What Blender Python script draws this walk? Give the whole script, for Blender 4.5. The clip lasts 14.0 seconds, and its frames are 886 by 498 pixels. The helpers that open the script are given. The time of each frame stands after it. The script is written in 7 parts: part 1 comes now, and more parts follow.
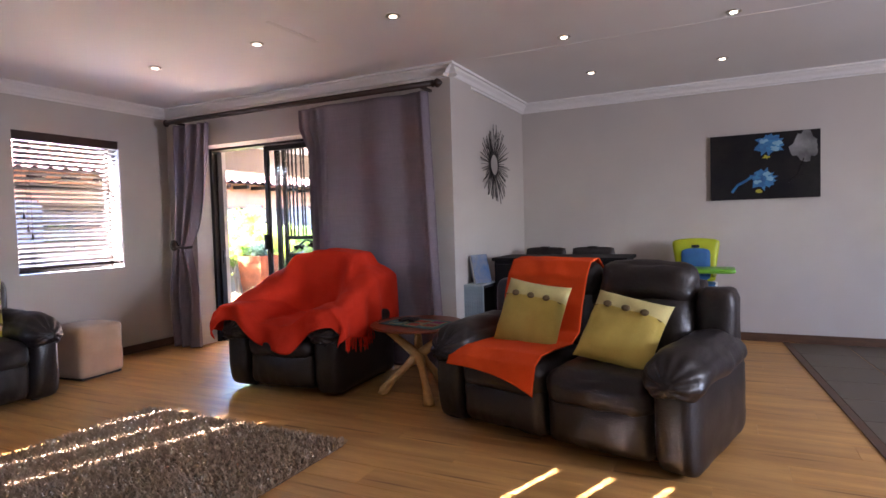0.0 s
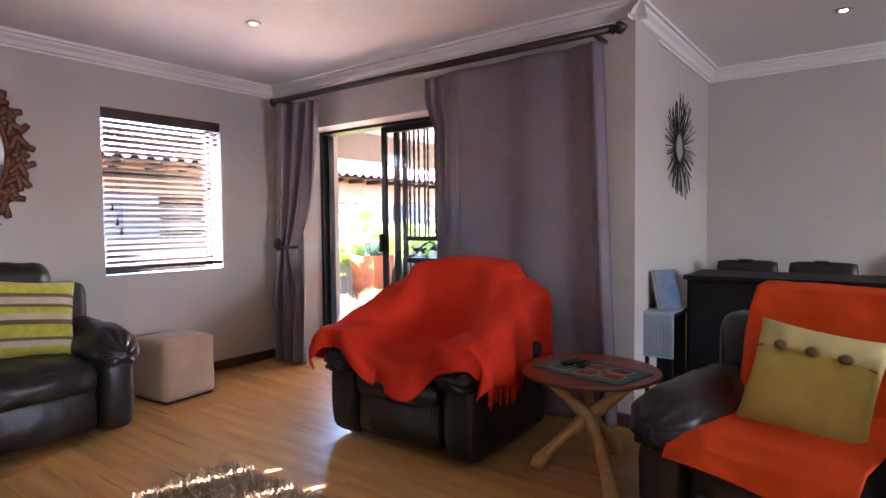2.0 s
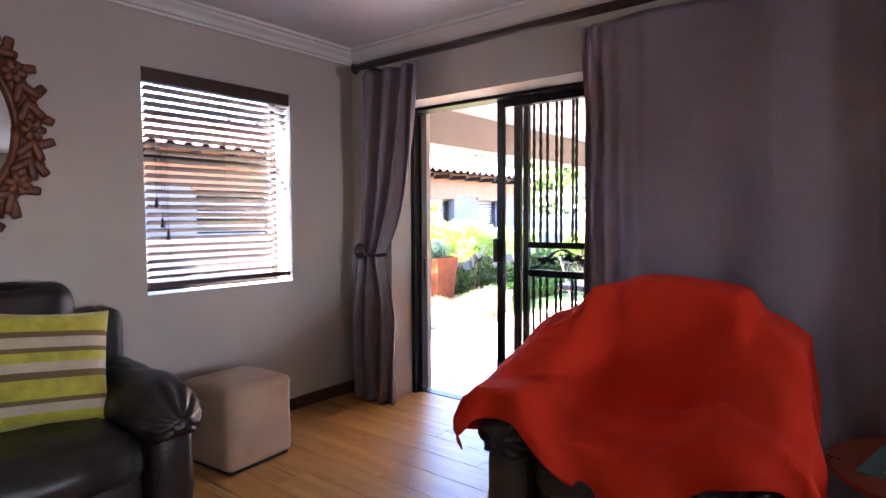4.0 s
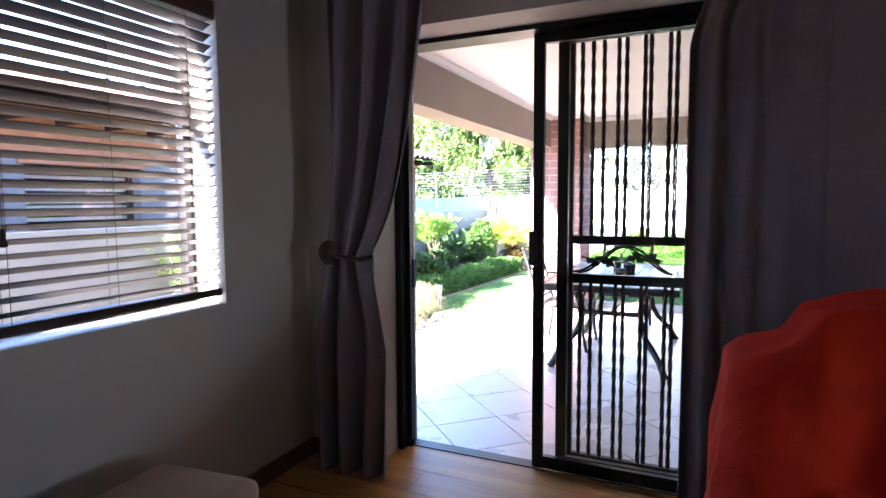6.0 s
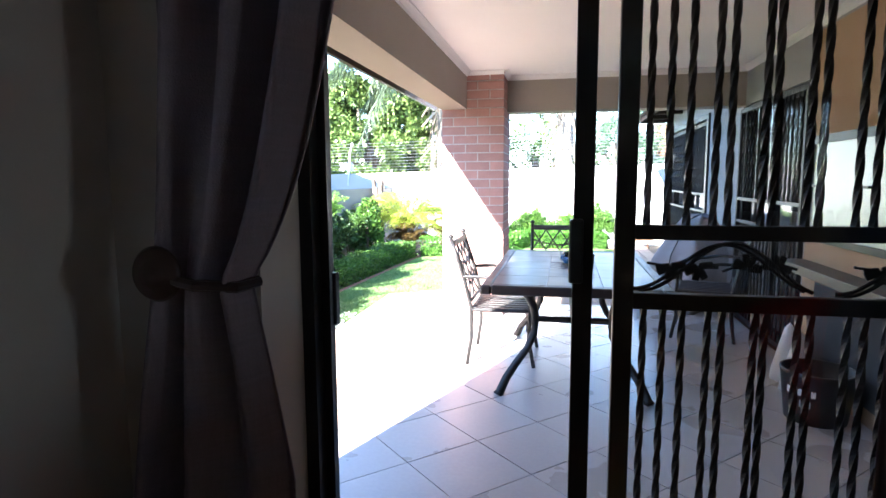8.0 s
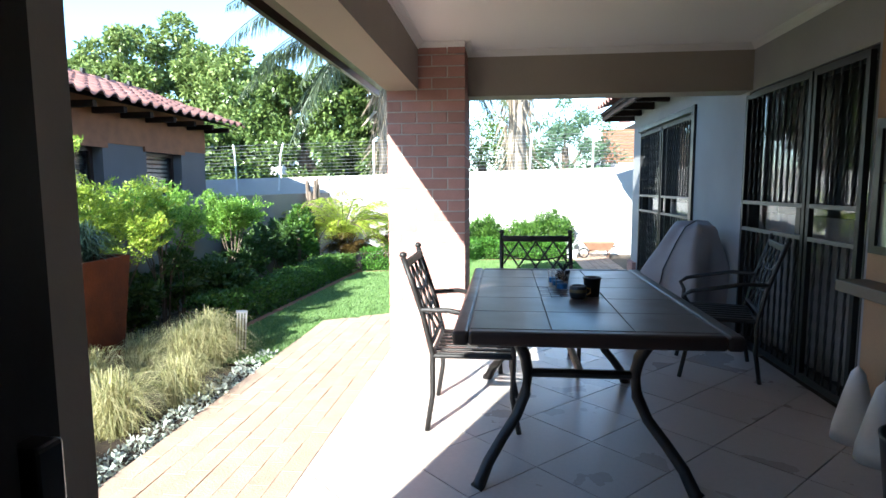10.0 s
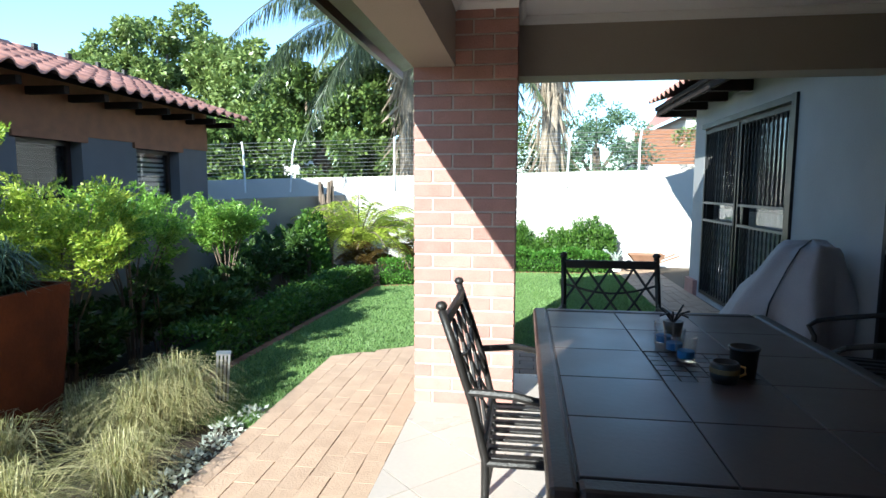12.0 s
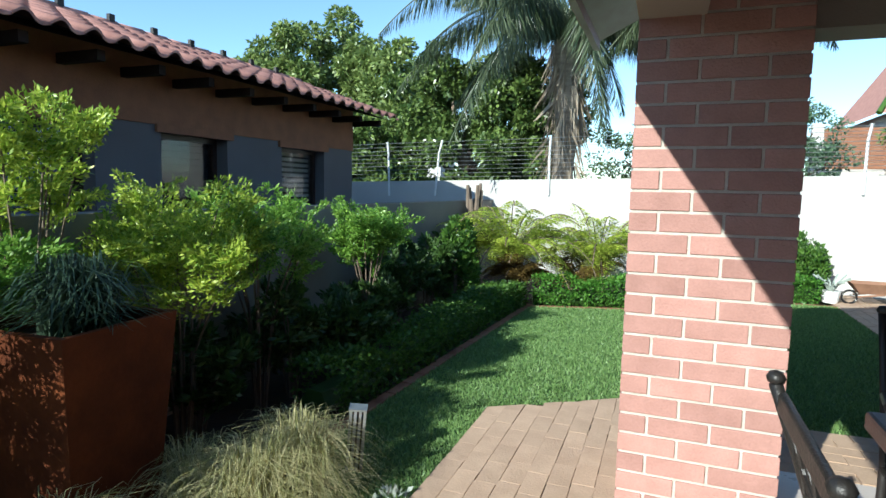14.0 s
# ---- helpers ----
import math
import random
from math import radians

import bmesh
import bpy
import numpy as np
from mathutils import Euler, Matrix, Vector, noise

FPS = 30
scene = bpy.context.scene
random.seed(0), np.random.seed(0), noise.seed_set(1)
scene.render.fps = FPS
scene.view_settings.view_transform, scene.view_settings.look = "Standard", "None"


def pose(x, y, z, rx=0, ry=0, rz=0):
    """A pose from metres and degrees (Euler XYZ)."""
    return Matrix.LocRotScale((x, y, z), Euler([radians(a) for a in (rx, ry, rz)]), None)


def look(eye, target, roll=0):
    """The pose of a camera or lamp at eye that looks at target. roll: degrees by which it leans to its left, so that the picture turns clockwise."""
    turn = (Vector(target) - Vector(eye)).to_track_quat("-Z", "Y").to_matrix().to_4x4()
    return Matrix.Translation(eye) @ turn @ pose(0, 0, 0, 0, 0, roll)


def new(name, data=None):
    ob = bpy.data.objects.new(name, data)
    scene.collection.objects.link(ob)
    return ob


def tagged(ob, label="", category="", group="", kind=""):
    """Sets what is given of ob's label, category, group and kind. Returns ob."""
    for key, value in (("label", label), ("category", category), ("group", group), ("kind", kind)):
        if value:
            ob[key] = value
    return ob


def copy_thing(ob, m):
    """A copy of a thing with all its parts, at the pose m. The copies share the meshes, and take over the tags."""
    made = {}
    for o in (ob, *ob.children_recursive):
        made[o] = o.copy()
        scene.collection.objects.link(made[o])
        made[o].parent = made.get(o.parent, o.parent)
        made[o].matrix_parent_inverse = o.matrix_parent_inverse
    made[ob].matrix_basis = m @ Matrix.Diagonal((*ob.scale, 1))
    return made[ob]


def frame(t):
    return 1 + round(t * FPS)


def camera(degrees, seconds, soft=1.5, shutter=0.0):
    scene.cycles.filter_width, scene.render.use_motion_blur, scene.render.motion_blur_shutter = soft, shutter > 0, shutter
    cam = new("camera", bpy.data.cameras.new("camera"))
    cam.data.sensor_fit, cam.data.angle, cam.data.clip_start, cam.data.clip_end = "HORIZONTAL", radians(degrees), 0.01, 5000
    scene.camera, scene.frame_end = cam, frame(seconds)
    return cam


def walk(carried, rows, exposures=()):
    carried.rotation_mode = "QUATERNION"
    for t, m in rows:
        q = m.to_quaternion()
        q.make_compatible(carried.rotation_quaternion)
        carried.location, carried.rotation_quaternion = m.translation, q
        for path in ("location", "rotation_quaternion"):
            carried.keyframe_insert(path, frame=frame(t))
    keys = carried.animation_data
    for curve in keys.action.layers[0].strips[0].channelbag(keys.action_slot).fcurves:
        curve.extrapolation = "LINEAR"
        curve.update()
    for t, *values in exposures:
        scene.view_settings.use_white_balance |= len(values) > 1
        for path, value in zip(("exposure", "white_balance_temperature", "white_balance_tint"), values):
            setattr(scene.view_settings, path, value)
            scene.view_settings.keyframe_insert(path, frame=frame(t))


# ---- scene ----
cam = camera(75.0, 14.0)
PATH = [
    (0, (0.777, -0.208, 1.219), (-0.104, 1.586, 1.13), -1.7),
    (0.5, (0.631, -0.016, 1.221), (-0.351, 1.724, 1.132), -1.4),
    (1, (0.42, 0.231, 1.219), (-0.658, 1.913, 1.133), -1.1),
    (1.5, (0.187, 0.472, 1.221), (-0.947, 2.117, 1.134), -0.8),
    (2, (-0.095, 0.708, 1.239), (-1.296, 2.305, 1.152), -0.6),
    (2.3, (-0.283, 0.778, 1.259), (-1.507, 2.356, 1.159), -0.8),
    (2.5, (-0.404, 0.841, 1.272), (-1.647, 2.405, 1.172), -0.4),
    (3, (-0.756, 0.931, 1.28), (-2.011, 2.484, 1.176), -0.2),
    (3.2, (-0.881, 0.983, 1.286), (-2.15, 2.525, 1.18), -0.3),
    (5.5, (-2.43, 1.526, 1.298), (-3.433, 3.251, 1.164), -0.4),
    (6, (-2.767, 1.746, 1.305), (-3.604, 3.555, 1.139), -0.4),
    (6.5, (-3.099, 1.985, 1.325), (-3.769, 3.857, 1.107), -0.2),
    (7, (-3.293, 2.271, 1.303), (-3.856, 4.176, 1.069), -0.5),
    (7.5, (-3.426, 2.581, 1.278), (-3.902, 4.509, 1.041), -0.4),
    (8, (-3.549, 2.913, 1.258), (-3.956, 4.856, 1.02), -0.3),
    (8.2, (-3.598, 3.017, 1.255), (-3.975, 4.966, 1.017), -0.3),
    (10.3, (-3.839, 4.192, 1.195), (-4.035, 6.171, 0.983), -0.1),
    (10.5, (-3.855, 4.299, 1.197), (-4.046, 6.278, 0.985), 0.0),
    (11, (-3.916, 4.568, 1.206), (-4.107, 6.548, 0.995), 0.0),
    (11.5, (-3.98, 4.81, 1.228), (-4.194, 6.787, 1.017), 0.1),
    (12, (-4.067, 5.07, 1.236), (-4.34, 7.04, 1.025), 0.2),
    (12.5, (-4.186, 5.3, 1.247), (-4.558, 7.254, 1.037), 0.4),
    (13, (-4.314, 5.528, 1.257), (-4.814, 7.453, 1.048), 0.7),
    (13.5, (-4.414, 5.757, 1.258), (-5.035, 7.647, 1.055), 0.9),
    (14, (-4.559, 5.979, 1.251), (-5.276, 7.835, 1.046), 1.1),
]
EXPOSURES = [(0.0, 6.2, 6450, 28), (1.5, 6.35, 6450, 28), (3.2, 6.2, 6450, 28), (5.5, 4.85, 6150, 23), (6.5, 4.2, 5900, 16), (8.2, 3.5, 5900, 11), (10.3, 2.03, 6000, 2), (11.0, 1.87, 6000, 0), (12.5, 1.34, 6000, -1), (14.0, 0.86, 6000, -2)]
walk(cam, [(t, look(eye, target, roll)) for t, eye, target, roll in PATH], EXPOSURES)

# ---- daylight ----
SUN_WAY = Vector((0.347, 0.938, -0.507)).normalized()
world = bpy.data.worlds.new("sky")
scene.world = world
world.use_nodes = True
sky = world.node_tree.nodes.new("ShaderNodeTexSky")
sky.sky_type, sky.sun_disc = "NISHITA", False
sky.sun_elevation, sky.sun_rotation = radians(27), radians(200.3)
sky.dust_density, sky.ozone_density, sky.air_density = 0.1, 3.0, 0.9
background = world.node_tree.nodes["Background"]
background.inputs["Strength"].default_value = 0.15
world.node_tree.links.new(sky.outputs["Color"], background.inputs["Color"])
sun_data = bpy.data.lights.new("sun", "SUN")
sun_data.energy, sun_data.angle, sun_data.color = 5.0, radians(0.5), (1.0, 0.96, 0.90)
sun = new("sun", sun_data)
sun.matrix_world = look((0, 0, 8), Vector((0, 0, 8)) + SUN_WAY)


def fill_light(name, eye, target, w, h, watts, color=(0.86, 0.93, 1.0)):
    """An added area lamp standing for sky light through an unseen window."""
    d = bpy.data.lights.new(name, "AREA")
    d.shape, d.size, d.size_y, d.energy, d.color = "RECTANGLE", w, h, watts, color
    o = new(name, d)
    o.matrix_world = look(eye, target)
    return o


# fill lamp added to brighten the room from its unseen east side
fill_light("east_fill_light", (4.95, 2.1, 1.5), (0, 2.1, 1.7), 0.95, 0.95, 1.9)

# ---- materials ----


def surf(name, a, b=None, scale=6.0, rough=0.6, bump=0.0, bscale=60.0, metal=0.0, stretch=(1, 1, 1), vary=0.0, fine=0.12, rvar=0.12, coords="Object", spec=0.5, sheen=0.0, back=0.0):
    """A node material: two colours mixed by a coarse noise, a finer grain, relief, and a change from piece to piece."""
    m = bpy.data.materials.new(name)
    m.use_nodes = True
    n, l = m.node_tree.nodes, m.node_tree.links
    p = n["Principled BSDF"]
    co = n.new("ShaderNodeTexCoord")
    mp = n.new("ShaderNodeMapping")
    mp.inputs["Scale"].default_value = stretch
    l.new(co.outputs[coords], mp.inputs["Vector"])
    info = n.new("ShaderNodeObjectInfo")
    shift = n.new("ShaderNodeVectorMath")
    shift.operation = "ADD"
    rnd = n.new("ShaderNodeMath")
    rnd.operation = "MULTIPLY"
    rnd.inputs[1].default_value = 37.0
    l.new(info.outputs["Random"], rnd.inputs[0])
    l.new(mp.outputs["Vector"], shift.inputs[0])
    l.new(rnd.outputs[0], shift.inputs[1])
    t1 = n.new("ShaderNodeTexNoise")
    t1.inputs["Scale"].default_value, t1.inputs["Detail"].default_value = scale, 5.0
    l.new(shift.outputs["Vector"], t1.inputs["Vector"])
    ramp = n.new("ShaderNodeValToRGB")
    ramp.color_ramp.elements[0].position, ramp.color_ramp.elements[1].position = 0.32, 0.68
    b = b or tuple(c * 0.82 for c in a)
    ramp.color_ramp.elements[0].color, ramp.color_ramp.elements[1].color = (*b, 1), (*a, 1)
    l.new(t1.outputs["Fac"], ramp.inputs["Fac"])
    t2 = n.new("ShaderNodeTexNoise")
    t2.inputs["Scale"].default_value, t2.inputs["Detail"].default_value = bscale, 6.0
    l.new(shift.outputs["Vector"], t2.inputs["Vector"])
    hsv = n.new("ShaderNodeHueSaturation")
    l.new(ramp.outputs["Color"], hsv.inputs["Color"])
    grain = n.new("ShaderNodeMapRange")
    grain.inputs["To Min"].default_value, grain.inputs["To Max"].default_value = 1 - fine, 1 + fine
    l.new(t2.outputs["Fac"], grain.inputs["Value"])
    piece = n.new("ShaderNodeMapRange")
    piece.inputs["To Min"].default_value, piece.inputs["To Max"].default_value = 1 - vary, 1 + vary
    l.new(info.outputs["Random"], piece.inputs["Value"])
    both = n.new("ShaderNodeMath")
    both.operation = "MULTIPLY"
    l.new(grain.outputs[0], both.inputs[0])
    l.new(piece.outputs[0], both.inputs[1])
    l.new(both.outputs[0], hsv.inputs["Value"])
    l.new(hsv.outputs["Color"], p.inputs["Base Color"])
    rr = n.new("ShaderNodeMapRange")
    rr.inputs["To Min"].default_value, rr.inputs["To Max"].default_value = max(0.02, rough - rvar), min(1, rough + rvar)
    l.new(t1.outputs["Fac"], rr.inputs["Value"])
    l.new(rr.outputs[0], p.inputs["Roughness"])
    p.inputs["Metallic"].default_value = metal
    p.inputs["Specular IOR Level"].default_value = spec
    if sheen:
        p.inputs["Sheen Weight"].default_value = sheen
    if back:
        tr = n.new("ShaderNodeBsdfTranslucent")
        l.new(hsv.outputs["Color"], tr.inputs["Color"])
        mx = n.new("ShaderNodeMixShader")
        mx.inputs["Fac"].default_value = back
        l.new(p.outputs["BSDF"], mx.inputs[1])
        l.new(tr.outputs["BSDF"], mx.inputs[2])
        l.new(mx.outputs["Shader"], n["Material Output"].inputs["Surface"])
    if bump:
        bp = n.new("ShaderNodeBump")
        bp.inputs["Strength"].default_value, bp.inputs["Distance"].default_value = bump, 0.01
        l.new(t2.outputs["Fac"], bp.inputs["Height"])
        l.new(bp.outputs["Normal"], p.inputs["Normal"])
    return m


def leafy(name, a, b, rough=0.5, back=0.35):
    """Foliage: each leaf takes its own tone between two greens."""
    m = bpy.data.materials.new(name)
    m.use_nodes = True
    n, l = m.node_tree.nodes, m.node_tree.links
    p = n["Principled BSDF"]
    geo = n.new("ShaderNodeNewGeometry")
    ramp = n.new("ShaderNodeValToRGB")
    ramp.color_ramp.elements[0].color, ramp.color_ramp.elements[1].color = (*a, 1), (*b, 1)
    l.new(geo.outputs["Random Per Island"], ramp.inputs["Fac"])
    l.new(ramp.outputs["Color"], p.inputs["Base Color"])
    p.inputs["Roughness"].default_value = rough
    tr = n.new("ShaderNodeBsdfTranslucent")
    l.new(ramp.outputs["Color"], tr.inputs["Color"])
    mx = n.new("ShaderNodeMixShader")
    mx.inputs["Fac"].default_value = back
    l.new(p.outputs["BSDF"], mx.inputs[1])
    l.new(tr.outputs["BSDF"], mx.inputs[2])
    l.new(mx.outputs["Shader"], n["Material Output"].inputs["Surface"])
    return m


def glass(name, tint=(1, 1, 1), rough=0.0):
    """A clear pane: mostly see-through, with a mirror gloss by angle."""
    m = bpy.data.materials.new(name)
    m.use_nodes = True
    n, l = m.node_tree.nodes, m.node_tree.links
    t = n.new("ShaderNodeBsdfTransparent")
    t.inputs["Color"].default_value = (*tint, 1)
    g = n.new("ShaderNodeBsdfGlossy")
    g.inputs["Roughness"].default_value = rough
    f = n.new("ShaderNodeLayerWeight")
    f.inputs["Blend"].default_value = 0.5
    steep = n.new("ShaderNodeMath")
    steep.operation = "POWER"
    steep.inputs[1].default_value = 4.5
    l.new(f.outputs["Facing"], steep.inputs[0])
    gloss = n.new("ShaderNodeMapRange")
    gloss.inputs["To Min"].default_value, gloss.inputs["To Max"].default_value = 0.025, 0.7
    l.new(steep.outputs[0], gloss.inputs["Value"])
    mx = n.new("ShaderNodeMixShader")
    l.new(gloss.outputs[0], mx.inputs["Fac"])
    l.new(t.outputs["BSDF"], mx.inputs[1])
    l.new(g.outputs["BSDF"], mx.inputs[2])
    l.new(mx.outputs["Shader"], n["Material Output"].inputs["Surface"])
    return m


def glow(name, color, strength):
    m = bpy.data.materials.new(name)
    m.use_nodes = True
    p = m.node_tree.nodes["Principled BSDF"]
    p.inputs["Base Color"].default_value = (0.8, 0.8, 0.8, 1)
    p.inputs["Emission Color"].default_value = (*color, 1)
    p.inputs["Emission Strength"].default_value = strength
    return m


def planks(name):
    """Oak-look laminate: long grain, darker streaks and small knots, each plank with its own cut of the print."""
    m = surf(name, (0.60, 0.325, 0.110), (0.42, 0.205, 0.060), 3.0, 0.38, 0.04, 40, spec=0.30, stretch=(0.45, 4.5, 1), vary=0.07, fine=0.20, rvar=0.07)
    n, l = m.node_tree.nodes, m.node_tree.links
    p = n["Principled BSDF"]
    shift = next(x for x in n if x.type == "VECT_MATH")
    hsv = next(x for x in n if x.type == "HUE_SAT")
    warp = n.new("ShaderNodeMapping")
    warp.inputs["Scale"].default_value = (0.62, 1.25, 1.0)
    l.new(shift.outputs["Vector"], warp.inputs["Vector"])
    cells = n.new("ShaderNodeTexVoronoi")
    cells.inputs["Scale"].default_value = 3.2
    l.new(warp.outputs["Vector"], cells.inputs["Vector"])
    ring = n.new("ShaderNodeTexNoise")
    ring.inputs["Scale"].default_value, ring.inputs["Detail"].default_value = 9.0, 4.0
    l.new(warp.outputs["Vector"], ring.inputs["Vector"])
    total = n.new("ShaderNodeMath")
    total.operation = "MULTIPLY_ADD"
    total.inputs[1].default_value = 0.30
    l.new(ring.outputs["Fac"], total.inputs[0])
    l.new(cells.outputs["Distance"], total.inputs[2])
    ramp = n.new("ShaderNodeValToRGB")
    e = ramp.color_ramp.elements
    e[0].position, e[0].color = 0.20, (0.30, 0.22, 0.16, 1)
    e[1].position, e[1].color = 0.37, (1, 1, 1, 1)
    l.new(total.outputs[0], ramp.inputs["Fac"])
    mix = n.new("ShaderNodeMix")
    mix.data_type, mix.blend_type = "RGBA", "MULTIPLY"
    mix.inputs["Factor"].default_value = 0.85
    l.new(hsv.outputs["Color"], mix.inputs["A"])
    l.new(ramp.outputs["Color"], mix.inputs["B"])
    l.new(mix.outputs["Result"], p.inputs["Base Color"])
    return m


def weave(name, a, b, rough=0.9, back=0.06, slub=(260.0, 14.0)):
    """Woven cloth: fine uneven threads running both ways."""
    m = surf(name, a, b, 2.2, rough, 0.25, 240, fine=0.10, back=back)
    n, l = m.node_tree.nodes, m.node_tree.links
    hsv = next(x for x in n if x.type == "HUE_SAT")
    co = next(x for x in n if x.type == "TEX_COORD")
    value = next(x for x in l if x.to_socket == hsv.inputs["Value"]).from_socket
    for scale in ((slub[0], slub[0], slub[1]), (slub[1] * 0.7, slub[1] * 0.7, slub[0] * 0.8)):
        mp = n.new("ShaderNodeMapping")
        mp.inputs["Scale"].default_value = scale
        l.new(co.outputs["Object"], mp.inputs["Vector"])
        t = n.new("ShaderNodeTexNoise")
        t.inputs["Scale"].default_value, t.inputs["Detail"].default_value = 1.0, 2.0
        l.new(mp.outputs["Vector"], t.inputs["Vector"])
        r = n.new("ShaderNodeMapRange")
        r.inputs["From Min"].default_value, r.inputs["From Max"].default_value = 0.3, 0.7
        r.inputs["To Min"].default_value, r.inputs["To Max"].default_value = 0.955, 1.045
        l.new(t.outputs["Fac"], r.inputs["Value"])
        mul = n.new("ShaderNodeMath")
        mul.operation = "MULTIPLY"
        l.new(value, mul.inputs[0])
        l.new(r.outputs[0], mul.inputs[1])
        value = mul.outputs[0]
    l.new(value, hsv.inputs["Value"])
    return m


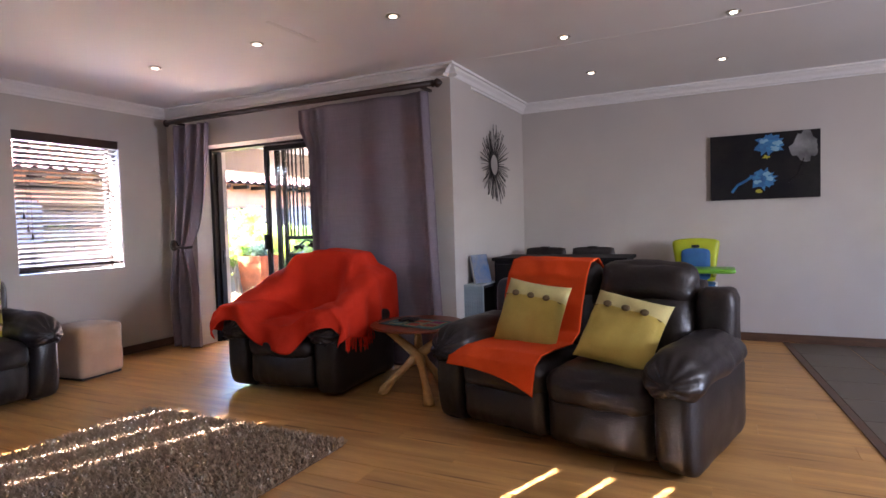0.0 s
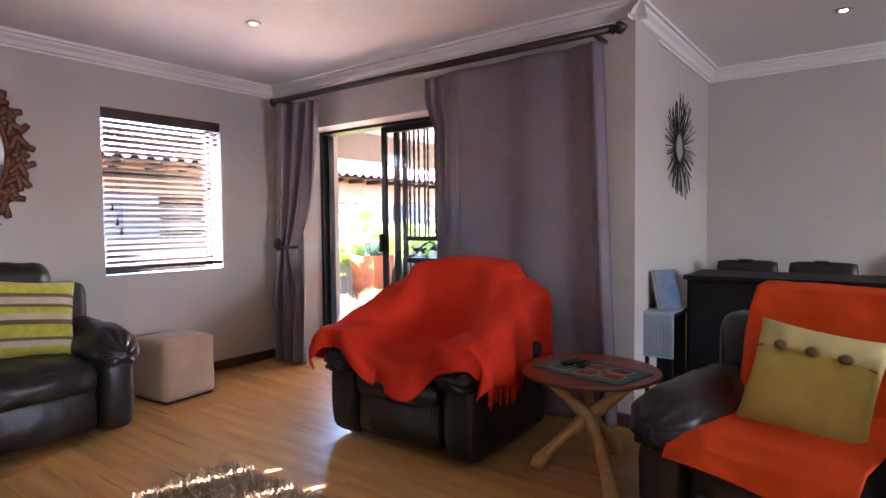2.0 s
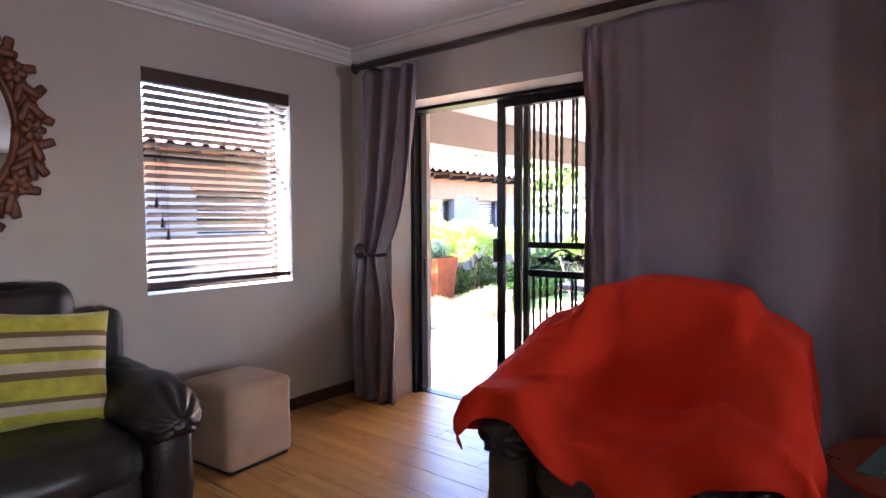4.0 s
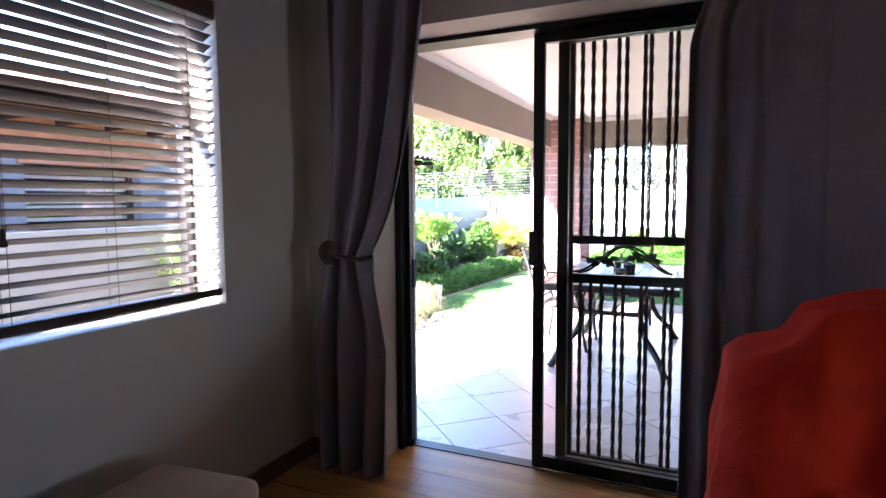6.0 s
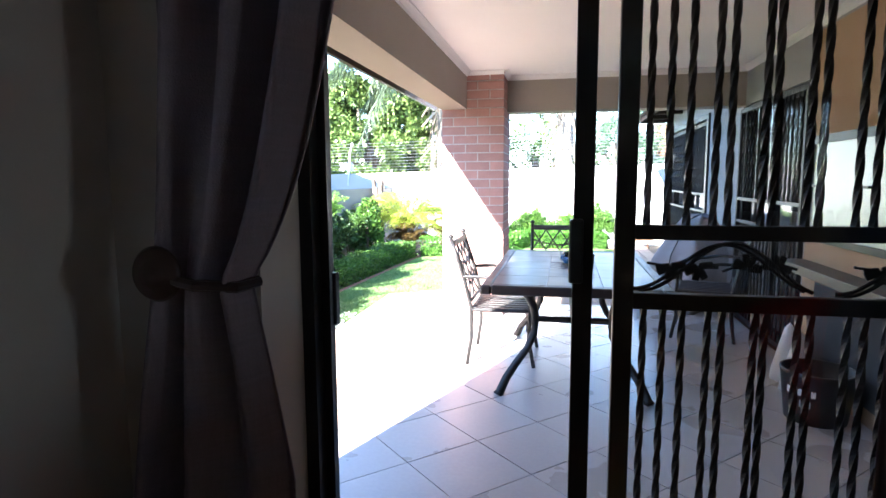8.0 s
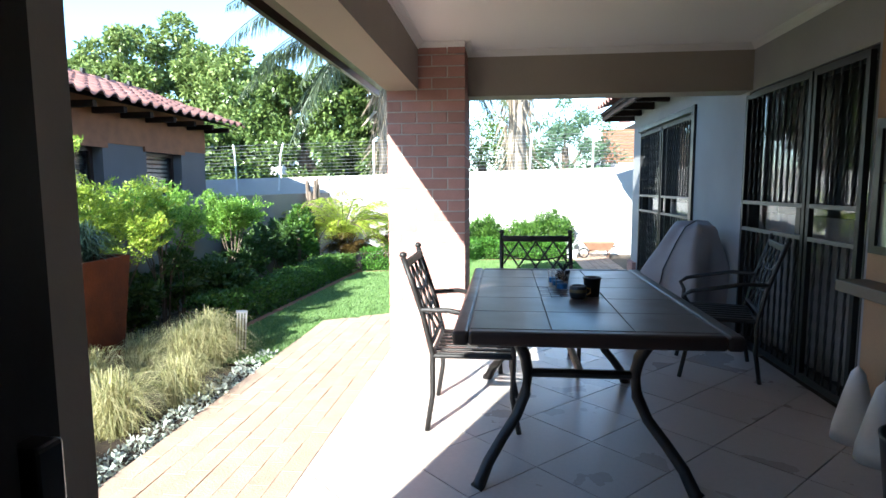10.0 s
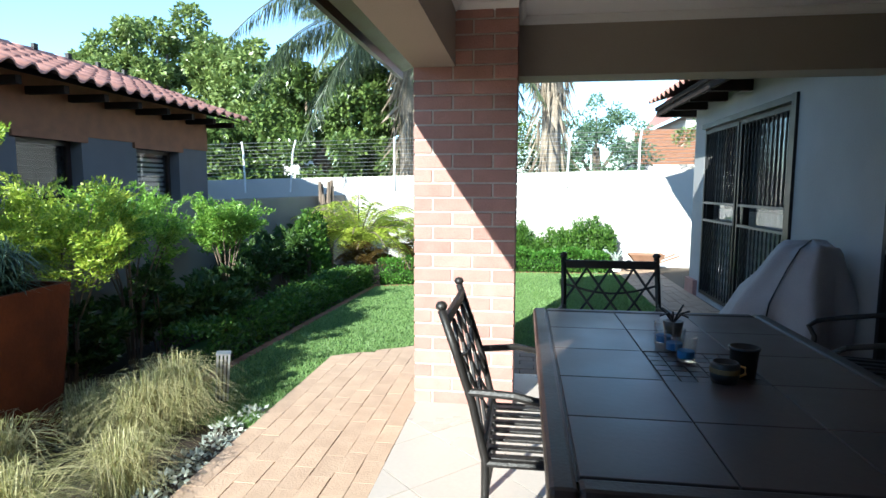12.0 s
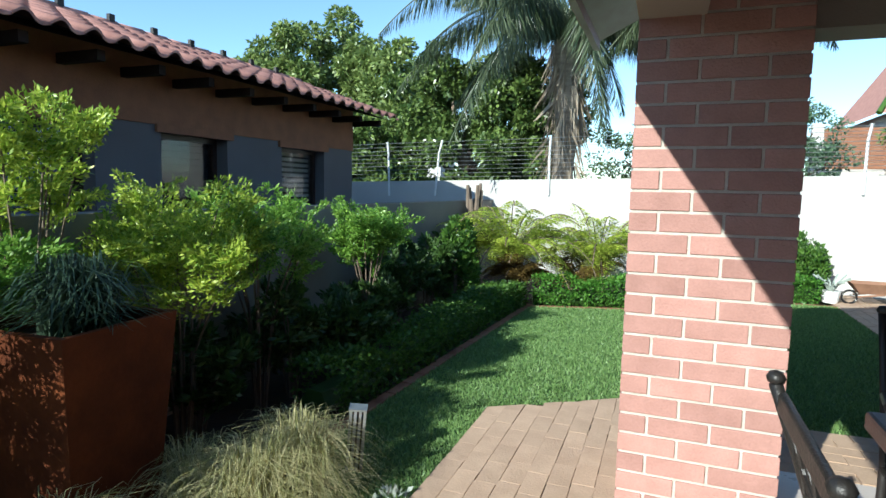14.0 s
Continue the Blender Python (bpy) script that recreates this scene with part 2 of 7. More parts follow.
M = dict(
    wall=surf("interior_paint", (0.50, 0.46, 0.42), (0.47, 0.435, 0.40), 1.5, 0.75, 0.06, 180, fine=0.03),
    wall_out=surf("exterior_plaster", (0.34, 0.335, 0.335), (0.295, 0.29, 0.29), 2.0, 0.85, 0.25, 120, fine=0.06),
    wall_grey=surf("grey_plaster", (0.129, 0.125, 0.133), (0.105, 0.101, 0.109), 2.0, 0.85, 0.25, 120, fine=0.06),
    wall_bed=surf("olive_grey_plaster", (0.215, 0.195, 0.165), (0.175, 0.158, 0.135), 1.6, 0.88, 0.25, 110, fine=0.07),
    wall_garden=surf("garden_wall_plaster", (0.50, 0.48, 0.45), (0.44, 0.42, 0.39), 1.2, 0.88, 0.3, 90, fine=0.08),
    taupe=surf("taupe_beam_plaster", (0.34, 0.30, 0.25), (0.31, 0.27, 0.225), 1.8, 0.8, 0.15, 120, fine=0.05),
    ochre=surf("ochre_plaster", (0.42, 0.27, 0.15), (0.36, 0.22, 0.12), 2.5, 0.8, 0.2, 100),
    ceiling=surf("ceiling_paint", (0.86, 0.84, 0.83), (0.83, 0.81, 0.80), 1.2, 0.8, 0.03, 150, fine=0.02),
    cornice=surf("cornice_paint", (0.80, 0.78, 0.76), (0.76, 0.74, 0.72), 2, 0.6, 0.02, 150, fine=0.02),
    skirting=surf("dark_wood_skirting", (0.11, 0.055, 0.03), (0.07, 0.035, 0.02), 8, 0.45, 0.1, 90, stretch=(1, 1, 6)),
    laminate=planks("oak_laminate"),
    floor_joint=surf("floor_joint", (0.10, 0.055, 0.03), None, 5, 0.7),
    tile_in=surf("cream_floor_tile", (0.130, 0.104, 0.078), (0.095, 0.077, 0.058), 3, 0.5, 0.03, 60, vary=0.05),
    grout=surf("grey_grout", (0.20, 0.19, 0.18), None, 20, 0.9, 0.2, 80),
    patio_tile=surf("beige_patio_tile", (0.50, 0.43, 0.375), (0.47, 0.40, 0.345), 2.0, 0.30, 0.04, 50, vary=0.03, fine=0.08),
    leather=surf("dark_brown_leather", (0.019, 0.014, 0.013), (0.012, 0.009, 0.009), 7, 0.40, 0.18, 75, fine=0.25, spec=0.5),
    suede=surf("tan_suede", (0.40, 0.255, 0.15), (0.33, 0.205, 0.12), 6, 0.85, 0.15, 160, sheen=0.3),
    red=surf("orange_red_fleece", (0.66, 0.036, 0.012), (0.57, 0.027, 0.009), 5, 0.95, 0.3, 220, spec=0.15, fine=0.15),
    orange=surf("orange_fleece", (0.762, 0.084, 0.013), (0.672, 0.062, 0.011), 5, 0.95, 0.3, 220, spec=0.15, fine=0.15),
    mustard=surf("mustard_cotton", (0.50, 0.38, 0.085), (0.43, 0.32, 0.065), 8, 0.9, 0.3, 260, fine=0.12),
    cream=surf("cream_ribbon", (0.56, 0.47, 0.19), None, 9, 0.85, 0.2, 200),
    lime=surf("yellow_green_velvet", (0.50, 0.46, 0.03), (0.34, 0.30, 0.02), 22, 0.7, 0.2, 150, sheen=0.4),
    beige=surf("beige_stripe", (0.52, 0.44, 0.33), (0.44, 0.36, 0.26), 14, 0.8, 0.2, 150),
    brown=surf("brown_stripe", (0.16, 0.11, 0.045), None, 14, 0.8, 0.2, 150),
    curtain=weave("grey_mauve_curtain", (0.225, 0.188, 0.218), (0.190, 0.158, 0.184), slub=(150.0, 9.0)),
    darkwood=surf("dark_stained_wood", (0.040, 0.020, 0.015), (0.022, 0.012, 0.009), 7, 0.4, 0.08, 70, stretch=(1, 1, 4)),
    blind=surf("dark_blind_wood", (0.060, 0.032, 0.024), (0.042, 0.022, 0.017), 7, 0.38, 0.06, 80, stretch=(3, 0.3, 1)),
    blackwood=surf("black_painted_wood", (0.010, 0.010, 0.011), (0.007, 0.007, 0.008), 6, 0.55, 0.05, 80, spec=0.12),
    carved=surf("carved_red_wood", (0.20, 0.060, 0.022), (0.08, 0.024, 0.010), 14, 0.42, 0.3, 60),
    tablered=surf("red_brown_tabletop", (0.24, 0.055, 0.022), (0.18, 0.038, 0.016), 7, 0.32, 0.05, 60),
    paleleg=surf("pale_carved_wood", (0.72, 0.44, 0.16), (0.60, 0.33, 0.11), 9, 0.45, 0.15, 70, stretch=(1, 1, 3)),
    mirror=surf("mirror_silver", (0.85, 0.87, 0.88), (0.85, 0.87, 0.88), 1, 0.02, metal=1.0, rvar=0.0, fine=0.0),
    bronze=surf("bronze_aluminium", (0.022, 0.019, 0.017), (0.016, 0.014, 0.013), 9, 0.42, 0.03, 120, metal=0.4),
    iron=surf("black_wrought_iron", (0.014, 0.014, 0.015), (0.009, 0.009, 0.010), 14, 0.5, 0.15, 120, metal=0.3),
    castmetal=surf("dark_cast_aluminium", (0.030, 0.026, 0.024), (0.018, 0.016, 0.015), 14, 0.45, 0.2, 130, metal=0.3),
    slate=surf("brown_grey_table_tile", (0.072, 0.054, 0.048), (0.056, 0.042, 0.037), 5, 0.36, 0.03, 60, vary=0.06, fine=0.15),
    tableedge=surf("dark_table_edge", (0.035, 0.022, 0.018), (0.022, 0.015, 0.013), 9, 0.4, 0.1, 90),
    brick=surf("red_face_brick", (0.391, 0.210, 0.177), (0.327, 0.170, 0.141), 9, 0.85, 0.35, 110, vary=0.14, fine=0.15),
    mortar=surf("pale_mortar", (0.50, 0.45, 0.40), (0.42, 0.38, 0.33), 20, 0.95, 0.4, 120),
    paver=surf("clay_paver", (0.47, 0.325, 0.225), (0.40, 0.27, 0.185), 7, 0.85, 0.3, 90, vary=0.06, fine=0.15),
    sand=surf("paver_joint_sand", (0.12, 0.085, 0.055), None, 25, 0.95, 0.4, 120),
    soil=surf("dark_garden_soil", (0.060, 0.040, 0.026), (0.032, 0.022, 0.015), 9, 0.95, 0.7, 45, fine=0.3),
    turf=surf("lawn_turf", (0.085, 0.15, 0.035), (0.050, 0.095, 0.022), 5, 0.9, 0.6, 80, fine=0.3),
    rooftile=surf("red_concrete_roof_tile", (0.47, 0.235, 0.185), (0.37, 0.170, 0.130), 6, 0.85, 0.25, 80, vary=0.14, fine=0.15),
    claybrick=surf("orange_clay_band", (0.26, 0.115, 0.06), (0.20, 0.085, 0.045), 7, 0.85, 0.3, 90),
    rust=surf("rusted_orange_planter", (0.115, 0.032, 0.010), (0.060, 0.016, 0.006), 5, 0.85, 0.25, 60, fine=0.2, spec=0.15),
    bark=surf("grey_bark", (0.20, 0.15, 0.11), (0.11, 0.08, 0.06), 8, 0.95, 0.8, 40, stretch=(1, 1, 0.4)),
    palmbark=surf("pale_palm_bark", (0.34, 0.28, 0.22), (0.20, 0.16, 0.12), 6, 0.95, 0.8, 30, stretch=(1, 1, 2.5)),
    steel=surf("galvanised_steel", (0.50, 0.50, 0.50), (0.42, 0.42, 0.42), 9, 0.45, 0.05, 100, metal=0.8),
    canvas=surf("grey_canvas_cover", (0.36, 0.33, 0.33), (0.30, 0.275, 0.28), 4, 0.85, 0.25, 150),
    # near-black painted shade of rooms and wood store; also dark blind slats
    dark=surf("near_black_shade_and_slats", (0.03, 0.03, 0.03), None, 3, 0.9),
    drape=surf("pale_inner_drape", (0.30, 0.28, 0.27), (0.24, 0.22, 0.21), 4, 0.9, 0.2, 120),
    white=surf("white_gloss", (0.78, 0.78, 0.77), None, 4, 0.35, fine=0.02),
    pottery=surf("black_pot", (0.016, 0.016, 0.017), None, 6, 0.4, 0.1, 80),
    steelpanel=surf("brushed_steel_panel", (0.42, 0.43, 0.42), (0.36, 0.37, 0.36), 3, 0.35, 0.05, 60, metal=0.7, stretch=(1, 1, 8)),
    rug_pile=surf("brown_shag", (0.736, 0.515, 0.343), (0.439, 0.295, 0.186), 20, 0.95, fine=0.3, vary=0.0),
    rug_back=surf("rug_backing", (0.12, 0.08, 0.05), None, 25, 0.95, 0.6, 90),
    glass=glass("window_glass", (0.98, 0.985, 0.98)),
    yellowp=surf("yellow_green_plastic", (0.46, 0.52, 0.015), None, 5, 0.35, fine=0.02),
    greenp=surf("green_plastic", (0.16, 0.50, 0.04), None, 5, 0.35, fine=0.02),
    bluep=surf("blue_fabric", (0.03, 0.16, 0.36), (0.024, 0.12, 0.29), 8, 0.7, 0.2, 150),
    teal=surf("teal_mat", (0.08, 0.20, 0.20), (0.05, 0.14, 0.15), 12, 0.8, 0.2, 200),
    magenta=surf("magenta_patch", (0.24, 0.02, 0.12), None, 12, 0.8),
    crimson=surf("crimson_patch", (0.30, 0.05, 0.03), None, 12, 0.8),
    blackp=surf("black_plastic", (0.012, 0.012, 0.013), None, 9, 0.35),
    paper=surf("white_paper", (0.72, 0.72, 0.70), None, 9, 0.6, fine=0.03),
    bluecover=surf("blue_photo_cover", (0.05, 0.12, 0.26), (0.20, 0.20, 0.19), 9, 0.4),
    cloth=surf("pale_blue_cloth", (0.42, 0.50, 0.54), None, 9, 0.85, 0.2, 200),
    clothline=surf("slate_blue_zigzag", (0.14, 0.22, 0.28), None, 9, 0.85),
    canvasdark=surf("near_black_canvas", (0.010, 0.010, 0.013), (0.018, 0.016, 0.016), 3, 0.85, 0.2, 70, spec=0.2),
    canvasgrey=surf("silver_canvas", (0.34, 0.34, 0.34), (0.06, 0.06, 0.065), 4, 0.8, 0.2, 60, spec=0.2),
    petal=surf("blue_petal_paint", (0.03, 0.22, 0.46), (0.012, 0.09, 0.26), 12, 0.5, 0.2, 60),
    petalpale=surf("pale_blue_petal_paint", (0.22, 0.46, 0.62), None, 12, 0.5),
    lamp=glow("downlight_glow", (1.0, 0.86, 0.62), 0.16),
    chrome=surf("brushed_chrome", (0.55, 0.52, 0.48), None, 9, 0.3, metal=1.0),
    terracotta=surf("rusty_barrow", (0.28, 0.15, 0.09), (0.20, 0.10, 0.06), 7, 0.8),
    pebble=surf("grey_leaf_groundcover", (0.36, 0.40, 0.36), (0.26, 0.30, 0.25), 7, 0.8),
    rafter=surf("brown_stained_rafter", (0.030, 0.018, 0.014), (0.018, 0.012, 0.010), 7, 0.9, 0.2, 70, spec=0.2),
    gaterail=surf("dull_grey_rail", (0.17, 0.165, 0.16), (0.11, 0.108, 0.105), 9, 0.5, 0.1, 90, metal=0.4),
    bluedrape=surf("blue_window_slats", (0.10, 0.11, 0.26), (0.07, 0.08, 0.19), 5, 0.7),
    leaf_shrub=leafy("nandina_leaves", (0.15, 0.27, 0.022), (0.52, 0.60, 0.09), 0.42, 0.42),
    leaf_shrub2=leafy("green_nandina_leaves", (0.08, 0.21, 0.025), (0.32, 0.50, 0.09), 0.42, 0.42),
    leaf_bright=leafy("fresh_green_leaves", (0.05, 0.16, 0.02), (0.15, 0.32, 0.05), 0.45, 0.4),
    leaf_hedge=leafy("hedge_leaves", (0.030, 0.085, 0.012), (0.11, 0.21, 0.03), 0.5, 0.35),
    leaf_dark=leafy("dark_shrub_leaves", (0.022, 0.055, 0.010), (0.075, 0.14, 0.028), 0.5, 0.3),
    leaf_tree=leafy("tree_leaves", (0.07, 0.12, 0.025), (0.30, 0.37, 0.12), 0.35, 0.3),
    leaf_tree2=leafy("dark_tree_leaves", (0.026, 0.060, 0.014), (0.18, 0.25, 0.065), 0.33, 0.25),
    leaf_far=leafy("blue_green_tree_leaves", (0.06, 0.11, 0.06), (0.14, 0.22, 0.12), 0.55, 0.3),
    leaf_fern=leafy("fern_fronds", (0.28, 0.40, 0.045), (0.66, 0.70, 0.14), 0.5, 0.45),
    leaf_brown=leafy("dry_fern_fronds", (0.16, 0.09, 0.03), (0.34, 0.24, 0.07), 0.6, 0.4),
    leaf_palm=leafy("palm_leaflets", (0.025, 0.045, 0.020), (0.13, 0.16, 0.08), 0.35, 0.3),
    leaf_grass=leafy("pale_ornamental_grass", (0.20, 0.215, 0.060), (0.72, 0.64, 0.36), 0.5, 0.35),
    leaf_lawn=leafy("lawn_blades", (0.103, 0.198, 0.055), (0.250, 0.378, 0.128), 0.5, 0.3),
    leaf_spiky=leafy("blue_green_blades", (0.021, 0.045, 0.025), (0.063, 0.105, 0.063), 0.45, 0.3),
    leaf_silver=leafy("silver_leaves", (0.30, 0.34, 0.28), (0.62, 0.65, 0.58), 0.6, 0.2),
    leaf_dry=leafy("dry_thatch", (0.20, 0.15, 0.10), (0.42, 0.34, 0.25), 0.7, 0.25),
)

# ---- mesh helpers ----


def box(bm, x0, y0, z0, x1, y1, z1, bevel=0.0):
    r = bmesh.ops.create_cube(bm, size=1.0, matrix=Matrix.Translation(((x0 + x1) / 2, (y0 + y1) / 2, (z0 + z1) / 2)) @ Matrix.Diagonal((abs(x1 - x0), abs(y1 - y0), abs(z1 - z0), 1)))
    if bevel:
        e = list({e for v in r["verts"] for e in v.link_edges})
        bmesh.ops.bevel(bm, geom=e, offset=bevel, segments=2, affect="EDGES", profile=0.5)
    return r["verts"]


def boxes(*specs, bevel=0.0):
    bm = bmesh.new()
    for s in specs:
        box(bm, *s, bevel=bevel)
    return bm


def to_mesh(name, bm, material, smooth=False):
    me = bpy.data.meshes.new(name)
    bm.to_mesh(me)
    bm.free()
    for m in material if isinstance(material, (list, tuple)) else [material]:
        me.materials.append(m)
    if smooth:
        me.polygons.foreach_set("use_smooth", [True] * len(me.polygons))
    return me


def part(name, bm, material, parent=None, label="", smooth=False):
    """Links a bmesh (or a ready mesh) as one object, under a thing or a part when parent is given."""
    me = bm if isinstance(bm, bpy.types.Mesh) else to_mesh(name, bm, material, smooth)
    o = new(name, me)
    if parent:
        o.parent = parent
    if label:
        tagged(o, label)
    return o


def thing(name, label, category, m=None, group=""):
    o = new(name)
    o.empty_display_size = 0.1
    if m is not None:
        o.matrix_world = m
    return tagged(o, label, category, group)


def pymesh(name, verts, faces, material, smooth=False):
    me = bpy.data.meshes.new(name)
    me.from_pydata([tuple(v) for v in verts], [], [tuple(f) for f in faces])
    me.materials.append(material)
    if smooth:
        me.polygons.foreach_set("use_smooth", [True] * len(me.polygons))
    return me


def tube(bm, pts, r, n=8, taper=None, cap=True):
    """A round bar along points; taper gives the radius factor at each point."""
    rings = []
    pts = [Vector(p) for p in pts]
    up = Vector((0.13, 0.31, 0.94))
    for i, p in enumerate(pts):
        d = (pts[min(i + 1, len(pts) - 1)] - pts[max(i - 1, 0)]).normalized()
        u = d.cross(up)
        u = (u if u.length > 1e-3 else d.cross(Vector((1, 0, 0)))).normalized()
        w = d.cross(u)
        rr = r * (taper[i] if taper else 1)
        rings.append([bm.verts.new(p + (u * math.cos(a) + w * math.sin(a)) * rr) for a in [2 * math.pi * k / n for k in range(n)]])
    for a, b in zip(rings, rings[1:]):
        for k in range(n):
            bm.faces.new((a[k], a[(k + 1) % n], b[(k + 1) % n], b[k]))
    if cap:
        bm.faces.new(rings[0][::-1])
        bm.faces.new(rings[-1])


def tubes(paths, r, n=8):
    bm = bmesh.new()
    for p in paths:
        tube(bm, p, r, n)
    return bm


def lathe(bm, profile, n=20, at=(0, 0, 0)):
    """A turned shape from (radius, height) pairs."""
    rings = [[bm.verts.new((at[0] + r * math.cos(2 * math.pi * k / n), at[1] + r * math.sin(2 * math.pi * k / n), at[2] + z)) for k in range(n)] for r, z in profile]
    for a, b in zip(rings, rings[1:]):
        for k in range(n):
            bm.faces.new((a[k], a[(k + 1) % n], b[(k + 1) % n], b[k]))
    bm.faces.new(rings[0][::-1])
    bm.faces.new(rings[-1])
    return bm


def soft(bm, c, half, r, n=10, bulge=(0, 0, 0), wrinkle=0.0, wscale=6.0, m=None):
    """A padded block: rounded edges, swollen faces, and small creases."""
    c, h = Vector(c), Vector(half)
    r = min(r, *half)
    grid = {}

    def vert(i, j, k):
        key = (i, j, k)
        if key not in grid:
            u = Vector((2 * i / n - 1, 2 * j / n - 1, 2 * k / n - 1))
            p = Vector([u[a] * h[a] for a in range(3)])
            q = Vector([max(-(h[a] - r), min(h[a] - r, p[a])) for a in range(3)])
            d = p - q
            p = q + d.normalized() * r if d.length > 1e-9 else p
            for a in range(3):
                b, e = (a + 1) % 3, (a + 2) % 3
                p[a] += u[a] * bulge[a] * (1 - u[b] ** 2) * (1 - u[e] ** 2)
            if wrinkle:
                w = noise.noise_vector((p + c) * wscale) * wrinkle + noise.noise_vector((p + c) * wscale * 2.7) * wrinkle * 0.4
                p += w
            p += c
            grid[key] = bm.verts.new(m @ p if m is not None else p)
        return grid[key]

    for i in range(n):
        for j in range(n):
            for quad in (((i, j, 0), (i, j + 1, 0), (i + 1, j + 1, 0), (i + 1, j, 0)), ((i, j, n), (i + 1, j, n), (i + 1, j + 1, n), (i, j + 1, n))):
                for f in (quad, [(a[2], a[0], a[1]) for a in quad], [(a[1], a[2], a[0]) for a in quad]):
                    bm.faces.new([vert(*a) for a in f])
    return bm


def structure(name, bm, material, label, smooth=False, category=""):
    return tagged(part(name, bm, material, smooth=smooth), label, category, kind="structure")


def wall_boxes(axis, a0, a1, lo, hi, z0, z1, openings):
    """Boxes of a wall that fills lo..hi across, a0..a1 along, with openings (b0, b1, zb, zt)."""
    out, cur = [], a0
    for b0, b1, zb, zt in sorted(openings):
        out.append((cur, b0, z0, z1))
        if zb > z0:
            out.append((b0, b1, z0, zb))
        if zt < z1:
            out.append((b0, b1, zt, z1))
        cur = b1
    out.append((cur, a1, z0, z1))
    if axis == "x":
        return [(p, lo, zb, q, hi, zt) for p, q, zb, zt in out]
    return [(lo, p, zb, hi, q, zt) for p, q, zb, zt in out]


# ---- the house: walls, floors, ceilings ----
CEIL, DOOR_H, PZ = 2.51, 2.09, -0.05
structure("wall_west", boxes(*wall_boxes("y", -1.35, 4.56, -4.87, -4.62, -0.1, 2.6, [(2.60, 3.56, 0.88, 2.12)])), M["wall"], "plain warm grey painted wall with one window")
structure("wall_north", boxes(*wall_boxes("x", -4.62, -1.24, 4.12, 4.555, -0.1, 2.6, [(-4.235, -1.85, -0.1, DOOR_H)])), M["wall"], "warm grey painted wall round the sliding patio door")
structure("wall_corner", boxes((-1.62, 4.555, -0.1, -1.27, 6.3, 2.6)), M["wall"], "warm grey painted return wall of the dining corner")
structure("wall_dining", boxes((-1.27, 6.06, -0.1, 5.2, 6.3, 2.6)), M["wall"], "plain warm grey painted wall of the dining side")
# the east opening is assumed, made for the fill lamp
structure("wall_east", boxes(*wall_boxes("y", -1.35, 6.06, 5.0, 5.25, -0.1, 2.6, [(1.6, 2.6, 1.0, 2.0)])), M["wall"], "warm grey painted wall with a small assumed window")
structure("wall_south", boxes(*wall_boxes("x", -4.62, 5.0, -1.35, -1.1, -0.1, 2.6, [(-4.02, -3.04, 0.9, 2.12), (-1.62, -0.50, 0.9, 2.12)])), M["wall"], "warm grey painted wall with two windows")
structure("ceiling", boxes((-4.62, -1.1, CEIL, 5.0, 4.12, 2.6), (-1.27, 4.12, CEIL, 5.0, 6.06, 2.6)), M["ceiling"], "smooth off-white painted ceiling with faint board joints")
structure("roof", boxes((-5.0, -1.8, 2.62, 5.4, 4.6, 2.74), (-1.62, 4.6, 2.62, 5.4, 6.5, 2.74)), M["rooftile"], "red tiled house roof")
# faint cover strips at two board joints
structure("trim", boxes((-1.0, 4.09, CEIL - 0.003, 4.9, 4.11, CEIL + 0.01), (-1.80, 2.62, CEIL - 0.003, -1.76, 3.1, CEIL + 0.01)), M["cornice"], "thin painted cover strip on a ceiling joint")


def cornice(bm, p, q, inward, size=0.1):
    """A moulded cornice along a wall top, from p to q, with its profile stepping inward."""
    p, q, w = Vector(p), Vector(q), Vector(inward)
    prof = [(0, -1.0), (0.18, -1.0), (0.2, -0.86), (0.36, -0.8), (0.5, -0.55), (0.74, -0.34), (0.80, -0.2), (1.0, -0.18), (1.0, 0)]
    rows = []
    for a, away in ((p, -1), (q, 1)):
        rows.append([bm.verts.new(a + w * u * size + Vector((0, 0, v * size))) for u, v in prof])
    for i in range(len(prof) - 1):
        bm.faces.new((rows[0][i], rows[1][i], rows[1][i + 1], rows[0][i + 1]))


bm = bmesh.new()
for p, q, w in (((-4.62, -1.1, CEIL), (-4.62, 4.12, CEIL), (1, 0, 0)), ((-4.62, 4.12, CEIL), (-1.17, 4.12, CEIL), (0, -1, 0)), ((-1.27, 4.02, CEIL), (-1.27, 6.06, CEIL), (1, 0, 0)), ((-1.27, 6.06, CEIL), (5.0, 6.06, CEIL), (0, -1, 0))):
    cornice(bm, p, q, w, 0.10)
structure("cornice", bm, M["cornice"], "white moulded cornice along the wall tops")
structure("baseboard", boxes((-4.62, -1.1, 0.0, -4.605, 4.12, 0.08), (-4.605, 4.105, 0.0, -4.235, 4.12, 0.08), (-1.27, 6.045, 0.0, 5.0, 6.06, 0.08), (-1.27, 4.12, 0.0, -1.255, 6.045, 0.08), (-1.85, 4.105, 0.0, -1.24, 4.12, 0.08)), M["skirting"], "dark brown wooden skirting board")

# living-room floor: base, then laminate planks at the end of the file
structure("floor", boxes((-4.62, -1.1, -0.1, 5.0, 4.4, -0.012), (-1.27, 4.12, -0.1, 5.0, 6.06, -0.013)), M["floor_joint"], "oak-look laminate floor with staggered planks")

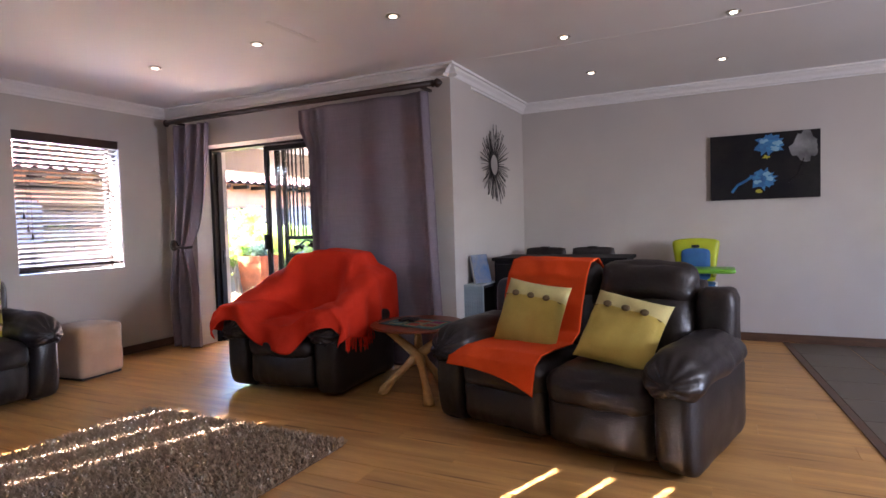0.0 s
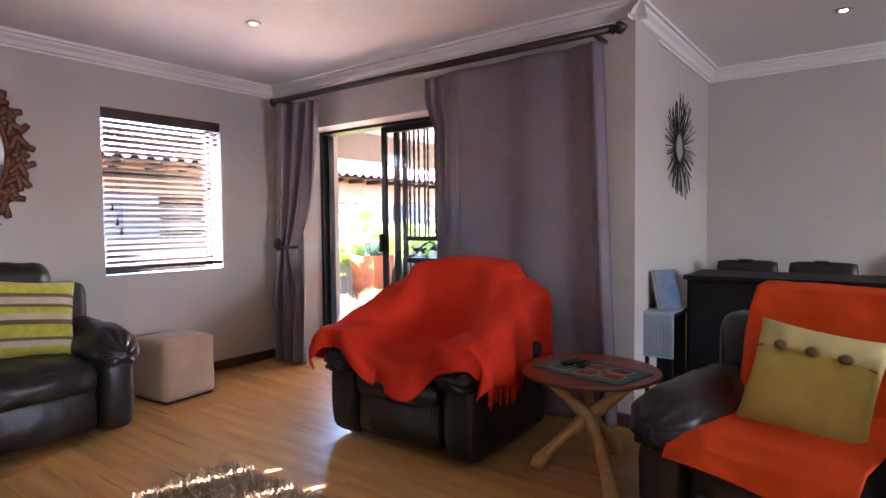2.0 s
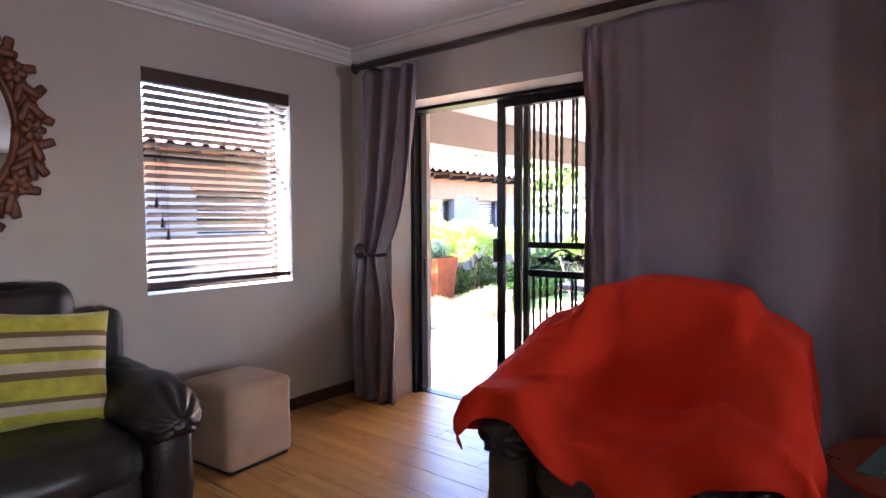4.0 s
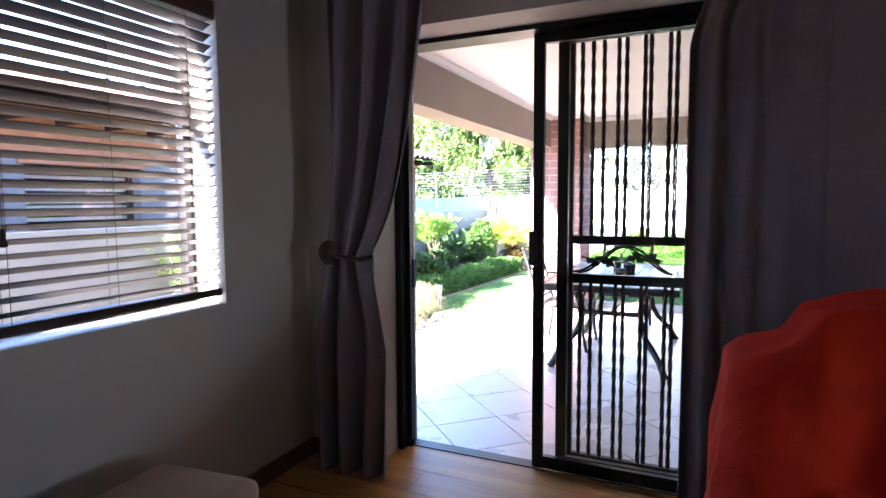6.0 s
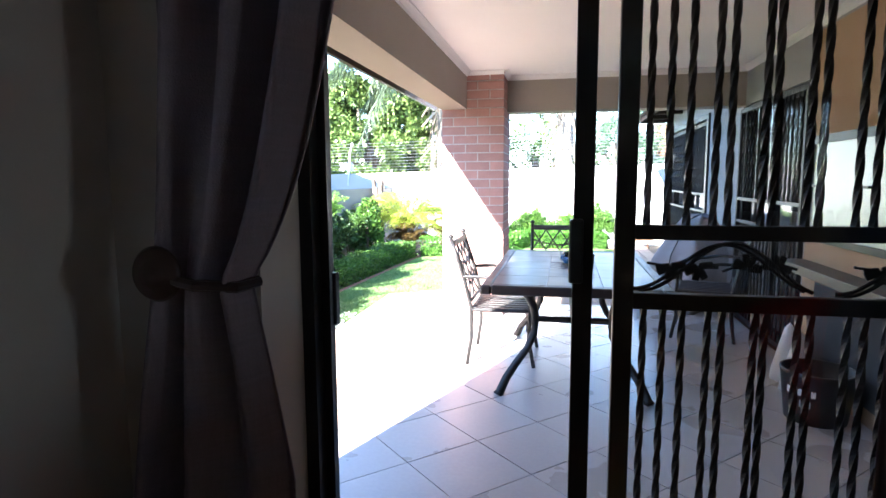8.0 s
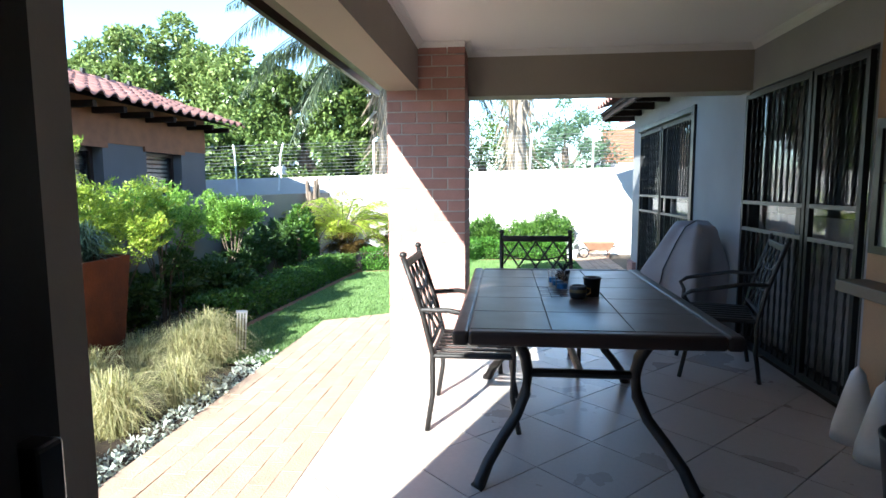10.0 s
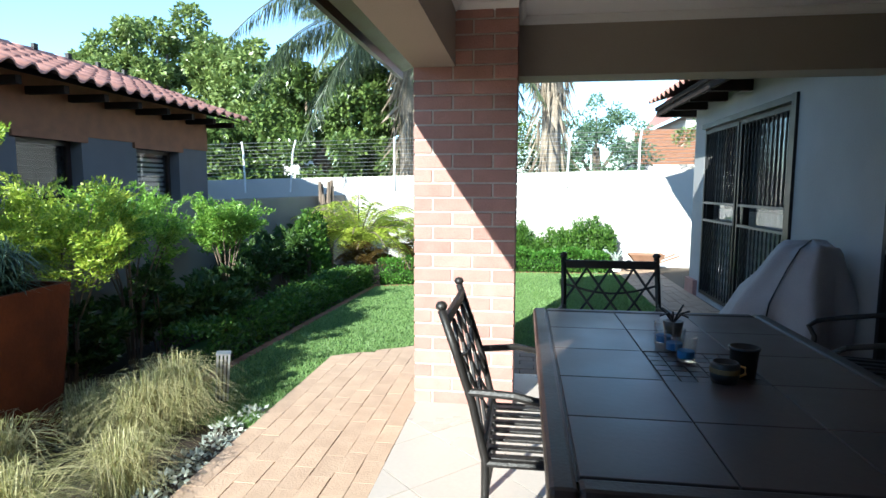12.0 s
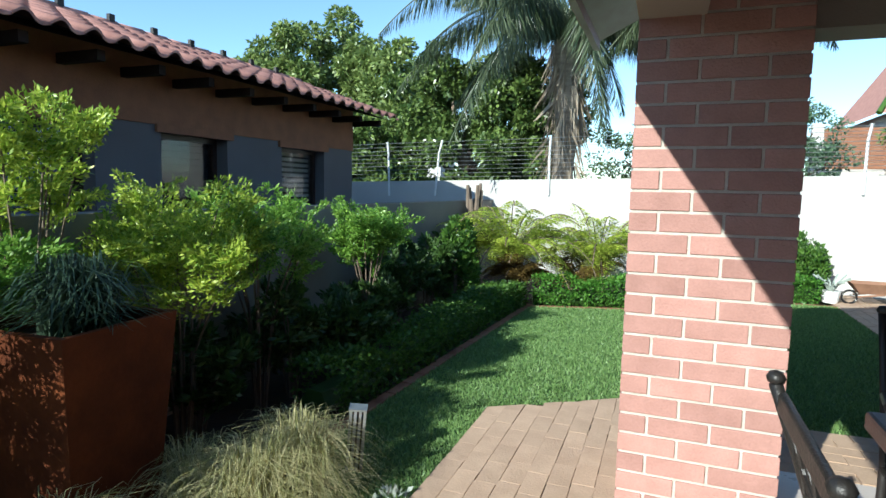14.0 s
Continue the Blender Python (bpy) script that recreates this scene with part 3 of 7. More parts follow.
# ---- outdoors: ground, patio, roof ----
structure("ground", boxes((-400, -400, -0.4, 400, 400, -0.16)), M["soil"], "bare brown earth reaching the horizon")
structure("patio_floor", boxes((-4.69, 4.475, -0.15, -1.95, 9.02, PZ - 0.012)), M["grout"], "beige ceramic patio tiles laid diagonally")
structure("door_sill", boxes((-4.235, 4.40, -0.06, -1.85, 4.475, 0.004)), M["bronze"], "dark aluminium sliding-door threshold")
structure("wall_patio", boxes(*wall_boxes("y", 4.555, 12.75, -1.95, -1.70, -0.2, 2.45, [(7.22, 8.78, -0.2, 1.91), (10.08, 12.35, -0.02, 1.93)])), M["wall_out"], "pale grey plastered house wall beside the patio")
structure("patio_ceiling", boxes((-4.46, 4.555, 2.26, -1.95, 8.72, 2.34)), M["ceiling"], "white painted patio ceiling")
structure("patio_beam", boxes((-4.70, 4.555, 1.915, -4.46, 8.40, 2.33), (-4.12, 8.72, 1.915, -1.95, 8.96, 2.33)), M["taupe"], "taupe plastered patio beams")
bm = bmesh.new()
for p, q, w in (((-4.46, 4.555, 2.26), (-4.46, 8.40, 2.26), (1, 0, 0)), ((-4.12, 8.72, 2.26), (-1.95, 8.72, 2.26), (0, -1, 0)), ((-1.95, 4.555, 2.26), (-1.95, 8.72, 2.26), (-1, 0, 0)), ((-4.46, 8.40, 2.26), (-4.11, 8.40, 2.26), (0, -1, 0)), ((-4.11, 8.33, 2.26), (-4.11, 8.72, 2.26), (1, 0, 0))):
    cornice(bm, p, q, w, 0.045)
structure("patio_cornice", bm, M["cornice"], "white moulded cornice of the patio ceiling")
# upper part of the patio wall is ochre up to the beam line
structure("patio_wall_finish", boxes((-1.962, 4.555, PZ, -1.95, 7.18, 2.19)), M["ochre"], "ochre brown plastered wall beside the built-in barbecue")
structure("wall_garden_north", pymesh("wall_garden_north", [(x, y, z) for x, zt in ((-16, 1.22), (-1.0, 1.56), (9, 1.6)) for y in (15.0, 15.2) for z in (-0.3, zt)], [(0, 4, 5, 1), (4, 8, 9, 5), (2, 3, 7, 6), (6, 7, 11, 10), (1, 5, 7, 3), (5, 9, 11, 7)], M["wall_garden"]), None, "cream plastered boundary wall")
structure("wall_garden_west", boxes((-7.4, -3.0, -0.3, -7.2, 15.0, 1.10)), M["wall_bed"], "grey plastered garden wall")
structure("lawn", pymesh("lawn", [(-6.14, 7.9, 0), (-5.51, 7.9, 0), (-5.51, 9.23, 0), (-4.70, 9.77, 0), (-4.69, 9.66, 0), (-2.62, 9.66, 0), (-2.62, 14.0, 0), (-4.5, 13.9, 0), (-4.9, 12.72, 0), (-5.95, 12.38, 0), (-6.06, 10.2, 0), (-6.12, 9.0, 0)], [tuple(range(12))], M["turf"]), None, "short green lawn in sun and shade").location.z = -0.06
structure("flower_bed", boxes((-7.2, -3.0, -0.3, -5.51, 15.0, -0.09), (-5.51, 9.3, -0.3, -1.0, 15.0, -0.10)), M["soil"], "dark soil of the planting beds")
structure("paving", boxes((-5.51, 2.0, -0.3, -4.69, 9.22, PZ - 0.006), (-4.69, 9.02, -0.3, -1.95, 9.66, PZ - 0.02), (-2.62, 9.66, -0.3, -1.0, 15.0, PZ - 0.02)), M["sand"], "clay brick paving with dark open joints")

# ---- patio roof edge, with its own tiles ----
bm = boxes((-4.98, 4.7, 2.02, -4.95, 9.3, 2.13))
structure("fascia", bm, M["darkwood"], "dark brown roof fascia board")
me = pymesh("patio_roof", [(-4.97, 4.6, 2.06), (-4.97, 9.3, 2.06), (-2.2, 9.3, 3.42), (-2.2, 4.6, 3.42), (-4.97, 4.6, 2.12), (-4.97, 9.3, 2.12), (-2.2, 9.3, 3.48), (-2.2, 4.6, 3.48)], [(0, 1, 2, 3), (7, 6, 5, 4), (0, 4, 5, 1), (1, 5, 6, 2), (2, 6, 7, 3), (3, 7, 4, 0)], M["darkwood"])
structure("patio_roof", me, None, "timber-lined tiled patio roof")


def s_tile(w=0.213, length=0.38, n=10):
    """One interlocking roof tile: a wave across, lying up the slope (local y), with thickness."""
    v, f = [], []
    for j, y in enumerate((0.0, length)):
        for i in range(n + 1):
            u = i / n
            z = 0.045 * math.sin(math.pi * min(1, u / 0.62)) if u < 0.62 else -0.012 * math.sin(math.pi * (u - 0.62) / 0.38)
            v.append((u * w, y, z + 0.028 - 0.022 * j))
    for j, y in enumerate((0.0,)):
        for i in range(n + 1):
            v.append((v[i][0], y, v[i][2] - 0.02))
    for i in range(n):
        f.append((i, i + 1, n + 2 + i, n + 1 + i))
        f.append((2 * n + 2 + i, 2 * n + 3 + i, i + 1, i))
    return pymesh("roof_tile", v, f, M["rooftile"], True)


TILE = s_tile()


def tiled_slope(owner, origin, along, up, columns, rows, name="roof_tile"):
    """Rows of tiles laid on a slope, each an object of its own."""
    along, up = Vector(along).normalized(), Vector(up).normalized()
    base = Matrix((along, up, along.cross(up))).transposed().to_4x4()
    for r in range(rows):
        for c in range(columns):
            o = new(name, TILE)
            o.parent = owner
            jit = 0.006 * math.sin(c * 12.9 + r * 78.2)
            o.matrix_world = Matrix.Translation(Vector(origin) + along * (c * 0.213) + up * (r * 0.34 + jit)) @ base



# ---- sliding door, security gate, curtains ----


def sliding_door():
    d = tagged(new("door_1"), "bronze aluminium sliding patio door, slid open", "door", kind="structure")
    part("door_frame", boxes((-4.235, 4.33, 0.0, -4.20, 4.47, 2.09), (-1.885, 4.33, 0.0, -1.85, 4.47, 2.09), (-4.20, 4.33, 2.068, -1.885, 4.47, 2.09)), M["bronze"], d)
    part("side_track", boxes((-4.285, 4.30, 0.0, -4.237, 4.33, 2.09), (-4.20, 4.38, 0.0, -4.175, 4.40, 2.04)), M["bronze"], d)
    for x, y, mid in ((-3.525, 4.395, 0.0), (-2.35, 4.395, 0.0), (-3.42, 4.435, 0.0), (-1.93, 4.435, 0.0)):
        part("door_stile", boxes((x, y, 0.01, x + 0.05, y + 0.034, 2.068), bevel=0.003), M["bronze"], d)
    for x0, x1, y in ((-3.475, -2.35, 4.395), (-3.37, -1.93, 4.435)):
        part("door_rail", boxes((x0, y + 0.002, 0.012, x1, y + 0.032, 0.07), (x0, y + 0.002, 2.02, x1, y + 0.032, 2.066)), M["bronze"], d)
        g = part("door_pane", boxes((x0, y + 0.014, 0.07, x1, y + 0.018, 2.02)), M["glass"], d, "clear glass pane")
        g.visible_shadow = False
    lock = part("door_lock", boxes((-3.535, 4.36, 1.0, -3.50, 4.395, 1.16), bevel=0.006), M["blackp"], d, "black plastic door latch")
    part("roller_catch", boxes((-4.215, 4.36, 0.02, -4.155, 4.385, 0.05), (-4.2, 4.41, 0.85, -4.17, 4.44, 1.0), bevel=0.004), M["blackp"], d)
    return d


sliding_door()


def twisted_bar(bm, x, y, z0, z1, r=0.0085, turns_per_m=13):
    """A square bar twisted along its length."""
    n = int((z1 - z0) * 64)
    rings = []
    for i in range(n + 1):
        z = z0 + (z1 - z0) * i / n
        a = z * turns_per_m * math.pi / 2
        rings.append([bm.verts.new((x + r * 1.25 * math.cos(a + k * math.pi / 2), y + r * 1.25 * math.sin(a + k * math.pi / 2), z)) for k in range(4)])
    for p, q in zip(rings, rings[1:]):
        for k in range(4):
            bm.faces.new((p[k], p[(k + 1) % 4], q[(k + 1) % 4], q[k]))


def gate_leaf(g, x0, x1, bars, y):
    part("gate_stile", boxes((x0, y - 0.018, 0.02, x0 + 0.04, y + 0.018, 2.075), bevel=0.002), M["iron"], g)
    part("gate_stile", boxes((x1 - 0.032, y - 0.018, 0.02, x1, y + 0.018, 2.075), bevel=0.003), M["iron"], g)
    for z0, z1 in ((0.02, 0.055), (0.905, 0.95), (1.095, 1.135), (2.045, 2.075)):
        part("gate_rail", boxes((x0 + 0.04, y - 0.016, z0, x1 - 0.032, y + 0.016, z1), bevel=0.003), M["iron"], g)
    for x in bars:
        for z0, z1 in ((0.055, 0.905), (1.135, 2.045)):
            bm = bmesh.new()
            twisted_bar(bm, x, y, z0, z1)
            part("twisted_bar", bm, M["iron"], g)
    for c0, c1 in ((x0, x0 + 0.50), (x0 + 0.50, x1)):
        w = c1 - c0
        for off, amp in ((0.0, 0.062), (0.02, 0.066)):
            pts = [(c0 + 0.04 + off + (w - 0.07) * i / 24, y, 1.022 - amp * math.cos(2 * math.pi * i / 24 * 0.95 - 0.1)) for i in range(25)]
            bm = bmesh.new()
            tube(bm, pts, 0.0055, 6)
            part("scroll_bar", bm, M["iron"], g)
        for cx, s in ((c0 + 0.14, -1), (c0 + 0.21, -1), (c0 + 0.33, 1), (c0 + 0.40, 1)):
            bm = bmesh.new()
            tube(bm, [(cx - 0.06, y, 1.022 - 0.01 * s), (cx, y, 1.03 + 0.008 * s), (cx + 0.05, y, 1.022)], 0.004, 6)
            for a in (-150, -100, -60, 10, 190):
                d = Vector((math.cos(radians(a * s * -1 if s > 0 else a)), 0, math.sin(radians(a if s < 0 else -a))))
                q = Vector((cx, y, 1.024)) + d * 0.020
                soft(bm, (0, 0, 0), (0.018, 0.004, 0.010), 0.006, 4, m=Matrix.Translation(q) @ Matrix.Rotation(-math.atan2(d.z, d.x), 4, "Y"))
            part("iron_leaf_spray", bm, M["iron"], g, "black iron oak-leaf spray")


BARS = (-3.33, -3.28, -3.23, -3.165, -3.13, -3.05, -3.025, -2.945, -2.915, -2.83, -2.79, -2.74, -2.68, -2.64, -2.57, -2.54, -2.49)
gate = thing("security_gate", "black wrought-iron sliding security gate with twisted bars and leaf scrolls", "gate")
gate_leaf(gate, -3.405, -2.42, BARS, 4.545)


def pleat(rows, cols, f, name, label, closed=False):
    v = [f(i / (cols - 1), j / (rows - 1)) for j in range(rows) for i in range(cols)]
    q = [(j * cols + i, j * cols + i + 1, (j + 1) * cols + i + 1, (j + 1) * cols + i) for j in range(rows - 1) for i in range(cols - 1)]
    o = part(name, pymesh(name, v, q, M["curtain"], True), None)
    s = o.modifiers.new("thickness", "SOLIDIFY")
    s.thickness = 0.004
    return tagged(o, label, "curtain")


def tied_curtain(u, v):
    z = 2.30 - v * 2.29
    tie = math.exp(-((z - 1.06) / 0.17) ** 2) if z > 1.06 else math.exp(-((z - 1.06) / 0.42) ** 2)
    top_l, top_r = -4.40, -3.86
    s = max(0.0, min(1.0, (z - 1.06) / 1.24))
    right = (-4.19 + (top_r + 4.19) * s ** 0.65) if z > 1.06 else -4.19 + 0.08 * min(1, (1.06 - z) / 0.45)
    left = -4.40 if z > 1.06 else -4.40 - 0.10 * min(1, (1.06 - z) / 0.5)
    x = left + (right - left) * u
    depth = 0.045 * (1 - 0.35 * tie)
    y = 4.0 + depth * math.sin(u * 2 * math.pi * 3.6 + 1.1 * math.sin(u * 5 + 0.8) + 0.9 * math.sin(z * 1.7 + u * 3)) + 0.016 * math.sin(u * 23 + z * 3.1) * (0.4 + 0.6 * math.sin(z * 1.9 + u * 7) ** 2) - 0.02 * tie
    return (x, y, z)


def hung_curtain(u, v):
    z = 2.30 - v * 2.28
    x = -2.69 + (1.29 + 0.09 * v) * u
    gather = max(0.0, 1 - u / 0.20)
    low = max(0.0, min(1.0, (2.13 - z) / 0.20))
    y = 4.0 + 0.007 * math.sin(u * 27 + 1.2 * math.sin(z * 0.9 + u * 4)) * (0.3 + 0.7 * math.sin(u * 5.0) ** 2) + 0.016 * math.sin(u * 17 + 0.6 * math.sin(z * 0.8)) + 0.03 * max(0.0, (u - 0.9) / 0.1) * math.sin(u * 90) + 0.045 * gather * math.sin(u * 112) * (0.3 + 0.7 * low) + 0.02
    y += low * 0.25 * gather + 0.03 * gather
    x -= (0.08 + 0.09 * low) * gather
    return (x, y + 0.006 * math.sin(z * 6 + u * 12) * v, z)


pleat(70, 150, tied_curtain, "tied_curtain", "grey mauve curtain gathered by a round tieback")
pleat(60, 220, hung_curtain, "hung_curtain", "grey mauve full-length curtain hanging half drawn")
tie = thing("curtain_tieback", "dark wooden round curtain tieback on the wall", "tieback")
bm = bmesh.new()
lathe(bm, [(0.0, 0.0), (0.05, 0.0), (0.058, 0.012), (0.05, 0.022), (0.03, 0.026), (0.026, 0.034), (0.0, 0.036)], 24)
for vtx in bm.verts:
    vtx.co = Vector((-4.36 + vtx.co.x, 3.945 - vtx.co.z, 1.07 + vtx.co.y))
part("tieback_disc", bm, M["darkwood"], tie, smooth=True)
bm = bmesh.new()
tube(bm, [(-4.36, 3.94, 1.07), (-4.36, 4.13, 1.07)], 0.012, 8)
tube(bm, [(-4.34, 3.935, 1.06), (-4.27, 3.925, 1.05), (-4.19, 3.95, 1.045), (-4.17, 4.0, 1.05)], 0.012, 8)
part("tieback_arm", bm, M["darkwood"], tie)
rod = thing("curtain_rod", "dark stained wooden curtain pole with turned finials", "curtain pole")
bm = bmesh.new()
tube(bm, [(-4.40, 3.955, 2.338), (-1.33, 3.955, 2.338)], 0.024, 14)
part("pole", bm, M["darkwood"], rod, smooth=True)
for x, s in ((-1.33, 1), (-4.40, -1)):
    bm = bmesh.new()
    lathe(bm, [(0.019, 0), (0.03, 0.006), (0.03, 0.016), (0.02, 0.022), (0.034, 0.04), (0.038, 0.056), (0.028, 0.074), (0.014, 0.088), (0.004, 0.098)], 16)
    for vtx in bm.verts:
        vtx.co = Vector((x + s * vtx.co.z * (1.0 if s > 0 else 0.3), 3.96 + vtx.co.x, 2.335 + vtx.co.y))
    part("finial", bm, M["darkwood"], rod, smooth=True)
for x in (-4.28, -1.42):
    bm = boxes((x - 0.012, 3.96, 2.31, x + 0.012, 4.12, 2.33))
    part("bracket", bm, M["darkwood"], rod)

# ---- window with venetian blind ----


def window(name, x0, x1, y0, y1, z0, z1, axis):
    """A steel window frame with a pane, in a wall opening."""
    w = tagged(new(name), "dark aluminium framed window", "window", kind="structure")
    t = 0.04
    if axis == "y":
        part("window_frame", boxes((x0, y0, z0, x1, y0 + t, z1), (x0, y1 - t, z0, x1, y1, z1), (x0, y0 + t, z0, x1, y1 - t, z0 + t), (x0, y0 + t, z1 - t, x1, y1 - t, z1), (x0, y0 + t, z0 + (z1 - z0) * 0.62, x1, y1 - t, z0 + (z1 - z0) * 0.62 + 0.035)), M["bronze"], w)
        g = part("pane", boxes((x0 + 0.014, y0 + t, z0 + t, x0 + 0.018, y1 - t, z1 - t)), M["glass"], w)
    else:
        part("window_frame", boxes((x0, y0, z0, x0 + t, y1, z1), (x1 - t, y0, z0, x1, y1, z1), (x0 + t, y0, z0, x1 - t, y1, z0 + t), (x0 + t, y0, z1 - t, x1 - t, y1, z1)), M["bronze"], w)
        g = part("pane", boxes((x0 + t, y0 + 0.014, z0 + t, x1 - t, y0 + 0.018, z1 - t)), M["glass"], w)
    g.visible_shadow = False
    return w


window("window_1", -4.83, -4.79, 2.60, 3.56, 0.88, 2.12, "y")
blind = thing("venetian_blind", "dark wooden venetian blind with open slats and hanging pulls", "blind")
part("headrail", boxes((-4.69, 2.605, 2.045, -4.625, 3.555, 2.12), bevel=0.003), M["blind"], blind)
slat = boxes((-0.025, -0.462, -0.0015, 0.025, 0.462, 0.0015), bevel=0.001)
SLAT = to_mesh("slat", slat, M["blind"])
for i in range(25):
    o = part("slat", SLAT, None, blind)
    o.matrix_world = Matrix.Translation((-4.66, 3.085, 2.018 - i * 0.0435)) @ Matrix.Rotation(radians(-25 - 3 * math.sin(i * 0.9)), 4, "Y")
part("bottom_rail", boxes((-4.69, 2.62, 0.915, -4.63, 3.55, 0.945), bevel=0.004), M["blind"], blind)
for y in (2.74, 3.085, 3.42):
    part("ladder_cord", tubes([[(-4.636, y, 0.94), (-4.636, y, 2.05)], [(-4.684, y, 0.94), (-4.684, y, 2.05)]], 0.0012, 4), M["blind"], blind)
for y, z in ((2.69, 1.30), (2.66, 1.41), (2.72, 1.23)):
    c = part("pull_cord", tubes([[(-4.612, y, z), (-4.612, y, 2.05)]], 0.0015, 4), M["blind"], blind)
    bm = bmesh.new()
    lathe(bm, [(0.003, 0.055), (0.008, 0.045), (0.007, 0.03), (0.012, 0.012), (0.013, 0.004), (0.006, 0.0)], 10, (-4.612, y, z - 0.05))
    part("tassel", bm, M["darkwood"], c, smooth=True)

# windows behind the walker, their blinds shut but for the cord holes
for k, cx in enumerate((-3.53, -1.06)):
    w0, w1 = ((-4.02, -3.04), (-1.62, -0.50))[k]
    window("window_%d" % (k + 2), w0, w1, -1.33, -1.29, 0.9, 2.12, "x")
    b = thing("closed_blind", "dark wooden venetian blind, slats closed", "blind")
    gap = 0.33 if k == 0 else 0.26
    z = 0.93
    while z < 2.07:
        bm = bmesh.new()
        cur = w0 + 0.004
        for hx in (cx - gap, cx, cx + gap):
            box(bm, cur, -1.135, z, hx - 0.005, -1.131, z + 0.046)
            cur = hx + 0.005
        box(bm, cur, -1.135, z, w1 - 0.004, -1.131, z + 0.046)
        box(bm, w0 + 0.004, -1.138, z + 0.034, w1 - 0.004, -1.1355, z + 0.046)
        part("slat", bm, M["blind"], b)
        z += 0.0455
    part("headrail", boxes((w0 + 0.002, -1.17, 2.065, w1 - 0.002, -1.11, 2.12)), M["blind"], b)
    part("bottom_rail", boxes((w0 + 0.004, -1.16, 0.9, w1 - 0.004, -1.11, 0.93)), M["blind"], b)
# assumed window, out of view, around the east fill lamp
window("window_4", 5.12, 5.16, 1.6, 2.6, 1.0, 2.0, "y")

# ---- leather suite ----


def recliner(name, label, seats, m):
    """A padded recliner: front faces local -y."""
    t = thing(name, label, "sofa" if seats > 1 else "armchair", m)
    arm, sw = 0.20, 0.57
    half = seats * sw / 2
    W = half + arm
    D = 0.45
    L = M["leather"]
    bm = bmesh.new()
    soft(bm, (0, 0.04, 0.185), (half + 0.02, D - 0.08, 0.155), 0.04, 8)
    part("base", bm, L, t, smooth=True)
    for s in (-1, 1):
        bm = bmesh.new()
        soft(bm, (s * (W - arm / 2), 0.0, 0.245), (arm / 2, D - 0.01, 0.225), 0.06, 14, (0.016, 0.012, 0), 0.006, 9)
        for v in bm.verts:
            if v.co.y < -0.3:
                v.co.y += 0.05 * (max(0.0, 0.22 - v.co.z) / 0.22) ** 2
        a = part("arm", bm, L, t, smooth=True)
        bm = bmesh.new()
        soft(bm, (s * (W - arm / 2 - 0.005), -0.06, 0.495), (arm / 2 + 0.036, D - 0.03, 0.096), 0.095, 24, (0.018, 0.03, 0.035), 0.012, 8)
        for v in bm.verts:
            front = max(0.0, -0.28 - v.co.y) / 0.22
            v.co.z -= 0.045 * front ** 2
            side = v.co.x - s * (W - arm / 2 - 0.005)
            v.co.y -= 0.010 * front * math.cos(math.atan2(side, v.co.z - 0.47) * 11)
        part("arm_pad", bm, L, a, "padded armrest", smooth=True)
        bm = bmesh.new()
        soft(bm, (s * (W - arm / 2 - 0.005), 0.29, 0.60), (arm / 2, 0.10, 0.23), 0.06, 8, (0, 0.01, 0), 0.006, 8)
        part("back_wing", bm, L, t, smooth=True)
    for i in range(seats):
        cx = (i - (seats - 1) / 2) * sw
        bm = bmesh.new()
        soft(bm, (cx, -0.10, 0.352), (sw / 2 - 0.004, 0.36, 0.10), 0.085, 22, (0.0, 0.035, 0.035), 0.011, 8)
        part("seat_cushion", bm, L, t, smooth=True)
        bm = bmesh.new()
        soft(bm, (cx, -0.375, 0.19), (sw / 2 - 0.008, 0.06, 0.145), 0.055, 22, (0, 0.04, 0.0), 0.008, 6)
        for v in bm.verts:
            v.co.y += 0.005 * math.sin(v.co.x * 95 + 2.0 * math.sin(v.co.x * 21)) * max(0, 0.3 - v.co.z) * 4 + 0.06 * (max(0.0, 0.17 - v.co.z) / 0.17) ** 2
        part("footrest_panel", bm, L, t, "gathered leather footrest panel", smooth=True)
        lean = Matrix.Translation((cx, 0.20, 0.48)) @ Matrix.Rotation(radians(-14), 4, "X")
        bm = bmesh.new()
        soft(bm, (0, 0.0, 0.13), (sw / 2 - 0.006, 0.10, 0.20), 0.09, 18, (0, 0.035, 0), 0.012, 8, lean)
        part("lumbar_cushion", bm, L, t, smooth=True)
        bm = bmesh.new()
        soft(bm, (0, -0.005, 0.355), (sw / 2 - 0.004, 0.115, 0.135), 0.10, 18, (0, 0.03, 0.01), 0.012, 8, lean)
        part("head_cushion", bm, L, t, smooth=True)
    bm = bmesh.new()
    soft(bm, (0, 0.385, 0.47), (half + 0.02, 0.06, 0.40), 0.05, 8, (0, 0.01, 0), 0.004, 6)
    part("back_panel", bm, L, t, smooth=True)
    for x in (-W + 0.10, W - 0.10):
        for y in (-D + 0.20, D - 0.10):
            bm = bmesh.new()
            lathe(bm, [(0.028, 0), (0.03, 0.03), (0.026, 0.05)], 12, (x, y, 0))
            part("foot", bm, M["blackp"], t)
    return t


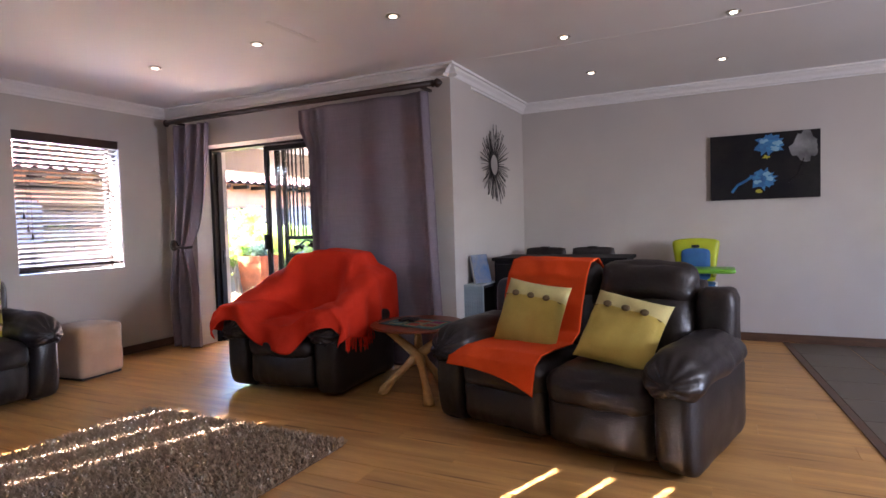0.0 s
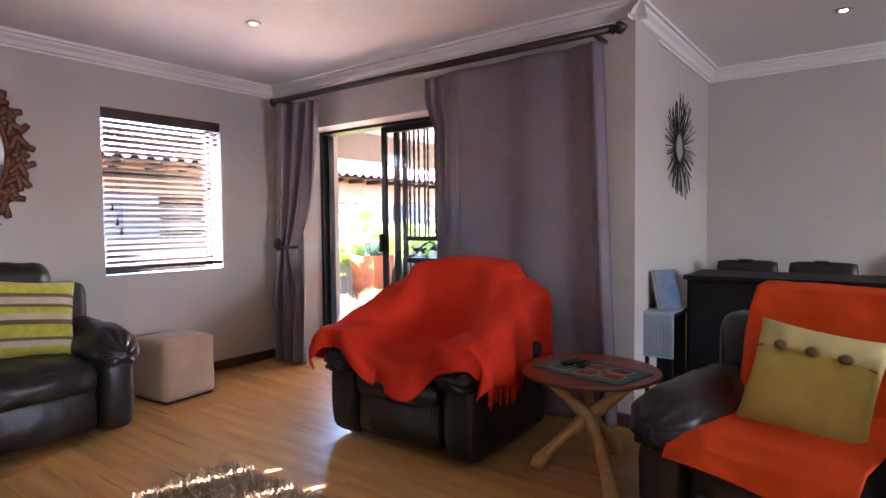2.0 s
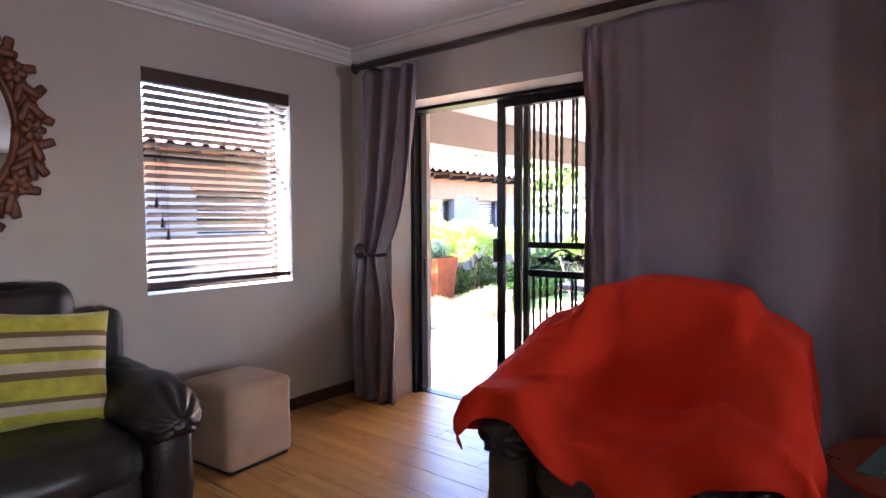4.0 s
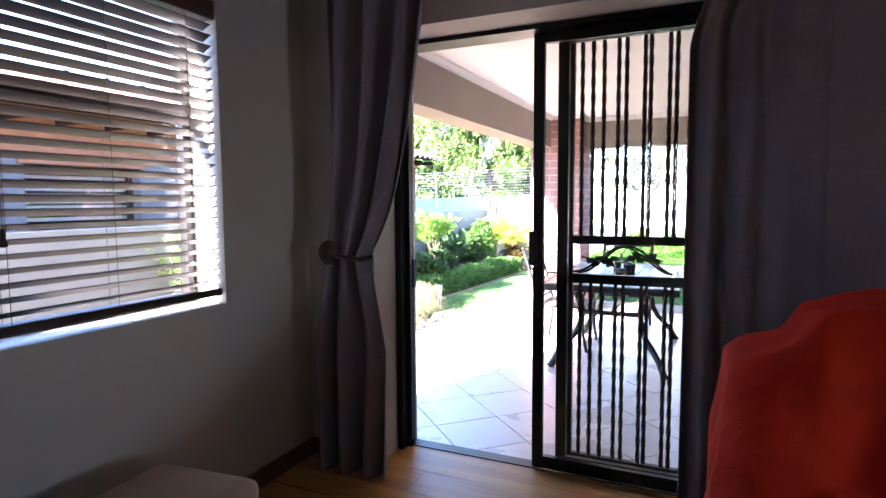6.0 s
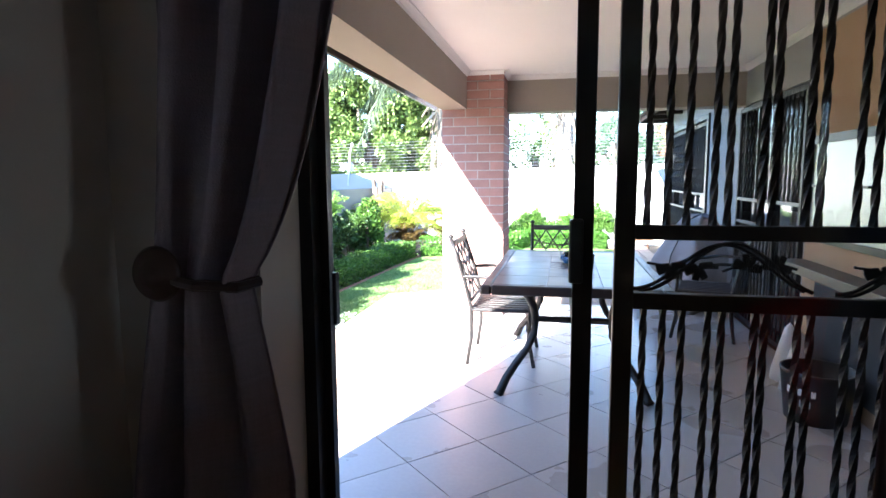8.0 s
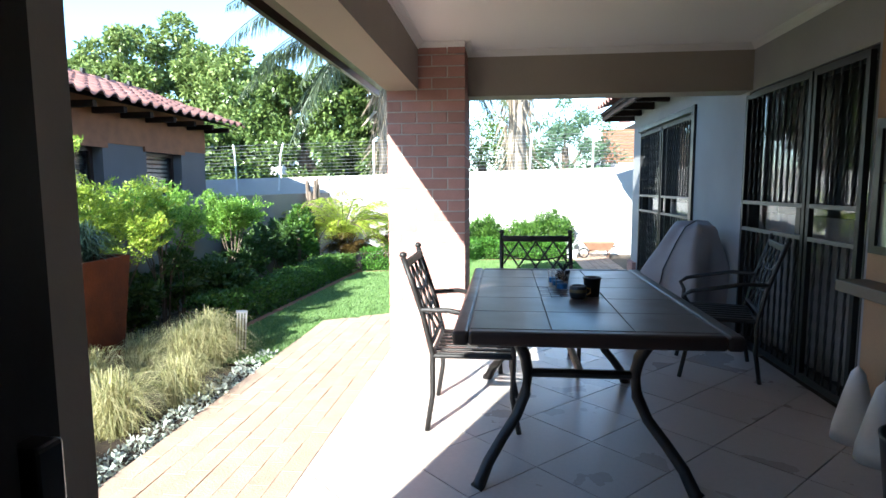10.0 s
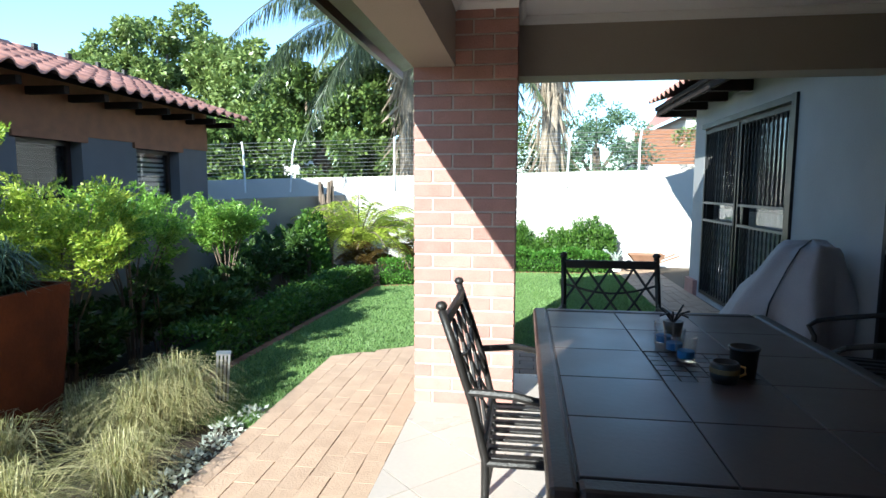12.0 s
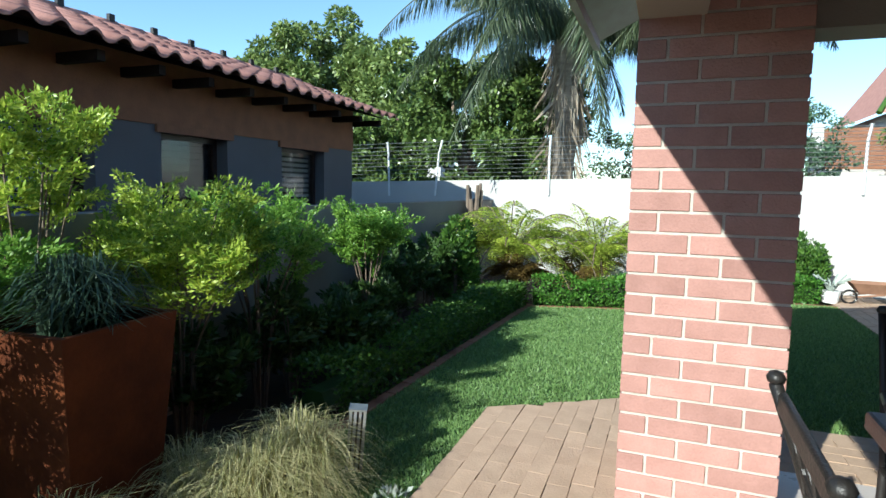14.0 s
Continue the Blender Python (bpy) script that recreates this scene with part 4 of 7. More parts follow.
SOFA = pose(0.02, 3.13, 0, 0, 0, -15)
CHAIR = pose(-2.18, 3.44, 0, 0, 0, 2) @ Matrix.Diagonal((1.04, 1, 1, 1))
recliner("recliner_sofa", "dark brown leather two-seat recliner sofa with an orange throw", 2, SOFA)
recliner("recliner_sofa", "dark brown leather recliner sofa against the wall", 2, pose(-4.10, 1.585, 0, 0, 0, 90) @ Matrix.Diagonal((1.0, 1.0, 1.06, 1)))
recliner("recliner_armchair", "dark brown leather recliner armchair under a red throw", 1, CHAIR)


def ease(f):
    f = max(0.0, min(1.0, f))
    return f * f * (3 - 2 * f)


def fleece_height(x, y):
    """The cloth dips in the seat, runs over both arms and slopes up to the back as one stretched sheet."""
    a = abs(x)
    base = 0.515 - 0.05 * max(0.0, -y) + 0.13 * ease((a - 0.12) / 0.22) - 0.05 * ease((a - 0.48) / 0.07)
    top = 0.995 - 0.035 * (a / 0.27) ** 2 - 0.075 * ease((a - 0.27) / 0.08) - 3.0 * max(0.0, a - 0.42) ** 2
    start = 0.03 - 0.40 * ease((a - 0.16) / 0.32)
    f = max(0.0, min(1.0, (y - start) / (0.165 - start)))
    f = 0.55 * f ** 0.85 + 0.45 * ease(f)
    return base + (top - base) * f + 0.024


def fleece(u, v):
    """Throw over the armchair; u across, v from front to back."""
    x0 = -0.66 + 1.32 * u
    y0 = -0.62 + 1.12 * v
    half = 0.550 - 0.055 * max(0.0, min(1.0, (y0 + 0.25) / 0.4))
    x = max(-half, min(half, x0 * half / 0.515))
    y = max(-0.475, min(0.44, y0))
    z = fleece_height(x, y)
    hang_x, hang_y = max(0, abs(x0) - 0.515), max(0, -0.475 - y0)
    hem = 0.435 + 0.03 * math.sin(y0 * 9) + 0.03 * max(0.0, y0)
    z -= (z - hem) * min(1.0, hang_x / 0.145) + hang_y * (1.0 + 0.3 * math.sin(x0 * 7 + 0.8)) * (1 - 0.6 * min(1.0, hang_x / 0.145))
    x += math.copysign(0.02 + 0.018 * math.sin(y0 * 23), x0) * min(1, hang_x * 12)
    y -= (0.02 + 0.02 * math.sin(x0 * 21)) * min(1, hang_y * 12)
    w = noise.noise(Vector((x0 * 3.5, y0 * 5 - z * 2.5, 1.7))) * 0.022 + noise.noise(Vector((x0 * 9 + y0 * 6, y0 * 4, 4.2))) * 0.012 + (0.5 - abs(noise.noise(Vector((x0 * 6 - y0 * 9, y0 * 3 + x0 * 4, 7.7))))) ** 3 * 0.03
    return (x, y - w * 0.5, z + w)


def sheet(name, f, rows, cols, material, label, category, m, parent=None):
    v = [f(i / (cols - 1), j / (rows - 1)) for j in range(rows) for i in range(cols)]
    q = [(j * cols + i, j * cols + i + 1, (j + 1) * cols + i + 1, (j + 1) * cols + i) for j in range(rows - 1) for i in range(cols - 1)]
    o = part(name, pymesh(name, v, q, material, True), None, parent)
    o.matrix_world = m
    s = o.modifiers.new("thickness", "SOLIDIFY")
    s.thickness = 0.006
    s.offset = 1.0
    return tagged(o, label, category)


throw = sheet("throw_blanket", fleece, 90, 100, M["red"], "orange-red fleece throw draped over the armchair", "throw", CHAIR)
for k in range(34):
    v = 0.13 + k * 0.0125
    p = Vector(fleece(1.0, v))
    bm = bmesh.new()
    dx = 0.012 * math.sin(k * 2.3)
    tube(bm, [p, p + Vector((0.006, dx, -0.04)), p + Vector((0.0, dx * 1.6, -0.085 - 0.02 * math.sin(k * 1.7)))], 0.0035, 5)
    part("fringe", bm, M["red"], throw)


def seat_throw(u, v):
    path = [(0.40, 0.72), (0.375, 0.90), (0.30, 0.968), (0.20, 0.95), (0.13, 0.86), (0.075, 0.70), (0.03, 0.545), (-0.06, 0.50), (-0.25, 0.497), (-0.40, 0.492), (-0.475, 0.45), (-0.50, 0.39)]
    s = v * (len(path) - 1)
    i = min(int(s), len(path) - 2)
    f = s - i
    f = f * f * (3 - 2 * f) * 0.4 + f * 0.6
    y = path[i][0] + (path[i + 1][0] - path[i][0]) * f
    z = path[i][1] + (path[i + 1][1] - path[i][1]) * f
    spread = 0.03 * max(0, v - 0.5)
    x = -0.585 - spread + (0.56 + spread * 1.5) * u
    if v > 0.9:
        z -= (v - 0.9) * (1.0 * u ** 3)
        y -= (v - 0.9) * 0.05
    w = noise.noise(Vector((x * 5, v * 9, 3.1))) * 0.012 + noise.noise(Vector((x * 14, v * 16, 8.1))) * 0.005
    return (x, y - w - 0.012, z + w * 0.6 + 0.012)


sheet("throw_blanket", seat_throw, 90, 50, M["orange"], "bright orange fleece throw over one sofa seat", "throw", SOFA)


def cushion(name, label, half, thick, m, materials, stripes=None):
    """A plump square cushion lying in local x-z, thick along y."""
    t = thing(name, label, "cushion", m)
    n = 26
    bands = stripes or [(0.0, 1.0, 0)]
    for bi, (a, b, mi) in enumerate(bands):
        v, f = [], []
        rows = max(2, int(n * (b - a)) + 1)
        for side in (-1, 1):
            base = len(v)
            for j in range(rows + 1):
                for i in range(n + 1):
                    uu, vv = 2 * i / n - 1, 2 * (a + (b - a) * j / rows) - 1
                    pinch = 1 - 0.06 * (1 - uu * uu) * (vv ** 4) - 0.0
                    pin2 = 1 - 0.06 * (1 - vv * vv) * (uu ** 4)
                    d = thick * (max(0, 1 - uu ** 4) * max(0, 1 - vv ** 4)) ** 0.55
                    d += 0.006 * noise.noise(Vector((uu * 3, vv * 3, side + 2.0))) * (1 if d > 0.01 else 0)
                    v.append((uu * half * pin2, side * d, vv * half * pinch))
            for j in range(rows):
                for i in range(n):
                    q = (base + j * (n + 1) + i, base + j * (n + 1) + i + 1, base + (j + 1) * (n + 1) + i + 1, base + (j + 1) * (n + 1) + i)
                    f.append(q if side < 0 else q[::-1])
        part("cushion_cover" if len(bands) == 1 else "cover_stripe", pymesh("cover", v, f, materials[mi], True), None, t)
    return t


def button_cushion(m):
    c = cushion("scatter_cushion", "mustard yellow cushion with a cream buttoned flap", 0.205, 0.075, m, [M["mustard"], M["cream"]], [(0.0, 0.73, 0), (0.73, 1.0, 1)])
    for x in (-0.10, 0.0, 0.10):
        bm = bmesh.new()
        lathe(bm, [(0.0, 0.0), (0.021, 0.0), (0.023, 0.006), (0.014, 0.010), (0.0, 0.008)], 14)
        for vtx in bm.verts:
            vtx.co = Vector((x + vtx.co.x, -0.078 - vtx.co.z, 0.098 + vtx.co.y * 0.8))
        part("button", bm, M["brown"], c, "carved brown button", smooth=True)
        bm = bmesh.new()
        box(bm, x - 0.012, -0.070, 0.11, x + 0.012, -0.064, 0.19)
        for vtx in bm.verts:
            vtx.co.y += max(0, vtx.co.z - 0.12) * 0.75
        part("ribbon", bm, M["cream"], c)
    pts = [(-0.185 + 0.37 * i / 24, -0.064 + 0.018 * abs(i / 12 - 1) ** 3, 0.095 - 0.010 * abs(math.sin((i / 24 * 3.7 - 0.35) * math.pi))) for i in range(25)]
    part("flap_edge", tubes([pts], 0.003, 5), M["brown"], c)
    return c


button_cushion(SOFA @ pose(-0.285, -0.085, 0.655, -24, 7, 6))
button_cushion(SOFA @ pose(0.315, -0.15, 0.625, -36, 10, 2))
STRIPES = [(0.0, 0.12, 0), (0.12, 0.20, 1), (0.20, 0.24, 2), (0.24, 0.40, 0), (0.40, 0.46, 2), (0.46, 0.54, 1), (0.54, 0.62, 0), (0.62, 0.66, 2), (0.66, 0.75, 1), (0.75, 0.80, 2), (0.80, 1.0, 0)]
cushion("striped_cushion", "yellow-green, beige and brown striped velvet cushion", 0.23, 0.085, pose(-4.03, 1.93, 0.71, -17, 6, 84), [M["lime"], M["beige"], M["brown"]], STRIPES)

ott = thing("ottoman", "tan suede cube ottoman", "ottoman", pose(-4.215, 2.875, 0, 0, 0, 5))
bm = bmesh.new()
soft(bm, (0, 0, 0.228), (0.205, 0.205, 0.213), 0.03, 12, (0.006, 0.006, 0.018), 0.004, 6)
part("upholstery", bm, M["suede"], ott, smooth=True)
part("plinth", boxes((-0.185, -0.185, 0.0, 0.185, 0.185, 0.035)), M["blackp"], ott)

# ---- rug ----
rug = thing("shag_rug", "brown shaggy rug on the laminate floor", "rug")
part("rug_backing", boxes((-2.72, 0.55, 0.0, -1.14, 2.36, 0.018)), M["rug_back"], rug)
rng = np.random.default_rng(5)
N = 70000
px, py = rng.uniform(-2.735, -1.125, N), rng.uniform(0.54, 2.375, N)
ang, ln = rng.uniform(0, 2 * np.pi, N), rng.uniform(0.018, 0.038, N)
wx, wy = -np.sin(ang) * 0.0032, np.cos(ang) * 0.0032
lean = rng.uniform(0.4, 1.1, N)
tx, ty, tz = px + np.cos(ang) * ln * lean, py + np.sin(ang) * ln * lean, 0.016 + ln * rng.uniform(0.35, 0.9, N)
V = np.stack([np.stack([px - wx, py - wy, np.full(N, 0.012)], 1), np.stack([px + wx, py + wy, np.full(N, 0.012)], 1), np.stack([tx + wx, ty + wy, tz], 1), np.stack([tx - wx, ty - wy, tz], 1)], 1).reshape(-1, 3)
F = np.arange(4 * N).reshape(-1, 4)
M["rug_tuft"] = leafy("shag_tufts", (0.33, 0.235, 0.155), (0.55, 0.41, 0.28), 0.95, 0.1)
tagged(part("rug_pile", pymesh("rug_pile", V.tolist(), F.tolist(), M["rug_tuft"]), None, rug), kind="stuff")

# ---- side table with mat and remotes ----
st = thing("side_table", "round red-brown side table on crossed pale carved legs", "side table", pose(-1.24, 3.45, 0))
bm = bmesh.new()
lathe(bm, [(0.30, 0.478), (0.335, 0.482), (0.345, 0.492), (0.34, 0.502), (0.0, 0.503)], 48)
part("tabletop", bm, M["tablered"], st)
for foot, reach, top in ((217, 0.27, 25), (308, 0.36, 203), (82, 0.27, 120)):
    def at(a, r, z):
        return (r * math.cos(radians(a)), r * math.sin(radians(a)), z)
    bm = bmesh.new()
    tube(bm, [at(foot, reach, 0.0), at(foot, reach * 0.97, 0.03), at(foot, reach * 0.72, 0.10), at(foot, reach * 0.35, 0.19), at(foot, 0.02, 0.255), at(top, 0.06, 0.31), at(top, 0.16, 0.395), at(top, 0.21, 0.455), at(top, 0.225, 0.478)], 0.032, 12, [1.25, 1.2, 0.85, 0.8, 1.35, 1.05, 0.8, 1.15, 1.3])
    part("leg", bm, M["paleleg"], st, "pale carved wooden leg", smooth=True)
mat = thing("table_mat", "teal woven mat with coloured patches", "mat", pose(-1.22, 3.42, 0.506, 0, 0, -12))
part("mat_cloth", boxes((-0.25, -0.15, -0.003, 0.25, 0.15, 0.003)), M["teal"], mat)
for x, y, mm in ((-0.13, 0.05, "greenp"), (0.0, 0.05, "crimson"), (0.13, 0.06, "magenta"), (0.02, -0.07, "crimson"), (0.15, -0.05, "crimson"), (-0.13, -0.07, "teal")):
    part("patch", boxes((x - 0.05, y - 0.04, 0.0031, x + 0.05, y + 0.04, 0.0045)), M[mm], mat)
    part("patch_border", boxes((x - 0.056, y - 0.046, 0.0030, x + 0.056, y + 0.046, 0.0038)), M["lime"], mat)
for dx, a in ((-0.12, 70), (-0.055, 95)):
    r = thing("remote_control", "small black plastic remote control", "remote", pose(-1.22 + dx, 3.46, 0.512, 0, 0, a))
    bm = bmesh.new()
    soft(bm, (0, 0, 0.010), (0.065, 0.022, 0.010), 0.008, 6)
    part("case", bm, M["blackp"], r, smooth=True)
    for i in range(4):
        part("key", boxes((-0.045 + i * 0.022, -0.012, 0.019, -0.033 + i * 0.022, 0.012, 0.0225), bevel=0.001), M["castmetal"], r)

# ---- dining side ----
cab = thing("black_sideboard", "tall black painted wooden sideboard", "sideboard")
part("carcass", boxes((-1.04, 4.50, 0.0, 0.06, 4.98, 0.875), bevel=0.004), M["blackwood"], cab)
part("top_board", boxes((-1.06, 4.48, 0.876, 0.08, 5.0, 0.905), bevel=0.005), M["blackwood"], cab)
for x in (-1.02, -0.475):
    part("panel", boxes((x, 4.488, 0.08, x + 0.535, 4.499, 0.85), bevel=0.002), M["blackwood"], cab)
for cx in (-0.87, -0.395):
    ch = thing("dining_chair", "black leather dining chair tucked behind the sideboard", "chair", group="dining chairs")
    bm = bmesh.new()
    soft(bm, (cx, 5.52, 0.72), (0.205, 0.03, 0.22), 0.025, 8, (0, 0.01, 0.006), 0.002)
    part("backrest", bm, M["leather"], ch, smooth=True)
    part("back_handle", boxes((cx - 0.05, 5.485, 0.935, cx + 0.04, 5.55, 0.953), bevel=0.006), M["leather"], ch)
    bm = bmesh.new()
    soft(bm, (cx, 5.30, 0.46), (0.21, 0.22, 0.035), 0.03, 8, (0, 0, 0.01))
    part("seat", bm, M["leather"], ch, smooth=True)
    for x in (cx - 0.18, cx + 0.18):
        for y in (5.12, 5.52):
            part("leg", boxes((x - 0.018, y - 0.018, 0, x + 0.018, y + 0.018, 0.46 if y < 5.3 else 0.52)), M["blackwood"], ch)
nook = thing("corner_table", "small dark table in the corner", "table")
part("tabletop", boxes((-1.255, 4.30, 0.655, -1.065, 4.62, 0.68)), M["blackwood"], nook)
for x in (-1.24, -1.095):
    for y in (4.32, 4.59):
        part("leg", boxes((x, y, 0, x + 0.02, y + 0.02, 0.655)), M["blackwood"], nook)
part("back_panel", boxes((-1.25, 4.56, 0.05, -1.07, 4.575, 0.655)), M["blackwood"], nook)
cl = thing("table_cloth", "pale blue cloth with white zigzag pattern over the corner table", "cloth")
part("cloth", boxes((-1.257, 4.285, 0.683, -1.06, 4.62, 0.689), (-1.257, 4.283, 0.41, -1.06, 4.288, 0.689)), M["cloth"], cl)
for k in range(9):
    x = -1.248 + k * 0.0215
    pts = [(x + (0.0075 if i % 2 else -0.0075), 4.2805, 0.42 + i * 0.018) for i in range(15)]
    part("zigzag", tubes([pts], 0.0025, 4), M["clothline"], cl)
part("tassel_edge", boxes((-1.263, 4.35, 0.52, -1.258, 4.37, 0.62)), M["paper"], cl)
bk = thing("book", "hardback book with a blue photo cover leaning on a stand", "book", pose(-1.125, 4.43, 0.69, -14, 0, 62))
part("page_block", boxes((-0.085, -0.012, 0.004, 0.085, 0.012, 0.245)), M["paper"], bk)
part("cover", boxes((-0.09, -0.016, 0, 0.09, -0.012, 0.25), (-0.09, 0.012, 0, 0.09, 0.016, 0.25)), M["bluecover"], bk)
fr = thing("picture_frame", "dark wooden picture frame standing on the corner table", "picture frame", pose(-1.19, 4.50, 0.69, -10, 0, 40))
part("frame", boxes((-0.07, -0.01, 0, -0.055, 0.01, 0.22), (0.055, -0.01, 0, 0.07, 0.01, 0.22), (-0.055, -0.01, 0, 0.055, 0.01, 0.015), (-0.055, -0.01, 0.205, 0.055, 0.01, 0.22)), M["darkwood"], fr)
part("backing", boxes((-0.055, 0.0, 0.015, 0.055, 0.008, 0.205)), M["blackwood"], fr)

hc = thing("high_chair", "yellow-green and blue plastic baby high chair", "high chair", pose(0.52, 5.62, 0))
bm = bmesh.new()
soft(bm, (0, 0.08, 0.80), (0.20, 0.03, 0.19), 0.028, 10, (0, 0.01, 0.02))
for v in bm.verts:
    v.co.x *= 0.86 + 0.7 * max(0, v.co.z - 0.72)
part("back_shell", bm, M["yellowp"], hc, smooth=True)
bm = bmesh.new()
soft(bm, (0, 0.045, 0.765), (0.125, 0.02, 0.135), 0.02, 8, (0, 0.012, 0.02))
part("back_pad", bm, M["bluep"], hc, "blue padded back", smooth=True)
bm = bmesh.new()
soft(bm, (0, 0.045, 0.935), (0.035, 0.012, 0.014), 0.012, 6)
part("grip_hole", bm, M["blackp"], hc, smooth=True)
bm = bmesh.new()
soft(bm, (0, -0.10, 0.58), (0.17, 0.19, 0.03), 0.025, 8)
part("seat", bm, M["bluep"], hc, smooth=True)
bm = bmesh.new()
soft(bm, (0.08, -0.22, 0.735), (0.25, 0.15, 0.022), 0.02, 10)
part("tray", bm, M["greenp"], hc, "green plastic tray", smooth=True)
for x in (-0.17, 0.17):
    for y0, y1 in ((-0.18, -0.28), (0.06, 0.20)):
        part("leg", tubes([[(x, y0, 0.60), (x * 1.25, y1, 0.0)]], 0.014, 8), M["white"], hc)
    part("tray_arm", tubes([[(x * 0.95, 0.04, 0.66), (x * 1.0, -0.2, 0.72)]], 0.014, 8), M["yellowp"], hc)

# ---- wall pieces ----
pic = thing("painting", "dark canvas painting of two blue flowers", "painting")
part("canvas", boxes((0.645, 6.02, 1.36, 1.55, 6.056, 1.975), bevel=0.003), M["canvasdark"], pic)
rng2 = random.Random(3)


def blob(cx, cz, rx, rz, y, rough=0.25, n=26, seed=1):
    bm = bmesh.new()
    r = random.Random(seed)
    vs = []
    for k in range(n):
        a = 2 * math.pi * k / n
        d = 1 + rough * (r.random() - 0.5) * 2
        vs.append(bm.verts.new((cx + rx * d * math.cos(a), y, cz + rz * d * math.sin(a))))
    bm.faces.new(vs)
    bm.normal_update()
    bm.faces.ensure_lookup_table()
    if bm.faces[0].normal.y > 0:
        bmesh.ops.reverse_faces(bm, faces=bm.faces)
    return bm


part("silver_wash", blob(1.43, 1.83, 0.11, 0.13, 6.0185, 0.2, 30, 4), M["canvasgrey"], pic)
for i, (cx, cz, r) in enumerate(((1.15, 1.87, 0.115), (1.09, 1.545, 0.105))):
    part("flower", blob(cx, cz, r, r * 0.85, 6.0165, 0.28, 30, i + 7), M["petal"], pic)
    for k in range(7):
        a = k * 0.9 + i
        part("petal", blob(cx + r * 0.55 * math.cos(a), cz + r * 0.5 * math.sin(a), r * 0.30, r * 0.2, 6.0145 - 0.0012 * k, 0.4, 14, k + 20), M["petalpale" if k % 3 == 0 else "petal"], pic)
    part("leaf_stroke", blob(cx - 0.03, cz - r * 1.05, 0.03, 0.015, 6.0175, 0.4, 14, i + 40), M["lime"], pic)
part("petal_trail", tubes([[(1.0, 6.017, 1.57), (0.94, 6.017, 1.53), (0.88, 6.017, 1.50), (0.83, 6.017, 1.43)]], 0.012, 6), M["petal"], pic)
part("branch_stroke", tubes([[(1.30, 6.017, 1.50), (1.38, 6.017, 1.58), (1.42, 6.017, 1.72)], [(1.36, 6.017, 1.55), (1.46, 6.017, 1.56)]], 0.004, 5), M["canvasdark"], pic)

sm = thing("sunburst_mirror", "round sunburst mirror of dark metal twigs", "mirror", pose(-1.268, 5.12, 1.775))
bm = bmesh.new()
lathe(bm, [(0.0, 0.012), (0.098, 0.012), (0.098, 0.016), (0.0, 0.016)], 40)
bmesh.ops.rotate(bm, verts=bm.verts, matrix=Matrix.Rotation(radians(90), 3, "Y"))
part("mirror_glass", bm, M["mirror"], sm)
bm = bmesh.new()
tube(bm, [(0.012, 0.105 * math.cos(a), 0.105 * math.sin(a)) for a in [2 * math.pi * k / 40 for k in range(41)]], 0.010, 8)
part("rim", bm, M["castmetal"], sm, smooth=True)
for k in range(72):
    a = 2 * math.pi * k / 72 + rng2.uniform(-0.03, 0.03)
    ln = rng2.uniform(0.27, 0.40)
    b = a + rng2.uniform(-0.05, 0.05)
    part("twig", tubes([[(0.01, 0.11 * math.cos(a), 0.11 * math.sin(a)), (0.012 + rng2.uniform(0, 0.02), (0.11 + ln) / 2 * math.cos((a + b) / 2 + 0.02), (0.11 + ln) / 2 * math.sin((a + b) / 2 + 0.02)), (0.012 + rng2.uniform(0, 0.03), ln * math.cos(b), ln * math.sin(b))]], 0.0035, 5), M["castmetal"], sm)

cm = thing("carved_mirror", "oval mirror in a carved red wooden frame of flowers and leaves", "mirror", pose(-4.618, 1.74, 1.715))
bm = bmesh.new()
lathe(bm, [(0.0, 0.014), (0.30, 0.014), (0.30, 0.018), (0.0, 0.018)], 48)
for v in bm.verts:
    v.co = Vector((v.co.z, v.co.x * 0.98, v.co.y * 1.25))
part("mirror_glass", bm, M["mirror"], cm)
bm = bmesh.new()
tube(bm, [(0.022, 0.285 * math.cos(a), 0.365 * math.sin(a)) for a in [2 * math.pi * k / 60 for k in range(61)]], 0.020, 8)
part("inner_rim", bm, M["carved"], cm, smooth=True)
ring, n = [], 64
for r0, r1, z in ((0.285, 0.365, 0.004), (0.300, 0.380, 0.024), (0.345, 0.430, 0.028), (0.385, 0.475, 0.018), (0.392, 0.482, 0.002)):
    ring += [(z, r0 * math.cos(2 * math.pi * k / n) * (1 + 0.018 * math.sin(11 * 2 * math.pi * k / n)), r1 * math.sin(2 * math.pi * k / n) * (1 + 0.018 * math.sin(11 * 2 * math.pi * k / n))) for k in range(n)]
part("frame_board", pymesh("frame_board", ring, [(j * n + k, j * n + (k + 1) % n, (j + 1) * n + (k + 1) % n, (j + 1) * n + k) for j in range(4) for k in range(n)], M["carved"], True), None, cm)
for k in range(26):
    a = 2 * math.pi * (k + 0.5) / 26
    bm = bmesh.new()
    soft(bm, (0, 0, 0), (0.013, 0.045, 0.022), 0.012, 5, m=Matrix.Translation((0.022, 0.40 * math.cos(a), 0.492 * math.sin(a))) @ Matrix.Rotation(a + (0.5 if k % 2 else -0.5), 4, "X"))
    part("outer_leaf", bm, M["carved"], cm, smooth=True)
